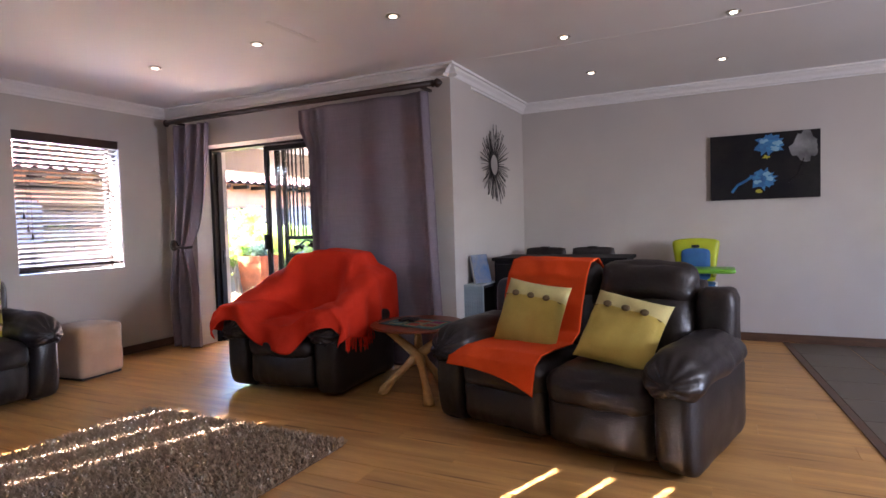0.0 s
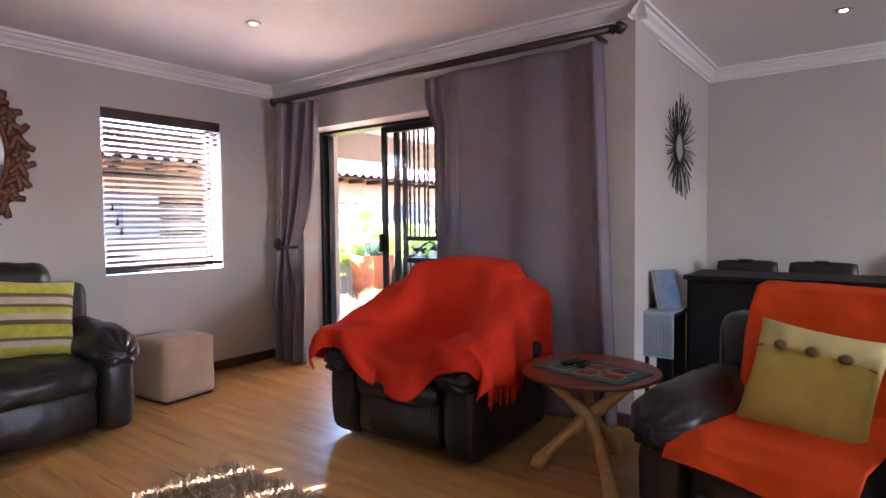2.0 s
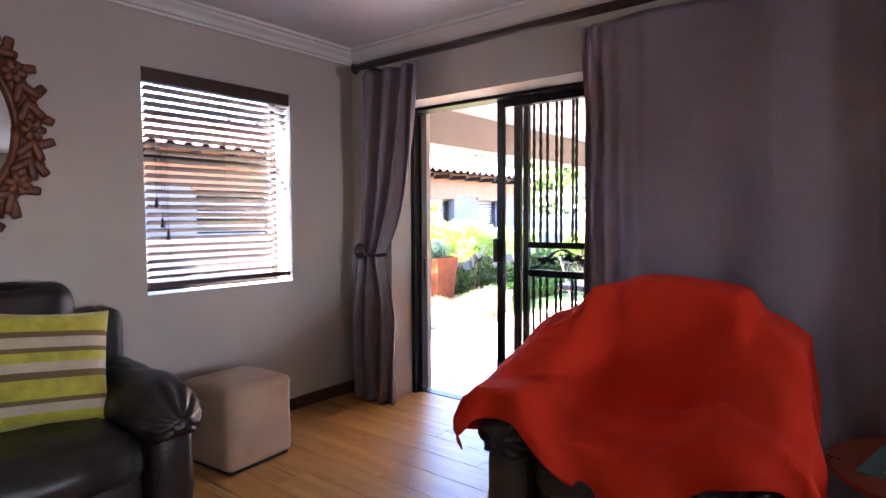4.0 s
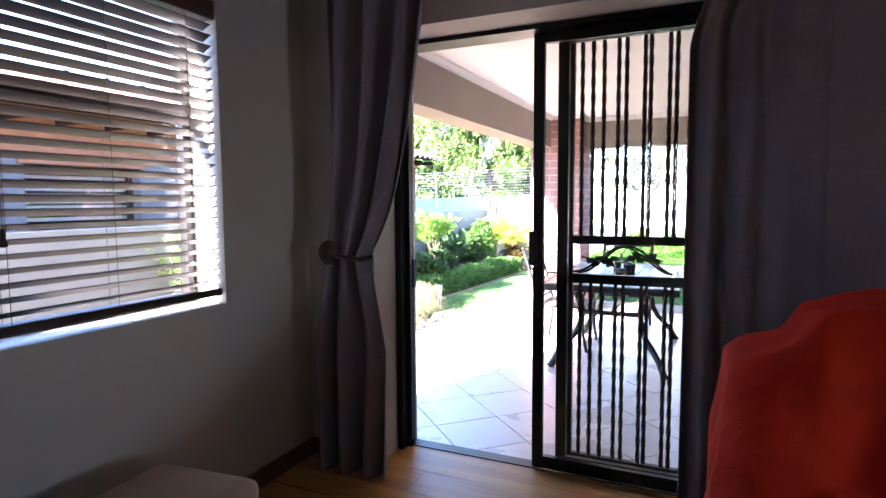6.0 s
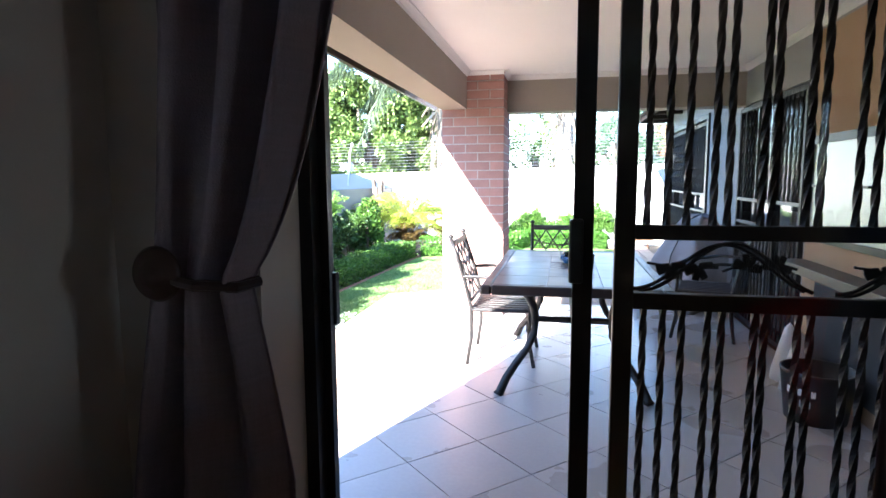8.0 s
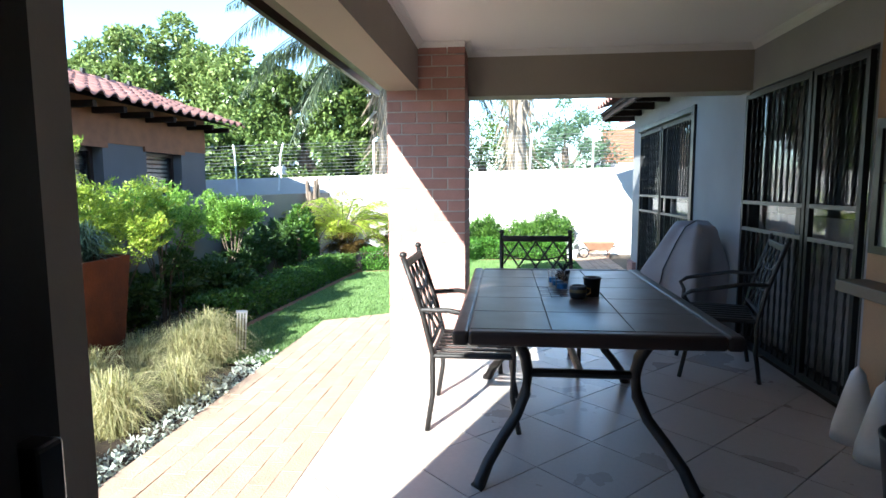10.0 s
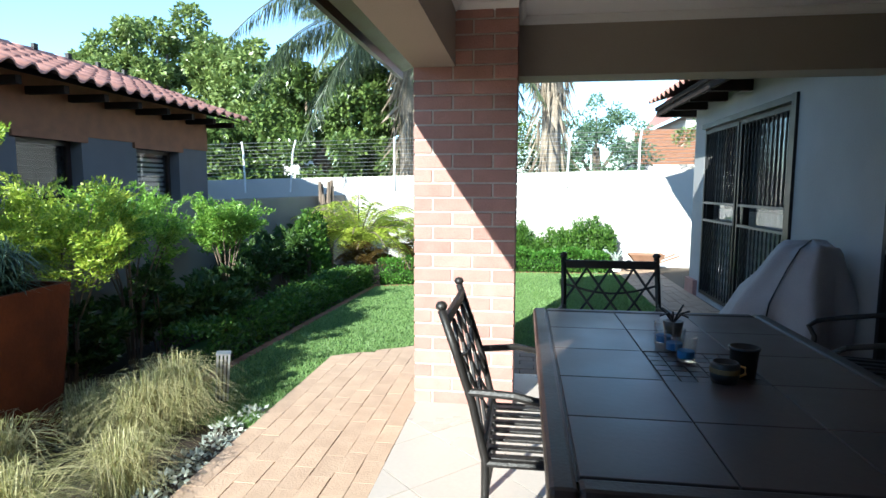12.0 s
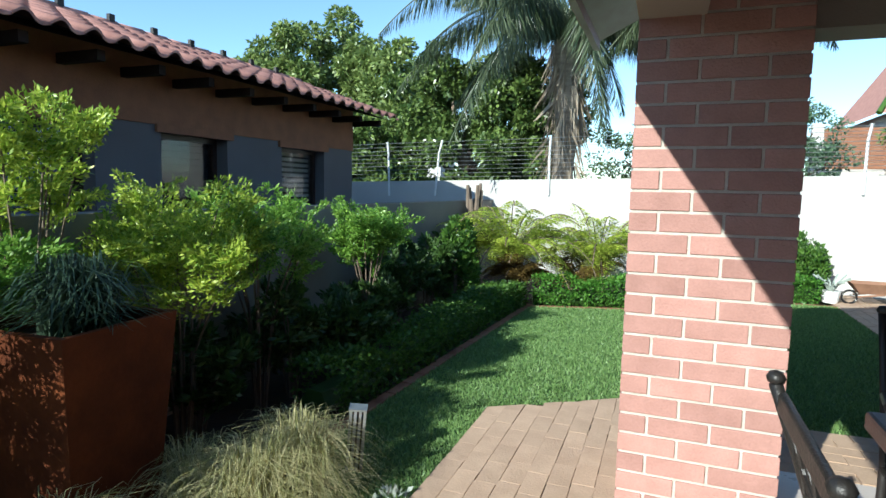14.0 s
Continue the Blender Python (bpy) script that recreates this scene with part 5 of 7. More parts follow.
for k in range(30):
    a = 2 * math.pi * k / 30
    bm = bmesh.new()
    c = Vector((0.032, 0.345 * math.cos(a), 0.430 * math.sin(a)))
    if k % 3 == 0:
        for j in range(6):
            b = j * math.pi / 3 + k
            soft(bm, (0, 0, 0), (0.012, 0.026, 0.018), 0.012, 4, m=Matrix.Translation(c + Vector((0.012, 0.028 * math.cos(b), 0.028 * math.sin(b)))) @ Matrix.Rotation(b, 4, "X"))
        soft(bm, c + Vector((0.024, 0, 0)), (0.012, 0.014, 0.014), 0.012, 4)
        part("carved_flower", bm, M["carved"], cm, smooth=True)
    else:
        for s in (-1, 1):
            soft(bm, (0, 0, 0), (0.014, 0.055, 0.020), 0.014, 5, m=Matrix.Translation(c + Vector((0.004, 0.022 * s * math.cos(a), 0.022 * s * math.sin(a)))) @ Matrix.Rotation(a + 1.57 + 0.6 * s, 4, "X"))
        part("carved_leaf", bm, M["carved"], cm, smooth=True)
for k in range(9):
    a = 2 * math.pi * (k + 0.5) / 9
    c = Vector((0.016, 0.385 * math.cos(a), 0.475 * math.sin(a)))
    part("scroll", tubes([[c + Vector((0.0, 0.03 * math.cos(b) * (1 - b / 9), 0.03 * math.sin(b) * (1 - b / 9))) for b in [i * 0.5 for i in range(14)]]], 0.009, 6), M["carved"], cm)

# ---- ceiling downlights ----
for x, y in ((-3.24, 2.94), (-2.15, 2.91), (-1.06, 2.93), (-0.24, 3.90), (0.83, 3.97), (-0.28, 5.01), (0.76, 5.15)):
    dl = thing("downlight", "small round recessed ceiling downlight, lit", "downlight", pose(x, y, CEIL), "living room downlights")
    bm = bmesh.new()
    lathe(bm, [(0.030, -0.001), (0.046, -0.001), (0.047, -0.006), (0.040, -0.010), (0.031, -0.008)], 24)
    part("bezel", bm, M["chrome"], dl, smooth=True)
    bm = bmesh.new()
    lathe(bm, [(0.0, -0.0115), (0.019, -0.0115), (0.023, -0.0105), (0.0, -0.0105)], 20)
    part("bulb", bm, M["lamp"], dl, "warm glowing bulb")

# ---- patio table and chairs ----
TBL = (-4.01, 6.15, -2.95, 7.88, 0.655)


def s_leg(bm, x, y, sx, sy, top):
    """A cast leg that curves out, in, and out to its foot."""
    prof = [(0.06, top), (0.0, top - 0.02), (-0.06, top - 0.06), (-0.11, top - 0.14), (-0.13, top - 0.22), (-0.115, top - 0.31), (-0.06, top - 0.40), (0.03, top - 0.48), (0.11, top - 0.56), (0.16, top - 0.64), (0.18, PZ)]
    pts = [(x + sx * d * 0.7, y + sy * d * 0.7, z) for d, z in prof]
    tube(bm, pts, 0.025, 10, [1.1, 1.1, 1.1, 1.05, 1.0, 1.0, 0.95, 0.95, 1.0, 1.1, 1.2])


table = thing("patio_table", "dark cast-metal patio table with a tiled top", "table")
x0, y0, x1, y1, tz = TBL
part("top_edge", boxes((x0, y0, tz - 0.055, x0 + 0.06, y1, tz + 0.002), (x1 - 0.06, y0, tz - 0.055, x1, y1, tz + 0.002), (x0 + 0.06, y0, tz - 0.055, x1 - 0.06, y0 + 0.06, tz + 0.002), (x0 + 0.06, y1 - 0.06, tz - 0.055, x1 - 0.06, y1, tz + 0.002), bevel=0.012), M["tableedge"], table)
part("top_bed", boxes((x0 + 0.05, y0 + 0.05, tz - 0.05, x1 - 0.05, y1 - 0.05, tz - 0.006)), M["tableedge"], table)
nx, ny = 3, 5
for i in range(nx):
    for j in range(ny):
        if (i, j) == (1, 2):
            continue
        a0, a1 = x0 + 0.064 + (x1 - x0 - 0.128) * i / nx, x0 + 0.064 + (x1 - x0 - 0.128) * (i + 1) / nx
        b0, b1 = y0 + 0.064 + (y1 - y0 - 0.128) * j / ny, y0 + 0.064 + (y1 - y0 - 0.128) * (j + 1) / ny
        part("table_tile", boxes((a0 + 0.0018, b0 + 0.0018, tz - 0.008, a1 - 0.0018, b1 - 0.0018, tz), bevel=0.002), M["slate"], table)
cx, cy = (x0 + x1) / 2, (y0 + y1) / 2
for i in range(6):
    for j in range(6):
        part("mosaic_tile", boxes((cx - 0.15 + i * 0.05, cy - 0.16 + j * 0.053, tz - 0.008, cx - 0.106 + i * 0.05, cy - 0.113 + j * 0.053, tz - 0.001)), M["tableedge" if (i + j) % 2 else "slate"], table)
for sx in (-1, 1):
    for sy in (-1, 1):
        bm = bmesh.new()
        s_leg(bm, cx + sx * 0.32, cy + sy * 0.58, sx, sy, tz - 0.05)
        part("leg", bm, M["castmetal"], table, smooth=True)
for sy in (-1, 1):
    part("cross_bar", tubes([[(cx - 0.23, cy + sy * 0.49, tz - 0.27), (cx + 0.23, cy + sy * 0.49, tz - 0.27)]], 0.02, 8), M["castmetal"], table)
part("stretcher", tubes([[(cx, cy - 0.49, tz - 0.27), (cx, cy + 0.49, tz - 0.27)]], 0.018, 8), M["castmetal"], table)


def patio_chair(m):
    """A cast-metal armchair with a lattice back; front faces local -y."""
    t = thing("patio_chair", "dark cast-metal patio armchair with a lattice back", "chair", m, "patio chairs")
    C = M["castmetal"]
    w = 0.235
    post = [(0.22, 0.0), (0.19, 0.20), (0.19, 0.42), (0.235, 0.62), (0.285, 0.78), (0.335, 0.93)]
    for s in (-1, 1):
        p = [(s * w, y, z) for y, z in post]
        bm = bmesh.new()
        tube(bm, p, 0.014, 8)
        part("back_post", bm, C, t, smooth=True)
        bm = bmesh.new()
        lathe(bm, [(0.004, -0.002), (0.017, 0.004), (0.02, 0.014), (0.014, 0.026), (0.003, 0.03)], 10, (s * w, 0.335, 0.93))
        part("finial", bm, C, t, smooth=True)
        part("front_leg", tubes([[(s * w, -0.25, 0.0), (s * (w + 0.01), -0.215, 0.20), (s * w, -0.22, 0.41)]], 0.014, 8), C, t)
        part("armrest", tubes([[(s * w, 0.245, 0.655), (s * (w + 0.03), 0.10, 0.66), (s * (w + 0.045), -0.08, 0.625), (s * (w + 0.035), -0.2, 0.60), (s * (w + 0.02), -0.24, 0.57), (s * w, -0.215, 0.52), (s * w, -0.22, 0.41)]], 0.014, 8), C, t)
        part("side_rail", tubes([[(s * w, 0.19, 0.41), (s * w, -0.22, 0.41)]], 0.013, 8), C, t)
    part("top_rail", boxes((-w, 0.312, 0.868, w, 0.330, 0.915), bevel=0.006), C, t)
    part("lower_rail", tubes([[(-w, 0.197, 0.47), (w, 0.197, 0.47)]], 0.011, 8), C, t)

    def on_back(x, z):
        return (x, 0.188 + (z - 0.42) * 0.275, z)

    for k in range(4):
        a = -w + 2 * w * k / 4
        for s in (1, -1):
            pts = []
            for i in range(9):
                f = i / 8
                x, z = s * (a + f * w * 1.25), 0.87 - f * 0.40
                if abs(x) <= w:
                    pts.append(on_back(x, z - 0.03 * math.sin(f * math.pi)))
            if len(pts) > 2:
                part("lattice_bar", tubes([pts], 0.007, 6), C, t)
    for z, sag in ((0.78, 0.05), (0.64, 0.05)):
        part("lattice_bar", tubes([[on_back(-w + 2 * w * i / 8, z - sag * math.sin(i / 8 * math.pi)) for i in range(9)]], 0.007, 6), C, t)
    part("front_rail", tubes([[(-w, -0.22, 0.41), (w, -0.22, 0.41)]], 0.013, 8), C, t)
    part("back_rail", tubes([[(-w, 0.19, 0.41), (w, 0.19, 0.41)]], 0.013, 8), C, t)
    for k in range(7):
        x = -w + 0.032 + k * (2 * w - 0.064) / 6
        part("seat_slat", boxes((x - 0.016, -0.215, 0.41, x + 0.016, 0.185, 0.422), bevel=0.003), C, t)
    return t


first = patio_chair(pose(-3.985, 7.12, PZ, 0, 0, 90) @ Matrix.Diagonal((1.08, 1, 0.965, 1)))
copy_thing(first, pose(-3.58, 8.06, PZ, 0, 0, 0))
copy_thing(first, pose(-2.36, 8.05, PZ, 0, 0, -104))

# things on the table
pot = thing("black_cup", "plain black cup on the patio table", "cup", pose(-3.38, 6.93, tz))
bm = bmesh.new()
lathe(bm, [(0.0, 0.0), (0.036, 0.0), (0.042, 0.085), (0.046, 0.088), (0.046, 0.095), (0.040, 0.095), (0.036, 0.02), (0.0, 0.018)], 20)
part("cup_body", bm, M["pottery"], pot, smooth=True)
mug = thing("dark_mug", "dark patterned mug on the patio table", "mug", pose(-3.455, 6.87, tz))
bm = bmesh.new()
lathe(bm, [(0.0, 0.0), (0.036, 0.0), (0.042, 0.02), (0.042, 0.055), (0.038, 0.062), (0.034, 0.062), (0.034, 0.015), (0.0, 0.014)], 20)
part("mug_body", bm, M["pottery"], mug, smooth=True)
part("mug_handle", tubes([[(0.04, 0, 0.05), (0.058, 0, 0.045), (0.06, 0, 0.025), (0.04, 0, 0.015)]], 0.004, 6), M["paleleg"], mug)
part("mug_band", lathe(bmesh.new(), [(0.0425, 0.03), (0.0428, 0.03), (0.0428, 0.045), (0.0425, 0.045)], 20), M["brown"], mug)
for k, (dx, dy) in enumerate(((-0.06, 0.22), (-0.04, 0.14), (-0.02, 0.06))):
    gl = thing("glass_jar", "small clear glass candle jar on the patio table", "jar", pose(-3.50 + dx * 0.6, 7.00 + dy * 1.3, tz))
    bm = bmesh.new()
    lathe(bm, [(0.0, 0.0), (0.033, 0.0), (0.037, 0.085), (0.034, 0.085), (0.030, 0.008), (0.0, 0.008)], 18)
    part("jar_body", bm, M["glass"], gl, smooth=True)
    bm = bmesh.new()
    lathe(bm, [(0.0, 0.01), (0.028, 0.01), (0.028, 0.035), (0.0, 0.035)], 14)
    part("candle", bm, M["bluep"], gl)
plant = thing("table_plant", "small dry plant in a dark pot on the patio table", "plant", pose(-3.47, 7.42, tz))
bm = bmesh.new()
lathe(bm, [(0.0, 0.0), (0.03, 0.0), (0.04, 0.06), (0.034, 0.06), (0.0, 0.05)], 14)
part("pot", bm, M["pottery"], plant, smooth=True)
part("stems", tubes([[(0, 0, 0.05), (0.03 * math.cos(a), 0.03 * math.sin(a), 0.09), (0.06 * math.cos(a), 0.06 * math.sin(a), 0.10 + 0.02 * math.sin(a * 3))] for a in [i * 0.7 for i in range(9)]], 0.004, 5), M["castmetal"], plant)

# covered barbecue by the wall
cov = thing("covered_grill", "kettle grill under a crumpled grey canvas cover", "covered grill")


def cover_at(u, v):
    a = 2 * math.pi * u
    rz = [(0.0, 0.95), (0.36, 0.92), (0.74, 0.55), (0.92, 0.26), (1.0, 0.0)]
    s = v * 4
    i = min(int(s), 3)
    f = s - i
    r = rz[i][0] + (rz[i + 1][0] - rz[i][0]) * f
    z = rz[i][1] + (rz[i + 1][1] - rz[i][1]) * f
    fold = 1 + 0.24 * v * (1 - 2 * abs(math.sin(a * 2.5 + 0.6 + 0.9 * z))) + 0.06 * v * (1 - 2 * abs(math.sin(a * 5 + 2 + z))) + 0.06 * noise.noise(Vector((math.cos(a) * 2, math.sin(a) * 2, z * 3))) + 0.22 * v * (0.45 - abs(noise.noise(Vector((math.cos(a) * 1.6 + z * 1.1, math.sin(a) * 1.6, z * 1.4 + 5)))))
    lean = 0.16 * (z / 0.95)
    return (-2.36 + lean + 0.44 * r * fold * math.cos(a), 9.35 - 0.25 * z + 0.52 * r * fold * math.sin(a), PZ + z + 0.10 * v * (1 - v) * (1 - 2 * abs(math.sin(a * 1.5 + 1.0 - 2 * z))) + 0.02 * noise.noise(Vector((math.cos(a) * 3, math.sin(a) * 3, z * 5 + 3))))


rows, cols = 26, 64
v = [cover_at(i / cols, j / rows) for j in range(rows + 1) for i in range(cols)]
q = [(j * cols + i, (j + 1) * cols + i, (j + 1) * cols + (i + 1) % cols, j * cols + (i + 1) % cols) for j in range(rows) for i in range(cols)]
part("canvas_cover", pymesh("canvas_cover", v, q, M["canvas"], True), None, cov)
part("cover_seam", tubes([[Vector(cover_at(0.62 + 0.01 * math.sin(k), k / 12)) + Vector((-0.004, -0.004, 0.004)) for k in range(13)]], 0.005, 5), M["blackp"], cov)

# white conical pots beside the doors
for x, y in ((-2.10, 6.95), (-2.12, 6.72)):
    wp = thing("white_planter", "tapered white ceramic floor lantern", "ornament", pose(x, y, PZ), "white ornaments")
    bm = bmesh.new()
    lathe(bm, [(0.0, 0.0), (0.10, 0.0), (0.095, 0.06), (0.06, 0.22), (0.03, 0.34), (0.0, 0.38)], 20)
    part("cone_body", bm, M["white"], wp, smooth=True)

# ---- built-in barbecue on the patio wall ----
bb = thing("built_in_braai", "built-in steel barbecue with a dark frame in the patio wall", "barbecue")
part("door_frame", boxes((-2.0, 5.62, 0.86, -1.962, 5.67, 1.52), (-2.0, 7.07, 0.86, -1.962, 7.12, 1.52), (-2.0, 5.67, 1.47, -1.962, 7.07, 1.52), (-2.0, 5.67, 0.86, -1.962, 7.07, 0.90)), M["bronze"], bb)
part("steel_door", boxes((-1.985, 5.67, 0.90, -1.965, 7.07, 1.47)), M["steelpanel"], bb)
for y in (6.3, 6.9):
    part("handle", boxes((-2.01, y, 1.2, -1.985, y + 0.12, 1.215), bevel=0.003), M["blackp"], bb)
part("hearth", boxes((-2.12, 5.55, 0.66, -1.962, 7.16, 0.72), bevel=0.006), M["tile_in"], bb)
# flat near-black sheet: the wood store's recess shade put in as colour
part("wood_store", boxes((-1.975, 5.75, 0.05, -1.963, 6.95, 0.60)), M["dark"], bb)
tub = thing("black_bucket", "black bucket with white lettering beside the barbecue", "bucket", pose(-2.18, 6.30, PZ))
bm = bmesh.new()
lathe(bm, [(0.0, 0.0), (0.15, 0.0), (0.18, 0.26), (0.185, 0.28), (0.17, 0.28), (0.145, 0.02), (0.0, 0.02)], 28)
part("bucket_body", bm, M["pottery"], tub, smooth=True)
for row in range(2):
    for k in range(5 - row):
        a = radians(200 + k * 11 + row * 4)
        bm = bmesh.new()
        box(bm, -0.010, -0.001, -0.018, 0.010, 0.001, 0.018)
        o = part("lettering_bar", bm, M["white"], tub)
        o.matrix_local = Matrix.Translation((0.171 * math.cos(a), 0.171 * math.sin(a), 0.18 - row * 0.06)) @ Matrix.Rotation(a + math.pi / 2, 4, "Z")

# ---- sliding doors and gates in the patio wall ----


def wall_gate(name, ya, yb, ztop, x, panes):
    """A dark sliding door with an iron gate in front, in a wall that runs along y."""
    d = tagged(new(name), "dark sliding door behind a black security gate", "door", kind="structure")
    t = 0.045
    part("door_frame", boxes((x + 0.02, ya, -0.02, x + 0.10, ya + t, ztop), (x + 0.02, yb - t, -0.02, x + 0.10, yb, ztop), (x + 0.02, ya + t, ztop - t, x + 0.10, yb - t, ztop), (x + 0.02, ya + t, -0.04, x + 0.10, yb - t, 0.01), (x + 0.03, (ya + yb) / 2 - 0.03, 0.01, x + 0.09, (ya + yb) / 2 + 0.03, ztop - t)), M["bronze"], d)
    part("door_pane", boxes((x + 0.06, ya + t, 0.01, x + 0.064, yb - t, ztop - t)), M["glass"], d)
    # hanging pale drapes, and a near-black box painting the unlit room's shade
    v, f, n = [], [], 60
    for k in range(n + 1):
        yy = ya + (yb - ya) * k / n
        xx = x + 0.17 + 0.025 * math.sin(k * 1.9)
        v += [(xx, yy, 0.0), (xx, yy, ztop * 0.52)]
    f = [(2 * k, 2 * k + 2, 2 * k + 3, 2 * k + 1) for k in range(n)]
    part("inner_drape", pymesh("inner_drape", v, f, M["drape"], True), None, d)
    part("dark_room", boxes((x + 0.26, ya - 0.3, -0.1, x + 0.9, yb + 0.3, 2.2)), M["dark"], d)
    for y0, y1 in panes:
        part("gate_frame", boxes((x - 0.03, y0, 0.0, x + 0.0, y0 + 0.035, ztop - 0.03), (x - 0.03, y1 - 0.035, 0.0, x + 0.0, y1, ztop - 0.03), (x - 0.03, y0 + 0.035, ztop - 0.065, x, y1 - 0.035, ztop - 0.03), (x - 0.03, y0 + 0.035, 0.0, x, y1 - 0.035, 0.035)), M["iron"], d)
        for z in (0.86, 1.06):
            part("gate_rail", boxes((x - 0.03, y0 + 0.035, z, x, y1 - 0.035, z + 0.025)), M["gaterail"], d, "grey steel gate rail")
        k = max(5, int((y1 - y0) / 0.085))
        for i in range(1, k):
            y = y0 + 0.02 + (y1 - y0 - 0.04) * i / k
            for z0, z1 in ((0.035, 0.86), (1.085, ztop - 0.065)):
                bm = bmesh.new()
                twisted_bar(bm, x - 0.015, y, z0, z1, 0.007, 9)
                part("twisted_bar", bm, M["iron"], d)
    return d


wall_gate("door_2", 7.22, 8.78, 1.91, -1.95, [(7.24, 7.78), (7.80, 8.76)])
wall_gate("door_3", 10.08, 12.35, 1.93, -1.93, [(10.10, 11.2), (11.25, 12.3)])
structure("door_surround", boxes((-1.975, 10.0, 0.0, -1.95, 10.08, 1.99), (-1.975, 10.08, 1.93, -1.95, 12.4, 1.985)), M["bronze"], "dark steel surround of the garden door")
structure("plinth_bricks", boxes((-2.0, 12.40, -0.15, -1.95, 12.75, 0.12)), M["brick"], "red brick plinth at the wall end")

# right-hand house roof over the garden door
rr = tagged(new("house_roof_east"), "red tiled roof eave of the house", "roof", kind="structure")
part("roof_deck", pymesh("roof_deck", [(-2.36, 9.0, 2.30), (-2.36, 13.2, 2.30), (0.5, 13.2, 3.35), (0.5, 9.0, 3.35), (-2.36, 9.0, 2.25), (-2.36, 13.2, 2.25), (0.5, 13.2, 3.30), (0.5, 9.0, 3.30)], [(0, 3, 2, 1), (4, 5, 6, 7), (0, 1, 5, 4), (1, 2, 6, 5), (2, 3, 7, 6)], M["rafter"]), None, rr)
part("soffit", boxes((-2.34, 9.0, 2.18, -2.30, 13.2, 2.30)), M["rafter"], rr)
for k in range(6):
    part("rafter", boxes((-2.33, 9.6 + k * 0.68, 2.16, -1.72, 9.68 + k * 0.68, 2.26)), M["rafter"], rr)
tiled_slope(rr, (-2.42, 13.25, 2.33), (0, -1, 0), (2.86, 0, 1.05), 19, 5)

# ---- the neighbour's house ----
hs = thing("neighbour_house", "grey plastered bungalow with a red tiled roof", "house")
part("wall", boxes(*wall_boxes("y", -4.0, 12.81, -8.78, -8.53, -0.2, 2.32, [(8.0, 9.07, 0.75, 1.70), (9.68, 10.46, 0.75, 1.70), (11.30, 12.14, 0.75, 1.68), (2.4, 3.4, 0.75, 1.7), (5.0, 6.2, 0.75, 1.7)])), M["wall_grey"], hs)
part("end_wall", boxes((-14.0, 12.56, -0.2, -8.781, 12.81, 2.32)), M["wall_grey"], hs)
part("brick_band", boxes(*[(-8.535, a, 1.74, -8.515, b, 2.28) for a, b in ((-4.0, 12.815),)]), M["claybrick"], hs, "orange clay brick band under the eaves")
for a, b in ((8.0, 9.07), (9.68, 10.46), (11.30, 12.14), (2.4, 3.4), (5.0, 6.2)):
    w = part("window", boxes((-8.70, a, 0.75, -8.66, a + 0.05, 1.69), (-8.70, b - 0.05, 0.75, -8.66, b, 1.69), (-8.70, a + 0.05, 1.64, -8.66, b - 0.05, 1.69), (-8.70, a + 0.05, 0.75, -8.66, b - 0.05, 0.80)), M["darkwood"], hs)
    part("pane", boxes((-8.685, a + 0.05, 0.80, -8.68, b - 0.05, 1.64)), M["glass"], w)
    for k in range(14):
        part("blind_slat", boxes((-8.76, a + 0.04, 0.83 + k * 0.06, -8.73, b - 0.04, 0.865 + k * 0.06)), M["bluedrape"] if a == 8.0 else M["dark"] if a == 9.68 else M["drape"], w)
    part("lintel", boxes((-8.535, a - 0.06, 1.68, -8.50, b + 0.06, 1.745)), M["claybrick"], hs)
    # near-black box in place of the shade inside the room
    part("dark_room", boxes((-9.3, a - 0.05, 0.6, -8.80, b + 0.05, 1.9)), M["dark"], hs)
up = Vector((-1.6, 0, 0.55))
part("roof_deck", pymesh("roof_deck", [(-8.05, -4.2, 2.14), (-8.05, 13.05, 2.14), (-9.65, 13.05, 2.69), (-9.65, -4.2, 2.69), (-11.3, 13.05, 2.2), (-11.3, -4.2, 2.2)], [(0, 1, 2, 3), (3, 2, 4, 5)], M["rafter"]), None, hs)
for k in range(20):
    part("rafter_end", boxes((-8.52, 3.3 + k * 0.5, 2.06, -8.12, 3.36 + k * 0.5, 2.13)), M["rafter"], hs)
tiled_slope(hs, (-7.98, 2.0, 2.155), (0, 1, 0), (-1.6, 0, 0.55), 52, 5)
for k in range(40):
    bm = bmesh.new()
    tube(bm, [(-9.64, 1.2 + k * 0.30, 2.715), (-9.64, 1.5 + k * 0.30, 2.725)], 0.085, 10)
    part("ridge_tile", bm, M["rooftile"], hs, smooth=True)
for k in range(14):
    part("ridge_clip", boxes((-9.62, 6.1 + k * 0.5, 2.78, -9.58, 6.16 + k * 0.5, 2.85)), M["castmetal"], hs)

# small orange and blue items seen past the blind
yard = thing("blue_bin", "blue plastic bin by the neighbour's wall", "bin", pose(-7.8, 4.0, -0.16))
bm = bmesh.new()
soft(bm, (0, 0, 0.6), (0.25, 0.28, 0.6), 0.05, 8)
part("bin_body", bm, M["bluep"], yard, smooth=True)

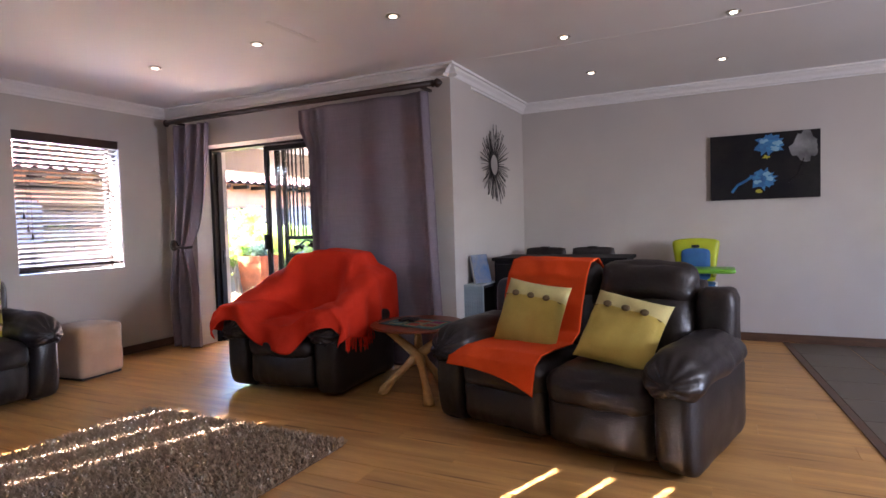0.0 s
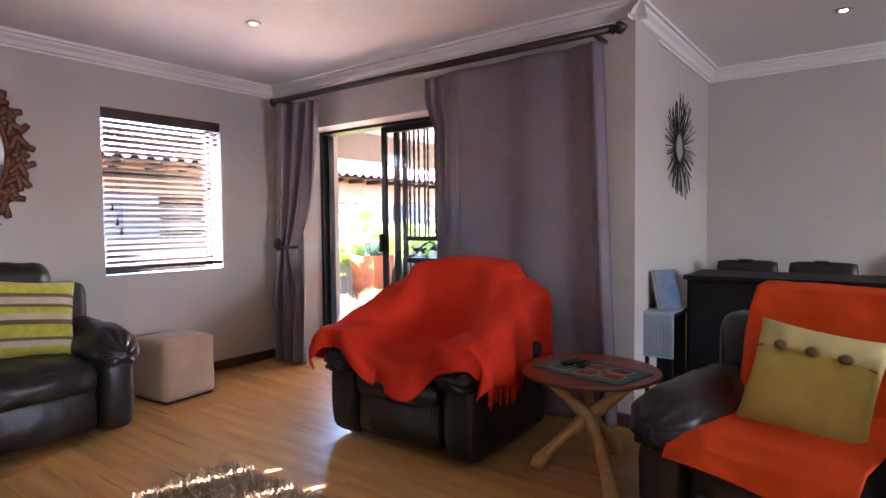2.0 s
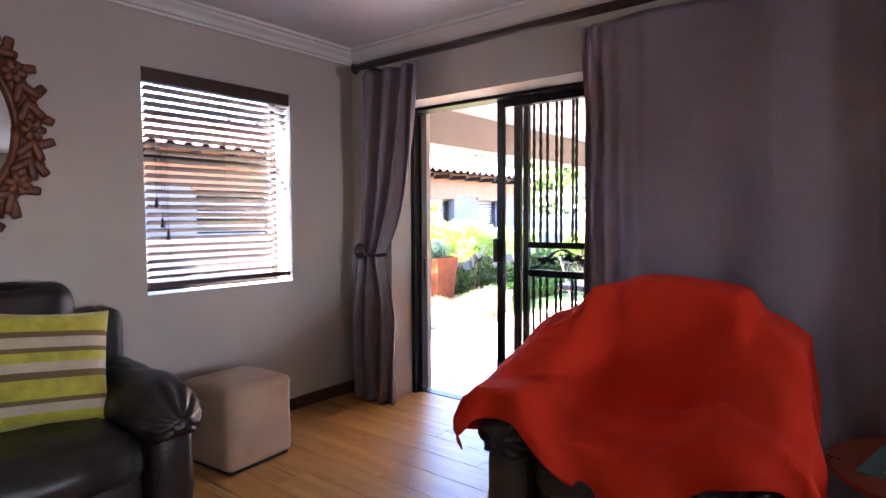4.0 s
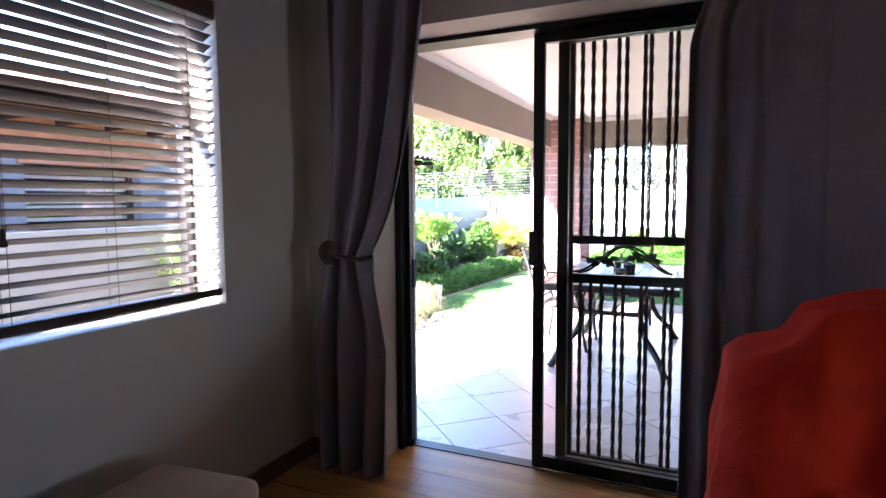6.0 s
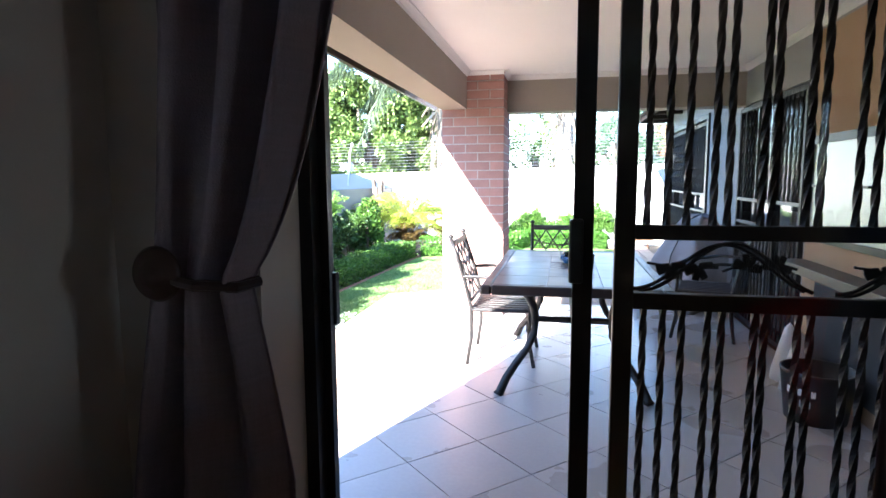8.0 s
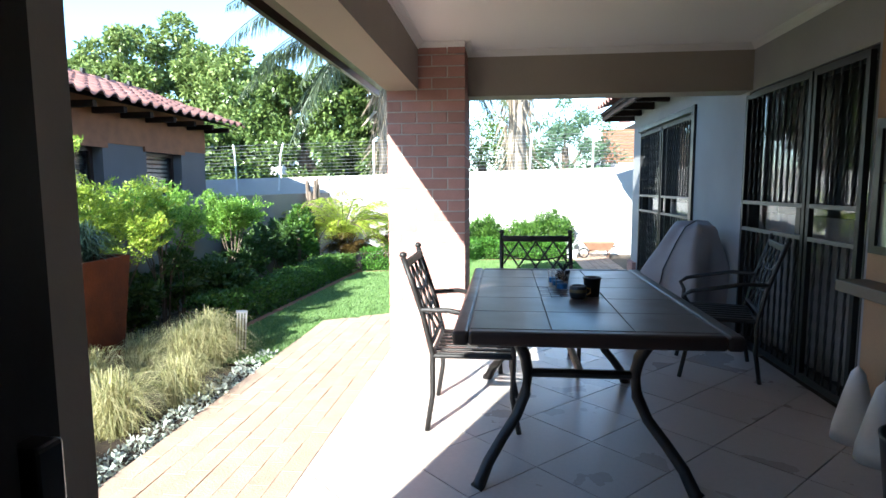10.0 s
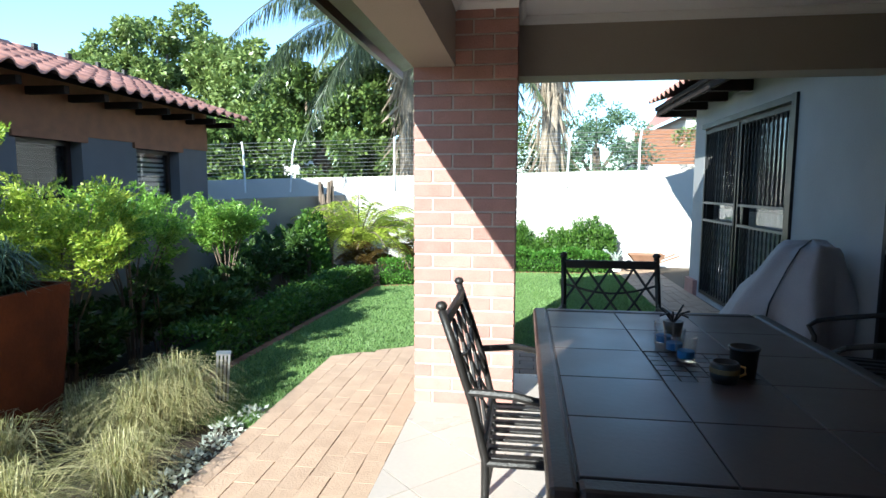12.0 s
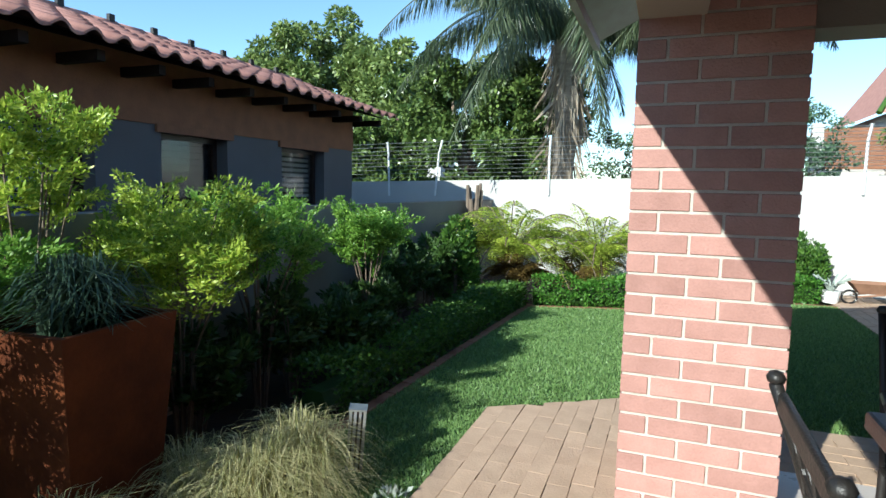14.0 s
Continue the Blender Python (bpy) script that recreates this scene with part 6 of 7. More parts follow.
# ---- electric fence on the boundary wall ----
ef = thing("electric_fence", "galvanised electric fence wires on white posts along the wall", "fence")
for x, lean_x in ((-10.4, 0.02), (-9.05, -0.02), (-8.2, 0.06), (-6.3, 0.0), (-4.9, 0.0), (-3.35, 0.02), (-2.2, 0.0), (-0.9, 0)):
    zb = 1.56 + (x + 1.0) * (1.56 - 1.22) / 15.0
    part("post", tubes([[(x, 14.98, zb - 0.25), (x + lean_x, 14.98, zb + 0.45), (x + lean_x * 2 + 0.02, 14.93, zb + 0.66)]], 0.018, 6), M["white"], ef)
for k in range(10):
    pts = [(-15 + i * 1.6, 14.95, 1.56 + (-15 + i * 1.6 + 1) * 0.0227 + 0.06 + k * 0.064 - 0.006 * (i % 2)) for i in range(11)]
    part("wire", tubes([pts], 0.0035, 4), M["steel"], ef)

# ---- planting ----


def quads(P, D, S, L, W):
    """Leaf quads: P base, D along, S across, with lengths L and widths W (numpy)."""
    a = P - S * W[:, None] * 0.15
    b = P + D * L[:, None] * 0.5 + S * W[:, None] * 0.5
    c = P + D * L[:, None]
    d = P + D * L[:, None] * 0.5 - S * W[:, None] * 0.5
    V = np.stack([a, b, c, d], 1).reshape(-1, 3)
    return V, np.arange(len(V)).reshape(-1, 4)


def unit(v):
    return v / np.maximum(np.linalg.norm(v, axis=1, keepdims=True), 1e-6)


def leaf_cloud(rng, centres, radii, n, size, droop=0.0, shell=0.55):
    """n leaves strewn in the outer part of each blob."""
    P, D = [], []
    tot = np.prod(radii, axis=1) ** (2 / 3)
    for c, r, w in zip(centres, radii, tot / tot.sum()):
        k = max(4, int(n * w))
        d = unit(rng.normal(size=(k, 3)))
        s = shell + (1 - shell) * rng.random((k, 1)) ** 0.6
        P.append(c + d * r * s)
        D.append(unit(d + rng.normal(size=(k, 3)) * 0.8 - np.array([0, 0, droop])))
    P, D = np.concatenate(P), np.concatenate(D)
    S = unit(np.cross(D, rng.normal(size=D.shape)))
    L = size * rng.uniform(0.6, 1.3, len(P))
    return quads(P, D, S, L, L * 0.5)


def cloud_part(parent, V, F, material, name="crown", stuff=False):
    me = bpy.data.meshes.new(name)
    me.vertices.add(len(V))
    me.vertices.foreach_set("co", np.asarray(V, dtype=np.float32).ravel())
    k = F.shape[1]
    me.loops.add(F.size)
    me.loops.foreach_set("vertex_index", F.ravel().astype(np.int32))
    me.polygons.add(len(F))
    me.polygons.foreach_set("loop_start", np.arange(0, F.size, k, dtype=np.int32))
    me.polygons.foreach_set("loop_total", np.full(len(F), k, dtype=np.int32))
    me.update(calc_edges=True)
    me.materials.append(material)
    o = new(name, me)
    if parent:
        o.parent = parent
    return o


def feather_shrub(name, label, x, y, base, top, spread, material, seed, stems=7, fronds=90, size=0.034, low=0.4):
    """A shrub of upright stems that carry divided leaves: a rib with side ribs, each set with leaflets in one plane."""
    rng = np.random.default_rng(seed)
    t = thing(name, label, "shrub", pose(x, y, base))
    paths, P, D = [], [], []
    H = top - base
    for s in range(stems):
        a = 2 * math.pi * s / stems + rng.uniform(-0.4, 0.4)
        r = spread * rng.uniform(0.25, 0.85)
        h = H * rng.uniform(0.74, 0.95) * (1 - 0.18 * r / spread)
        tip = np.array([math.cos(a) * r, math.sin(a) * r, h])
        mid = np.array([math.cos(a) * r * 0.3, math.sin(a) * r * 0.3, h * 0.55])
        root = np.array([math.cos(a) * 0.03, math.sin(a) * 0.03, 0])
        paths.append([tuple(root), tuple(mid), tuple(tip)])
        for k in range(max(3, fronds // stems)):
            f = low + (1 - low) * rng.random() ** 0.75
            q = root * (1 - f) ** 2 + mid * 2 * f * (1 - f) + tip * f * f
            b = a + rng.normal() * 1.3
            d = unit(np.array([[math.cos(b), math.sin(b), rng.uniform(0.6, 2.4)]]))[0]
            side = unit(np.cross(d, np.array([[0, 0, 1.0]]) + rng.normal(size=(1, 3)) * 0.25))[0]
            ln = spread * rng.uniform(0.45, 0.85)
            across = np.cross(d, side)
            g = np.linspace(0.18, 1.0, 7)[:, None, None, None]
            sg = np.array([-1.0, 1.0])[None, :, None, None]
            w = np.linspace(0.25, 1.0, 5)[None, None, :, None]
            e = side * sg + d * 0.75
            e = e / np.linalg.norm(e, axis=-1, keepdims=True)
            p1 = q + d * ln * g - np.array([0, 0, 0.25]) * ln * g * g + e * ln * 0.42 * (1.08 - g * 0.85) * w
            p1 = np.broadcast_to(p1, (7, 2, 5, 3)).reshape(-1, 3)
            for sh in (-1, 1):
                lf = np.broadcast_to(e * 0.8 + np.cross(e, across) * sh * 0.7, (7, 2, 5, 3)).reshape(-1, 3)
                P.append(p1)
                D.append(unit(lf + rng.normal(size=lf.shape) * 0.22))
    P, D = np.concatenate(P), np.concatenate(D)
    P = P + rng.normal(size=P.shape) * 0.010
    S = unit(np.cross(D, rng.normal(size=D.shape)))
    L = size * rng.uniform(0.65, 1.3, len(P))
    V, F = quads(P, D, S, L, L * 0.36)
    cloud_part(t, V, F, material, "foliage")
    for p in paths:
        bm = bmesh.new()
        tube(bm, p, 0.007, 5, [1.2, 1.0, 0.5])
        part("stem", bm, M["bark"], t)
    return t


NAND = "feathery yellow-green nandina shrub in the bed"
for k, (x, y, top, spread, n, low, tone) in enumerate((
        (-6.92, 7.50, 1.80, 0.30, 80, 0.72, "leaf_shrub"), (-7.0, 7.35, 1.24, 0.36, 90, 0.6, "leaf_shrub2"), (-6.80, 8.15, 1.32, 0.44, 130, 0.68, "leaf_shrub"),
        # the one at y 6.5 is added off view to shade the planter
        (-6.80, 8.75, 1.32, 0.36, 120, 0.70, "leaf_shrub2"), (-6.75, 10.0, 1.20, 0.38, 120, 0.72, "leaf_shrub2"), (-6.85, 6.5, 1.40, 0.50, 120, 0.30, "leaf_shrub"), (-7.0, 5.6, 1.2, 0.45, 90, 0.3, "leaf_shrub"))):
    feather_shrub("nandina_shrub", NAND, x, y, -0.1, top, spread, M[tone], 10 + k, 9, n, 0.029, low)
for k, (x, y, top, spread) in enumerate(((-6.75, 9.0, 0.62, 0.36), (-6.7, 9.9, 0.50, 0.34), (-6.9, 10.8, 0.72, 0.40), (-6.85, 11.5, 0.74, 0.40), (-6.85, 8.3, 0.5, 0.36), (-6.9, 12.3, 0.70, 0.36), (-6.6, 9.4, 0.42, 0.30))):
    feather_shrub("dark_shrub", "dark green leafy shrub in the shaded bed", x, y, -0.1, top, spread, M["leaf_dark"], 30 + k, 7, 45, 0.055, 0.2)


def hedge(name, label, pts, w, h, material, seed, dens=9000, size=0.04):
    """A clipped low hedge along a line of points."""
    rng = np.random.default_rng(seed)
    t = thing(name, label, "hedge")
    P, D = [], []
    for (ax, ay), (bx, by) in zip(pts, pts[1:]):
        L = math.hypot(bx - ax, by - ay)
        n = int(dens * L * (w + 2 * h) / 2)
        u, s = rng.random(n), rng.random(n)
        ex, ey = (bx - ax) / L, (by - ay) / L
        across = np.where(s < 0.4, -w / 2, np.where(s < 0.55, w / 2, rng.uniform(-w / 2, w / 2, n)))
        lump = 0.03 * np.sin(u * L * 7) + 0.02 * np.sin(u * L * 17 + 1)
        z = np.where(s < 0.55, rng.uniform(0.0, h, n), h + lump)
        z = np.minimum(z, h + lump)
        px = ax + ex * L * u - ey * across + rng.normal(size=n) * 0.018
        py = ay + ey * L * u + ex * across + rng.normal(size=n) * 0.018
        P.append(np.stack([px, py, z - 0.08 + rng.normal(size=n) * 0.018], 1))
        out = np.stack([-ey * np.sign(across), ex * np.sign(across), np.full(n, 0.7)], 1)
        D.append(unit(out + rng.normal(size=(n, 3)) * 0.7))
    P, D = np.concatenate(P), np.concatenate(D)
    S = unit(np.cross(D, rng.normal(size=D.shape)))
    Ls = size * rng.uniform(0.6, 1.3, len(P))
    V, F = quads(P, D, S, Ls, Ls * 0.6)
    cloud_part(t, V, F, material, "foliage")
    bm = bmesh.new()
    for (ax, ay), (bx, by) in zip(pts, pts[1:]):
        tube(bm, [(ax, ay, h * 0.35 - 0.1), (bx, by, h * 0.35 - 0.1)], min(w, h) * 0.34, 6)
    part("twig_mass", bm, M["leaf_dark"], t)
    return t


hedge("low_hedge", "low clipped green border hedge beside the lawn", [(-6.42, 8.75), (-6.38, 9.4), (-6.33, 10.4), (-6.28, 11.6), (-6.2, 12.45)], 0.32, 0.27, M["leaf_hedge"], 51, 8000, 0.032)
hedge("low_hedge", "low clipped bright green hedge at the lawn end", [(-6.0, 12.72), (-5.0, 12.95), (-4.6, 13.6), (-4.4, 14.15)], 0.36, 0.30, M["leaf_bright"], 52, 6000)
hedge("low_hedge", "low clipped bright green hedge at the lawn end", [(-4.45, 14.25), (-2.75, 14.3)], 0.36, 0.32, M["leaf_bright"], 53, 6000)
for k, (x, r, top) in enumerate(((-4.15, 0.40, 0.86), (-3.55, 0.40, 0.74), (-3.0, 0.42, 0.98))):
    rng = np.random.default_rng(60 + k)
    t = thing("conifer_bush", "bright green bushy conifer against the boundary wall", "bush", pose(x, 14.62, -0.1))
    ex = rng.uniform(-r, r, 26)
    ey = rng.uniform(-0.22, 0.22, 26)
    tops = top * (1.0 - 0.38 * (np.abs(ex) / r) ** 1.6) * rng.uniform(0.80, 1.0, 26)
    cs = np.stack([ex, ey, tops * 0.52], 1)
    rs = np.stack([np.full(26, 0.10), np.full(26, 0.10), tops * 0.48], 1)
    V, F = leaf_cloud(rng, cs, rs, 9000, 0.05, -1.6, 0.5)
    cloud_part(t, V, F, M["leaf_hedge"], "foliage")
    part("trunk", tubes([[(0, 0, 0), (0, 0, top * 0.6)]], 0.03, 6), M["bark"], t)
t = thing("conifer_bush", "green upright bush behind the ferns", "bush", pose(-6.72, 11.95, -0.1))
V, F = leaf_cloud(np.random.default_rng(66), np.array([[0, 0, 0.4], [0, 0.1, 0.75]]), np.array([[0.26, 0.26, 0.4], [0.18, 0.18, 0.3]]), 3200, 0.06, -0.6, 0.7)
cloud_part(t, V, F, M["leaf_hedge"], "foliage")
part("trunk", tubes([[(0, 0, 0), (0, 0, 0.6)]], 0.03, 6), M["bark"], t)


def frond(rng, P, D, W, origin, az, length, rise, droop, pairs, leaf, flat=0.25):
    """Leaflets along one arching frond, appended to the lists; gives the rib's points."""
    rib = []
    az_d = np.array([math.cos(az), math.sin(az), 0])
    side = np.array([-math.sin(az), math.cos(az), 0])
    for i in range(pairs):
        f = (i + 1) / pairs
        p = origin + az_d * length * f + np.array([0, 0, rise * f - droop * f * f])
        rib.append(tuple(p))
        ll = leaf * (math.sin(math.pi * min(0.97, f * 0.85 + 0.12)) + 0.12)
        for s in (-1, 1):
            P.append(p)
            D.append(side * s + az_d * 0.45 + np.array([0, 0, -flat - 0.1 * rng.random()]))
            W.append(ll)
    return rib


def fern(x, y, trunk, fronds, length, seed, material, label):
    rng = np.random.default_rng(seed)
    t = thing("tree_fern", label, "fern", pose(x, y, -0.1))
    P, D, W, ribs = [], [], [], []
    for k in range(fronds):
        az = 2 * math.pi * k / fronds + rng.uniform(-0.25, 0.25)
        ln = length * rng.uniform(0.75, 1.1)
        up = rng.uniform(1.0, 1.9)
        ribs.append([(0, 0, trunk)] + frond(rng, P, D, W, np.array([0, 0, trunk]), az, ln * 0.9, ln * up, ln * rng.uniform(0.9, 1.4), 36, 0.26))
    P, D, W = np.array(P), unit(np.array(D) + rng.normal(size=(len(D), 3)) * 0.10), np.array(W)
    S = unit(np.cross(D, np.array([0, 0, 1.0]) + rng.normal(size=D.shape) * 0.12))
    Q, E, Z = [], [], []
    for f in np.linspace(0.12, 0.95, 8):
        for sg in (-1, 1):
            Q.append(P + D * (W * f)[:, None] - np.array([0, 0, 0.25]) * (W * f * f)[:, None])
            E.append(unit(S * sg + D * 0.6 + rng.normal(size=D.shape) * 0.15))
            Z.append(W * 0.20 * (1.15 - f))
    Q, E, Z = np.concatenate(Q), np.concatenate(E), np.concatenate(Z)
    V, F = quads(Q, E, unit(np.cross(E, rng.normal(size=E.shape) * 0.3 + np.array([0, 0, 1.0]))), Z, Z * 0.5)
    cloud_part(t, V, F, material, "frond_crown")
    part("frond_rib", tubes(ribs, 0.006, 4), M["bark"], t)
    bm = bmesh.new()
    tube(bm, [(0, 0, 0), (0.02, 0, trunk * 0.5), (0, 0, trunk + 0.03)], 0.06, 8, [1.2, 1, 1.1])
    part("trunk", bm, M["bark"], t)


fern(-6.35, 12.9, 0.48, 32, 1.05, 71, M["leaf_fern"], "yellow-green tree fern with arching fronds")
fern(-5.35, 13.5, 0.42, 28, 0.95, 72, M["leaf_fern"], "yellow-green tree fern with arching fronds")
fern(-6.25, 12.95, 0.25, 10, 0.6, 73, M["leaf_brown"], "dry yellow-brown fern fronds under the tree fern")
fern(-5.5, 13.3, 0.22, 10, 0.6, 74, M["leaf_brown"], "dry yellow-brown fern fronds under the tree fern")


def grass_tuft(x, y, h, r, n, seed, material, label, name="grass_tuft", z=-0.1, width=0.0017, category="grass"):
    rng = np.random.default_rng(seed)
    a = rng.uniform(0, 2 * np.pi, n)
    out = r * rng.random(n) ** 0.7
    hh = h * rng.uniform(0.35, 1.15, n)
    bx, by = rng.normal(size=n) * 0.04, rng.normal(size=n) * 0.04
    w = width * rng.uniform(0.6, 1.2, n)
    pts = []
    bend = rng.normal(size=n) * 0.35
    for f in (0.0, 0.3, 0.55, 0.8, 1.0):
        rad = out * f ** 1.5
        zz = hh * math.sin(f * 2.25) * np.clip(1.05 - 0.35 * (out / r) * f, 0.2, 1.1)
        ca, sa = np.cos(a + bend * f), np.sin(a + bend * f)
        pts.append(np.stack([bx + ca * rad, by + sa * rad, zz], 1))
    S = np.stack([-sa, ca, np.zeros(n)], 1) * w[:, None]
    V = np.stack([p + S * k * sg for p, k in zip(pts, (1.0, 1.0, 0.8, 0.5, 0.1)) for sg in (-1, 1)], 1).reshape(-1, 3)
    base = np.arange(n)[:, None] * 10
    F = np.concatenate([base + np.array([[2 * k, 2 * k + 1, 2 * k + 3, 2 * k + 2]]) for k in range(4)])
    o = cloud_part(None, V, F, material, name)
    o.location = (x, y, z)
    return tagged(o, label, category)


GR = "pale straw-green clump of ornamental grass beside the paving"
for k, (x, y, h, r, n) in enumerate(((-5.93, 7.93, 0.36, 0.36, 1300), (-5.98, 7.68, 0.34, 0.42, 900), (-5.75, 7.22, 0.26, 0.32, 650), (-6.3, 7.15, 0.30, 0.38, 650), (-5.85, 6.75, 0.30, 0.38, 800), (-6.2, 6.35, 0.30, 0.40, 800), (-5.85, 6.0, 0.28, 0.36, 700), (-6.35, 7.75, 0.26, 0.32, 450), (-5.9, 5.4, 0.28, 0.36, 600), (-6.3, 5.6, 0.28, 0.36, 600), (-5.95, 4.7, 0.28, 0.36, 500), (-6.35, 4.6, 0.28, 0.36, 500))):
    grass_tuft(x, y, h * 1.12, r * 1.1, int(n * 1.15), 80 + k, M["leaf_grass"], GR)
rng = np.random.default_rng(91)
for k in range(16):
    y = 5.2 + k * 0.19
    t = thing("silver_groundcover", "small pale silver-leaved edging plant", "groundcover", pose(-5.60 + rng.uniform(-0.04, 0.04), y, -0.09))
    V, F = leaf_cloud(rng, np.array([[0, 0, 0.03]]), np.array([[0.08, 0.09, 0.05]]), 120, 0.035, 0, 0.4)
    cloud_part(t, V, F, M["leaf_silver"] if "leaf_silver" in M else M["leaf_dry"], "leaves")

# rusted planter with spiky grass
pl = thing("square_planter", "tall tapered rust-orange square planter", "planter", pose(-6.60, 7.45, -0.1, 0, 0, 4))
bm = bmesh.new()
tops = [(-0.25, -0.25), (0.25, -0.25), (0.25, 0.25), (-0.25, 0.25)]
rings = [[bm.verts.new((x * k, y * k, z)) for x, y in tops] for k, z in ((0.74, 0.0), (1.0, 0.85), (0.90, 0.85), (0.88, 0.79))]
for a, b in zip(rings, rings[1:]):
    for i in range(4):
        bm.faces.new((a[i], a[(i + 1) % 4], b[(i + 1) % 4], b[i]))
bm.faces.new(rings[0][::-1])
part("planter_body", bm, M["rust"], pl)
part("planter_soil", boxes((-0.22, -0.22, 0.74, 0.22, 0.22, 0.79)), M["soil"], pl)
grass_tuft(-6.56, 7.45, 0.29, 0.30, 800, 95, M["leaf_spiky"], "blue-green spiky grass growing in the planter", "spiky_plant", 0.68, 0.005, "plant")

# wooden garden light
gl = thing("garden_light", "small slatted wooden garden light beside the lawn", "garden light", pose(-5.86, 8.24, -0.06, 0, 4, 25) @ Matrix.Diagonal((0.72, 0.72, 0.85, 1)))
for k in range(4):
    part("slat", boxes((-0.05 + k * 0.03, -0.055, 0.02, -0.033 + k * 0.03, -0.04, 0.35)), M["steel"], gl, "weathered slat")
part("light_body", boxes((-0.05, -0.04, 0.0, 0.055, 0.05, 0.30)), M["darkwood"], gl)
part("light_cap", boxes((-0.055, -0.058, 0.35, 0.06, 0.055, 0.36)), M["steel"], gl)

# log stump by the wall, wheelbarrow and potted agave at the far end
log = thing("tree_stump", "old weathered stump standing before the wall", "stump", pose(-7.05, 13.6, -0.1))
bm = bmesh.new()
for k in range(7):
    a = k * 0.9
    tube(bm, [(0.05 * math.cos(a), 0.05 * math.sin(a), 0.0), (0.07 * math.cos(a), 0.07 * math.sin(a), 0.9), (0.10 * math.cos(a), 0.09 * math.sin(a), 1.35 + 0.12 * math.sin(k * 2.2))], 0.045, 6, [1, 1, 0.5])
part("stump_wood", bm, M["bark"], log)
wb = thing("toy_wheelbarrow", "small rusty metal wheelbarrow on the paving", "wheelbarrow", pose(-2.15, 14.35, PZ))
bm = bmesh.new()
r0 = [bm.verts.new(p) for p in ((-0.18, -0.10, 0.14), (0.16, -0.10, 0.14), (0.16, 0.10, 0.14), (-0.18, 0.10, 0.14))]
r1 = [bm.verts.new(p) for p in ((-0.28, -0.16, 0.27), (0.25, -0.16, 0.27), (0.25, 0.16, 0.27), (-0.28, 0.16, 0.27))]
bm.faces.new(r0[::-1])
for i in range(4):
    bm.faces.new((r0[i], r0[(i + 1) % 4], r1[(i + 1) % 4], r1[i]))
part("barrow_tray", bm, M["terracotta"], wb)
for s in (-0.1, 0.1):
    part("barrow_handle", tubes([[(-0.2, s, 0.10), (0.2, s, 0.16), (0.45, s * 1.3, 0.26)]], 0.012, 6), M["terracotta"], wb)
    part("barrow_leg", tubes([[(0.15, s, 0.15), (0.18, s, 0.0)]], 0.012, 6), M["terracotta"], wb)
bm = bmesh.new()
tube(bm, [(-0.26 + 0.08 * math.cos(a), 0, 0.08 + 0.08 * math.sin(a)) for a in [i * math.pi / 8 for i in range(17)]], 0.014, 6)
part("barrow_wheel", bm, M["blackp"], wb)
ag = thing("potted_agave", "small grey agave in a pale pot", "plant", pose(-2.62, 14.3, PZ))
bm = bmesh.new()
lathe(bm, [(0.0, 0.0), (0.08, 0.0), (0.11, 0.15), (0.09, 0.15), (0.0, 0.13)], 14)
part("pot", bm, M["white"], ag)
for a in [i * 0.52 for i in range(12)]:
    part("blade", tubes([[(0, 0, 0.13), (0.10 * math.cos(a), 0.10 * math.sin(a), 0.26), (0.2 * math.cos(a), 0.2 * math.sin(a), 0.3 + 0.05 * math.sin(a * 2.3))]], 0.012, 5), M["pebble"], ag)

# ---- trees beyond the wall ----


def broad_tree(name, label, x, y, height, clumps, leaves, size, material, seed, trunk_r=0.2, lowest=0.35):
    rng = np.random.default_rng(seed)
    t = thing(name, label, "tree", pose(x, y, -0.2))
    cs = np.array([c[:3] for c in clumps])
    rs = np.array([[c[3], c[3], c[3] * 0.85] for c in clumps])
    sub_c, sub_r = [], []
    for c, r in zip(cs, rs):
        for _ in range(16):
            d = unit(rng.normal(size=(1, 3)))[0]
            sub_c.append(c + d * r * rng.uniform(0.55, 1.0))
            sub_r.append(r * rng.uniform(0.20, 0.38))
    V, F = leaf_cloud(rng, np.array(sub_c), np.array(sub_r), leaves, size, 0.3, 0.35)
    cloud_part(t, V, F, material, "crown")
    bm = bmesh.new()
    top = height * 0.55
    tube(bm, [(0, 0, 0), (0.1, 0.05, top * 0.5), (0, 0, top)], trunk_r, 8, [1.2, 1, 0.7])
    part("trunk", bm, M["bark"], t)
    for c in cs:
        bm = bmesh.new()
        tube(bm, [(0, 0, top * 0.6), tuple(c * 0.55 + np.array([0, 0, top * 0.25])), tuple(c)], trunk_r * 0.4, 6, [1, 0.7, 0.3])
        part("limb", bm, M["bark"], t)
    return t


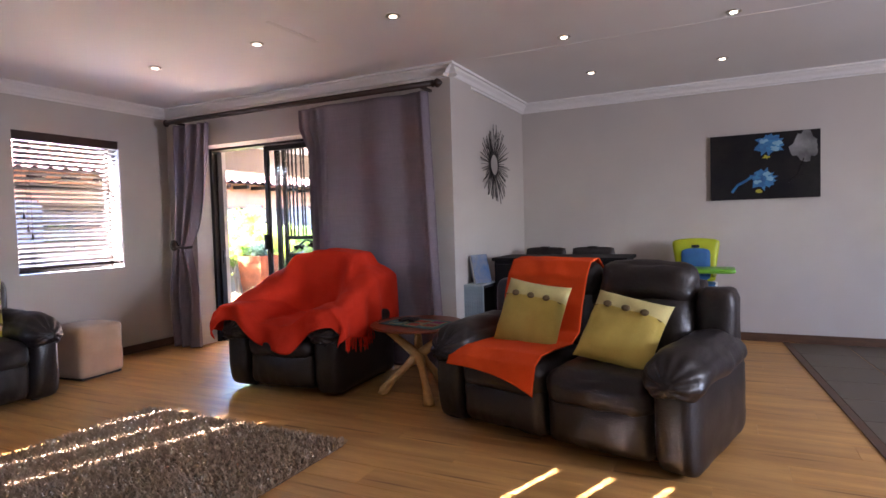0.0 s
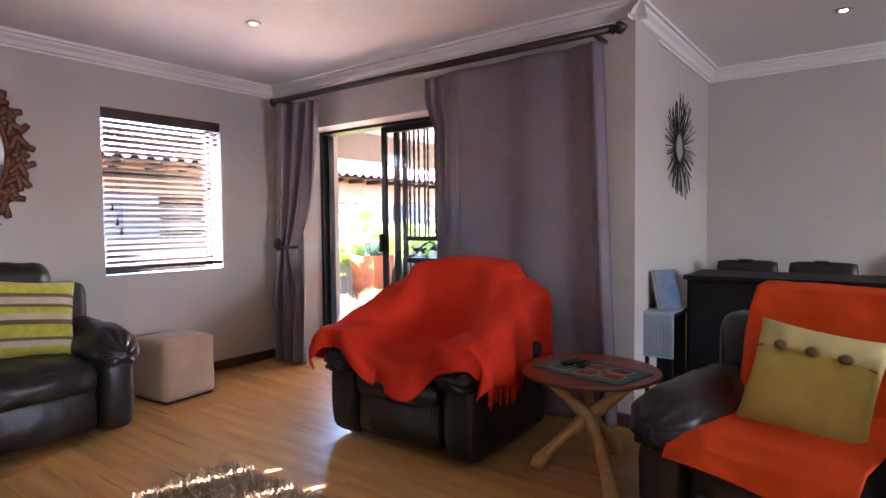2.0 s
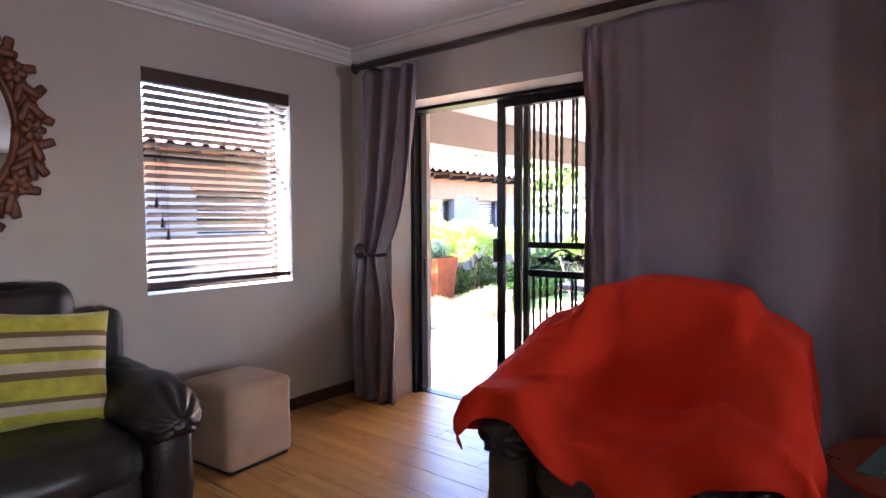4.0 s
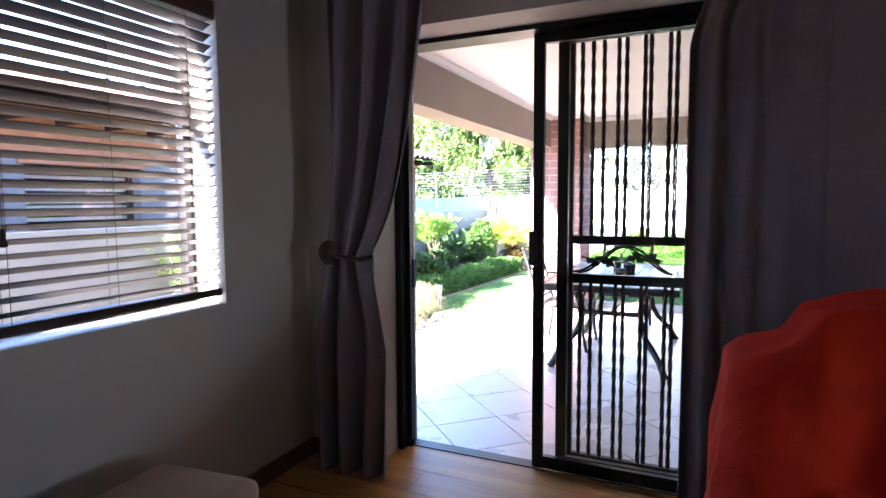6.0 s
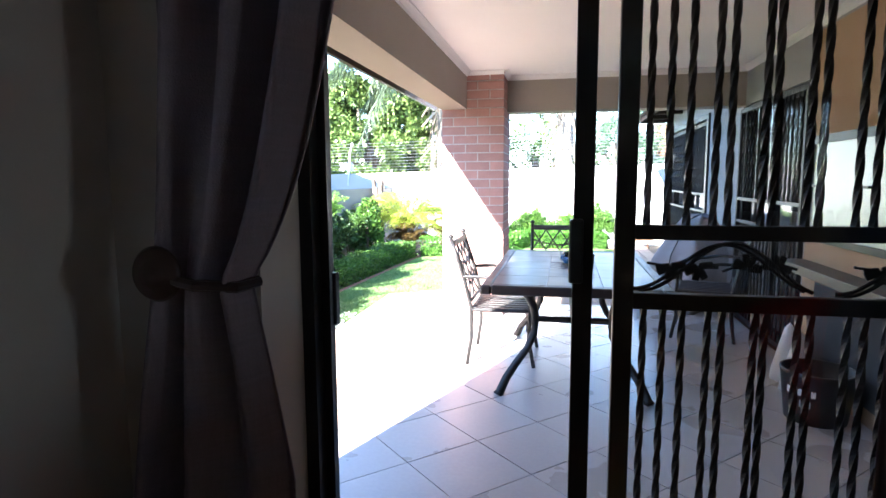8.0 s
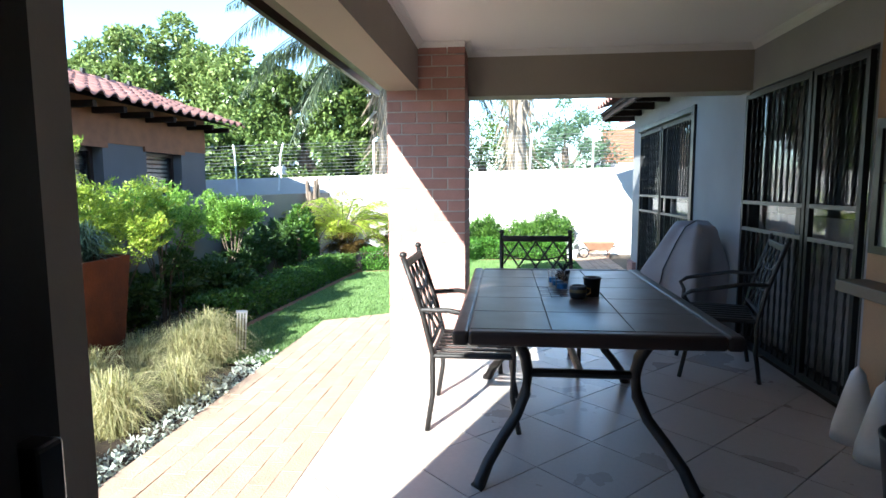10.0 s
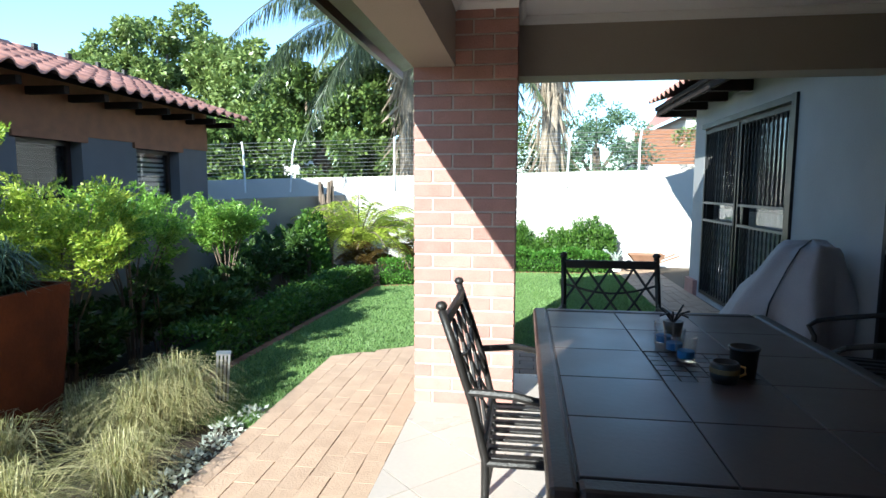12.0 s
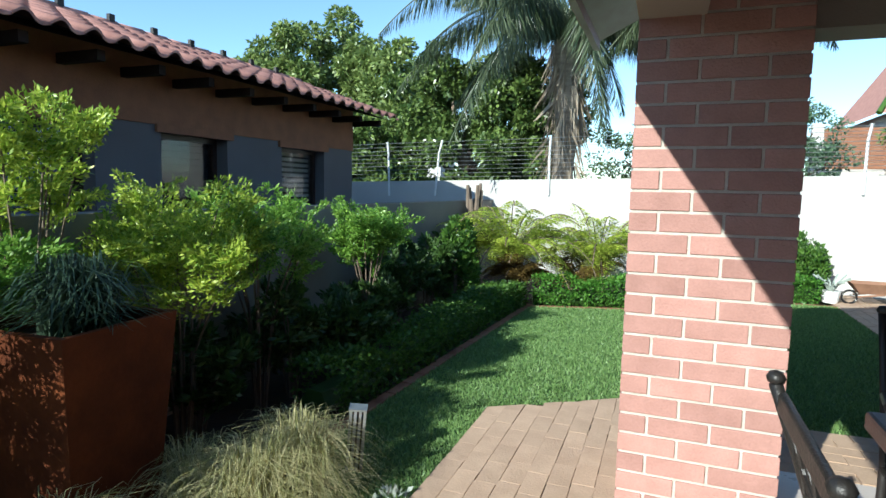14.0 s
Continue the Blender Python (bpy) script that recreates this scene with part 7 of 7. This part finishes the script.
broad_tree("leafy_tree", "large light-green leafy tree beyond the wall", -13.9, 20.0, 6.2, [(0.2, 0, 5.0, 1.35), (-1.5, 0.3, 4.4, 1.25), (1.5, 0.2, 4.0, 1.3), (-0.2, -0.3, 3.4, 1.5), (-2.2, 0.2, 3.4, 1.0), (2.4, 0, 3.0, 1.2), (2.1, 0.1, 4.5, 1.0), (3.0, 0, 3.9, 1.0)], 52000, 0.15, M["leaf_tree"], 101)
broad_tree("dark_tree", "dense dark green tree behind the boundary wall", -8.8, 18.2, 4.6, [(0, 0, 3.3, 1.2), (-0.4, 0, 3.9, 0.95), (1.0, 0, 3.6, 0.9), (-1.3, 0, 2.9, 1.1), (1.2, 0.1, 2.7, 1.1), (0.2, -0.3, 2.0, 1.2), (-1.6, -0.2, 1.7, 1.0), (1.6, -0.1, 1.6, 1.0), (1.9, 0.1, 2.9, 0.9), (1.7, 0.0, 3.5, 0.7)], 60000, 0.12, M["leaf_tree2"], 102)
broad_tree("dark_tree", "dense dark green tree behind the boundary wall", -12.0, 17.6, 4.2, [(0, 0, 2.6, 1.2), (1.5, 0, 2.0, 1.1), (-1.5, 0, 2.1, 1.2), (0.4, -0.4, 1.6, 1.2)], 18000, 0.14, M["leaf_tree2"], 103)
broad_tree("blue_green_tree", "blue-green tree far beyond the wall", -1.6, 26.0, 5.2, [(0, 0, 3.9, 0.9), (-0.9, 0, 3.2, 0.9), (0.9, 0, 3.3, 0.9), (0, -0.2, 2.6, 1.2), (1.4, 0, 2.4, 0.9), (-1.3, 0, 2.2, 0.9)], 9000, 0.12, M["leaf_far"], 104)
broad_tree("blue_green_tree", "blue-green tree far beyond the wall", -4.6, 24.0, 4.2, [(0, 0, 3.0, 1.2), (-1.2, 0, 2.4, 1.1), (1.1, 0, 2.3, 1.1), (0.1, 0, 1.7, 1.2)], 8000, 0.12, M["leaf_tree2"], 105)
broad_tree("blue_green_tree", "green trees filling the skyline beyond the house", 3.6, 27.0, 5.2, [(0, 0, 3.7, 1.1), (-1.3, 0, 3.0, 1.1), (1.5, 0, 3.0, 1.2), (0, 0, 2.2, 1.4)], 6000, 0.13, M["leaf_tree2"], 106)
broad_tree("dark_tree", "dark tree filling the gap beside the neighbour's roof", -17.5, 19.0, 5.0, [(0, 0, 2.4, 1.4), (1.5, 0, 2.0, 1.2), (-1.6, 0, 2.0, 1.4)], 6000, 0.15, M["leaf_tree2"], 107)


def palm(x, y, trunk_h, fronds, length, seed, label):
    """A feather palm with long hanging leaflets and a shaggy trunk."""
    rng = np.random.default_rng(seed)
    t = thing("palm_tree", label, "palm", pose(x, y, -0.2))
    bm = bmesh.new()
    pts = [(0.02 * math.sin(i * 1.3), 0, trunk_h * i / 10) for i in range(11)]
    tube(bm, pts, 0.20, 12, [1.25, 1.1, 1.0, 1.05, 0.98, 1.03, 1.0, 1.08, 1.05, 1.2, 0.9])
    part("trunk", bm, M["palmbark"], t)
    for k in range(26):
        a = rng.uniform(0, 2 * math.pi)
        z = trunk_h * rng.uniform(0.55, 1.0)
        bm = bmesh.new()
        tube(bm, [(0.18 * math.cos(a), 0.18 * math.sin(a), z), (0.30 * math.cos(a), 0.30 * math.sin(a), z + 0.1), (0.33 * math.cos(a), 0.33 * math.sin(a), z - 0.5)], 0.03, 5, [1, 0.8, 0.3])
        part("dry_stub", bm, M["palmbark"], t)
    P, D, W, ribs = [], [], [], []
    for k in range(fronds):
        az = 2 * math.pi * k / fronds * 2.4 + rng.uniform(-0.2, 0.2)
        ln = length * rng.uniform(0.75, 1.05)
        up = rng.uniform(0.25, 1.1)
        o = np.array([0, 0, trunk_h])
        start = len(P)
        ribs.append([tuple(o)] + frond(rng, P, D, W, o, az, ln * 0.85, ln * up, ln * rng.uniform(0.55, 1.0), 170, 0.72, 2.6))
    P, D, W = np.array(P), np.array(D), np.array(W)
    D = unit(D + rng.normal(size=D.shape) * 0.28)
    S = unit(np.cross(D, rng.normal(size=D.shape)))
    V, F = quads(P, D, S, W, np.full(len(W), 0.017))
    cloud_part(t, V, F, M["leaf_palm"], "frond_crown")
    part("frond_rib", tubes(ribs, 0.012, 5), M["leaf_palm"], t)
    k = 260
    a = rng.uniform(0, 2 * np.pi, k)
    P = np.stack([0.24 * np.cos(a), 0.24 * np.sin(a), trunk_h * rng.uniform(0.4, 0.95, k)], 1)
    D = unit(np.stack([np.cos(a) * 0.3, np.sin(a) * 0.3, np.full(k, -1.0)], 1) + rng.normal(size=(k, 3)) * 0.2)
    S = unit(np.cross(D, rng.normal(size=D.shape)))
    V, F = quads(P, D, S, rng.uniform(0.3, 0.9, k), np.full(k, 0.04))
    cloud_part(t, V, F, M["leaf_dry"], "dry_skirt")
    return t


main_palm = palm(-6.42, 17.0, 4.5, 46, 3.9, 111, "feather palm with long drooping fronds and a shaggy trunk")
part("dry_spathe", pymesh("dry_spathe", [(-0.55, -0.3, 2.72), (-0.30, -0.32, 3.00), (-0.10, -0.28, 3.12), (-0.26, -0.24, 2.92), (-0.40, -0.36, 2.80), (-0.22, -0.36, 2.98)], [(0, 4, 5, 1), (1, 5, 2), (0, 3, 2, 5, 4)], M["leaf_dry"]), None, main_palm)
palm(-3.55, 17.0, 4.8, 18, 3.0, 112, "feather palm with long drooping fronds and a shaggy trunk")

# ---- far houses ----
fh = thing("far_house", "house with a steep red tiled roof and green gable trim", "house")
part("wall", boxes((2.4, 30.0, 0, 11, 36, 4.2)), M["wall_garden"], fh)
part("roof", pymesh("roof", [(1.9, 29.8, 4.1), (11, 29.8, 4.1), (11, 33, 9.5), (5.1, 33, 9.5), (1.9, 36, 4.1)], [(0, 1, 2, 3), (0, 3, 4)], M["rooftile"]), None, fh)
part("gable_trim", tubes([[(1.9, 29.75, 4.1), (5.1, 32.95, 9.5)]], 0.1, 5), M["leaf_hedge"], fh)
par = thing("brick_parapet", "brown brick parapet wall beyond the garden", "wall")
for k in range(12):
    part("brick_course", boxes((0.2, 29.2, 2.2 + k * 0.115, 4.5, 29.4, 2.30 + k * 0.115)), M["claybrick"], par)
part("parapet_core", boxes((0.22, 29.22, -0.2, 4.48, 29.38, 3.56)), M["mortar"], par)
part("end_pier", boxes((-0.1, 29.15, -0.2, 0.25, 29.45, 3.70)), M["wall_garden"], par)
rf = thing("far_roof", "red tiled roof glimpsed between the trees", "house")
part("roof", pymesh("roof", [(-16.2, 30, 4.9), (-13.9, 30, 4.9), (-14.6, 32, 6.5), (-15.5, 32, 6.5)], [(0, 1, 2, 3)], M["rooftile"]), None, rf)
part("wall", boxes((-16.0, 30.2, -0.2, -14.1, 32, 4.9)), M["wall_garden"], rf)

# ---- lawn blades and edging ----
rng = np.random.default_rng(121)
poly = [(-6.14, 7.9), (-5.51, 7.9), (-5.51, 9.23), (-4.70, 9.77), (-4.69, 9.66), (-2.62, 9.66), (-2.62, 14.0), (-4.5, 13.9), (-4.9, 12.72), (-5.95, 12.38), (-6.06, 10.2), (-6.12, 9.0)]
N = 210000
P = np.stack([rng.uniform(-6.16, -2.6, N), 7.6 + 6.4 * rng.random(N) ** 1.35], 1)
inside = np.zeros(N, bool)
for (ax, ay), (bx, by) in zip(poly, poly[1:] + poly[:1]):
    cross = ((ay > P[:, 1]) != (by > P[:, 1])) & (P[:, 0] < (bx - ax) * (P[:, 1] - ay) / ((by - ay) or 1e-9) + ax)
    inside ^= cross
P = P[inside]
n = len(P)
P3 = np.concatenate([P, np.full((n, 1), -0.062)], 1)
D = unit(np.concatenate([rng.normal(size=(n, 2)) * 0.55, np.ones((n, 1))], 1))
S = unit(np.cross(D, rng.normal(size=D.shape)))
L = rng.uniform(0.015, 0.036, n)
W = rng.uniform(0.0035, 0.006, n)
V = np.stack([P3 - S * W[:, None], P3 + S * W[:, None], P3 + D * L[:, None]], 1).reshape(-1, 3)
tagged(cloud_part(None, V, np.arange(3 * n).reshape(-1, 3), M["leaf_lawn"], "lawn_grass"), "short mown green grass blades of the lawn", "grass", kind="stuff")
edge = thing("lawn_edging", "pale brick edging along the lawn border", "edging")
line = [(-6.19, 8.45), (-6.17, 9.0), (-6.11, 10.2), (-6.0, 12.43), (-5.4, 12.62), (-4.92, 12.79), (-4.75, 13.3), (-4.5, 13.95), (-3.6, 14.02), (-2.7, 14.05)]
EDGE = to_mesh("edging_brick", boxes((-0.105, -0.04, -0.06, 0.105, 0.035, 0.005), bevel=0.006), M["claybrick"])
for (ax, ay), (bx, by) in zip(line, line[1:]):
    L = math.hypot(bx - ax, by - ay)
    for k in range(int(L / 0.22) + 1):
        f = min(1, (k + 0.5) * 0.22 / L)
        o = part("edging_brick", EDGE, None, edge)
        o.matrix_world = Matrix.Translation((ax + (bx - ax) * f, ay + (by - ay) * f, -0.06)) @ Matrix.Rotation(math.atan2(by - ay, bx - ax), 4, "Z")
hose = thing("garden_hose", "thin pale hose lying on the lawn", "hose")
part("hose_line", tubes([[(-5.7, 11.0, -0.03), (-5.35, 10.95, -0.028), (-5.05, 10.75, -0.03), (-4.8, 10.5, -0.03)]], 0.0025, 6), M["turf"], hose)

# ---- pieces of floors and walls ----


def clip_poly(poly, x0, y0, x1, y1):
    """A convex polygon cut to a rectangle."""
    for axis, lim, keep in ((0, x0, 1), (0, x1, -1), (1, y0, 1), (1, y1, -1)):
        out = []
        for i, p in enumerate(poly):
            q = poly[(i + 1) % len(poly)]
            a, b = (p[axis] - lim) * keep, (q[axis] - lim) * keep
            if a >= 0:
                out.append(p)
            if a * b < 0:
                f = a / (a - b)
                out.append((p[0] + (q[0] - p[0]) * f, p[1] + (q[1] - p[1]) * f))
        poly = out
        if not poly:
            return []
    return poly


patio = bpy.data.objects["patio_floor"]
S45 = 0.405 / math.sqrt(2)
GAP = 0.004
for i in range(-14, 15):
    for j in range(-14, 15):
        cx, cy = -4.24 + (i - j) * S45, 5.379 + S45 + (i + j) * S45
        if not (-5.2 < cx < -1.5 and 4.1 < cy < 9.4):
            continue
        r = S45 - GAP
        poly = clip_poly([(cx - r, cy), (cx, cy - r), (cx + r, cy), (cx, cy + r)], -4.688, 4.478, -1.952, 9.015)
        if len(poly) < 3:
            continue
        area = sum(poly[k][0] * poly[(k + 1) % len(poly)][1] - poly[(k + 1) % len(poly)][0] * poly[k][1] for k in range(len(poly))) / 2
        if area < 0.002:
            continue
        n = len(poly)
        dz = 0.0006 * math.sin(i * 3.1 + j * 1.7)
        v = [(x, y, PZ + dz) for x, y in poly] + [(x, y, PZ - 0.012) for x, y in poly]
        f = [tuple(range(n))] + [(k + n, (k + 1) % n + n, (k + 1) % n, k) for k in range(n)]
        part("tile", pymesh("tile", v, f, M["patio_tile"]), None, patio)

floor = bpy.data.objects["floor"]
PLANK = to_mesh("plank", boxes((-0.6, -0.0965, -0.012, 0.6, 0.0965, 0.0), bevel=0.0015), M["laminate"])
for r in range(37):
    y = -1.0 + r * 0.194
    x = -4.62 + 0.6 - (r * 0.437) % 1.2
    while x - 0.6 < 1.95:
        a, b = max(-4.60, x - 0.5994), min(1.93, x + 0.5994)
        lo = -4.60 if y < 4.1 else -1.25
        a = max(a, lo)
        if b - a > 0.03 and y < 6.0:
            if b - a > 1.19:
                o = part("plank", PLANK, None, floor)
                o.location = (x, y, 0)
            else:
                o = part("plank", to_mesh("plank", boxes((a - x, -0.0965, -0.012, b - x, 0.0965, 0.0), bevel=0.0015), M["laminate"]), None, floor)
                o.location = (x, y, 0)
        x += 1.2
# doorway strip of laminate up to the threshold
part("plank", to_mesh("plank", boxes((-4.23, 4.13, -0.012, -1.86, 4.398, -0.0005), bevel=0.0015), M["laminate"]), None, floor)
# tiled part of the floor with a wooden edge strip
structure("floor_trim", boxes((-0.02, -6.2, 0.0005, 0.03, 1.3, 0.008)), M["skirting"], "dark wooden strip between laminate and tiles").matrix_world = pose(1.37, 4.75, 0, 0, 0, 4.5)
ITILE = to_mesh("floor_tile", boxes((-0.218, -0.218, -0.012, 0.218, 0.218, 0.0), bevel=0.002), M["tile_in"])
for i in range(8):
    for j in range(16):
        o = part("floor_tile", ITILE, None, floor)
        o.matrix_world = pose(1.37, 4.75, 0.004, 0, 0, 4.5) @ Matrix.Translation((0.255 + i * 0.443, -5.6 + j * 0.443, 0))

paving = bpy.data.objects["paving"]
PAVER = to_mesh("paver", boxes((-0.0500, -0.1020, -0.03, 0.0500, 0.1020, 0.0), bevel=0.0008), M["paver"])
rngp = random.Random(9)
for r in range(8):
    y = 4.3 + (0.1 if r % 2 else 0.0) + 0.03 * (r % 3)
    while y < 9.9:
        xc = -5.458 + r * 0.1025
        lo, hi = (9.262 + 0.67 * (xc + dx + 5.46) for dx in (-0.05, 0.05))
        m = Matrix.Translation((xc + rngp.uniform(-0.0022, 0.0022), y, PZ + rngp.uniform(-0.0008, 0.0008))) @ Matrix.Rotation(rngp.uniform(-0.008, 0.008), 4, "Z")
        if y + 0.102 < lo:
            o = part("paver", PAVER, None, paving)
            o.matrix_world = m
        elif y - 0.09 < lo:
            # a paver sawn along the slanting edge of the lawn
            v = [(dx, min(yy, 0.102), z) for z in (0.0, -0.03) for dx, yy in ((-0.05, -0.102), (0.05, -0.102), (0.05, hi - y), (-0.05, lo - y))]
            o = part("paver", pymesh("paver", v, [(0, 1, 2, 3), (0, 4, 5, 1), (1, 5, 6, 2), (2, 6, 7, 3), (3, 7, 4, 0)], M["paver"]), None, paving)
            o.matrix_world = m
        y += 0.205
rest = bmesh.new()
for r in range(6):
    for c in range(14):
        x, y = -4.585 + c * 0.205 + (0.1 if r % 2 else 0), 9.075 + r * 0.103
        if x < -2.05:
            box(rest, x - 0.099, y - 0.049, PZ - 0.03, x + 0.099, y + 0.049, PZ + rngp.uniform(-0.003, 0.002))
for r in range(7):
    for c in range(26):
        x, y = -2.56 + r * 0.103, 9.75 + c * 0.205 + (0.1 if r % 2 else 0)
        if x < -1.98:
            box(rest, x - 0.049, y - 0.099, PZ - 0.03, x + 0.049, y + 0.099, PZ + rngp.uniform(-0.003, 0.002))
tagged(part("paver_field", rest, M["paver"], paving), kind="stuff")

# brick column
col = tagged(new("brick_column"), "red face-brick patio column with pale mortar joints", "column", kind="structure")
CX0, CX1, CY0, CY1 = -4.70, -4.11, 8.39, 8.98
H = 0.0826
part("mortar_core", boxes((CX0 + 0.006, CY0 + 0.006, -0.15, CX1 - 0.006, CY1 - 0.006, 2.30)), M["mortar"], col)
made = {}


def brick(w, d):
    key = (round(w, 3), round(d, 3))
    if key not in made:
        made[key] = to_mesh("brick", boxes((-w / 2, -d / 2, 0, w / 2, d / 2, H - 0.011), bevel=0.003), M["brick"])
    return made[key]


J = 0.011
full, half = 0.2315, 0.1155
for c in range(28):
    z = -0.0535 + c * H
    seq = [half, full, full] if c % 2 == 0 else [full, full, half]
    x = CX0
    for w in seq:
        ww = w - J if x + w < CX1 - 0.02 else CX1 - x
        for y in (CY0 + 0.0525, CY1 - 0.0525):
            o = part("brick", brick(ww, 0.105), None, col)
            o.location = (x + ww / 2, y + rngp.uniform(-0.0012, 0.0012), z)
        x += w
    y = CY0 + 0.105 + J
    for w in ((0.18, 0.19) if c % 2 else (0.27, 0.10)):
        d = min(w - J, CY1 - 0.105 - J - y)
        for xx in (CX0 + 0.0525, CX1 - 0.0525):
            o = part("brick", brick(0.105, d), None, col)
            o.location = (xx, y + d / 2, z)
        y += w

# tiles along the patio roof edge
tiled_slope(bpy.data.objects["patio_roof"], (-5.04, 9.30, 2.12), (0, -1, 0), (1.38, 0, 0.68), 21, 2)
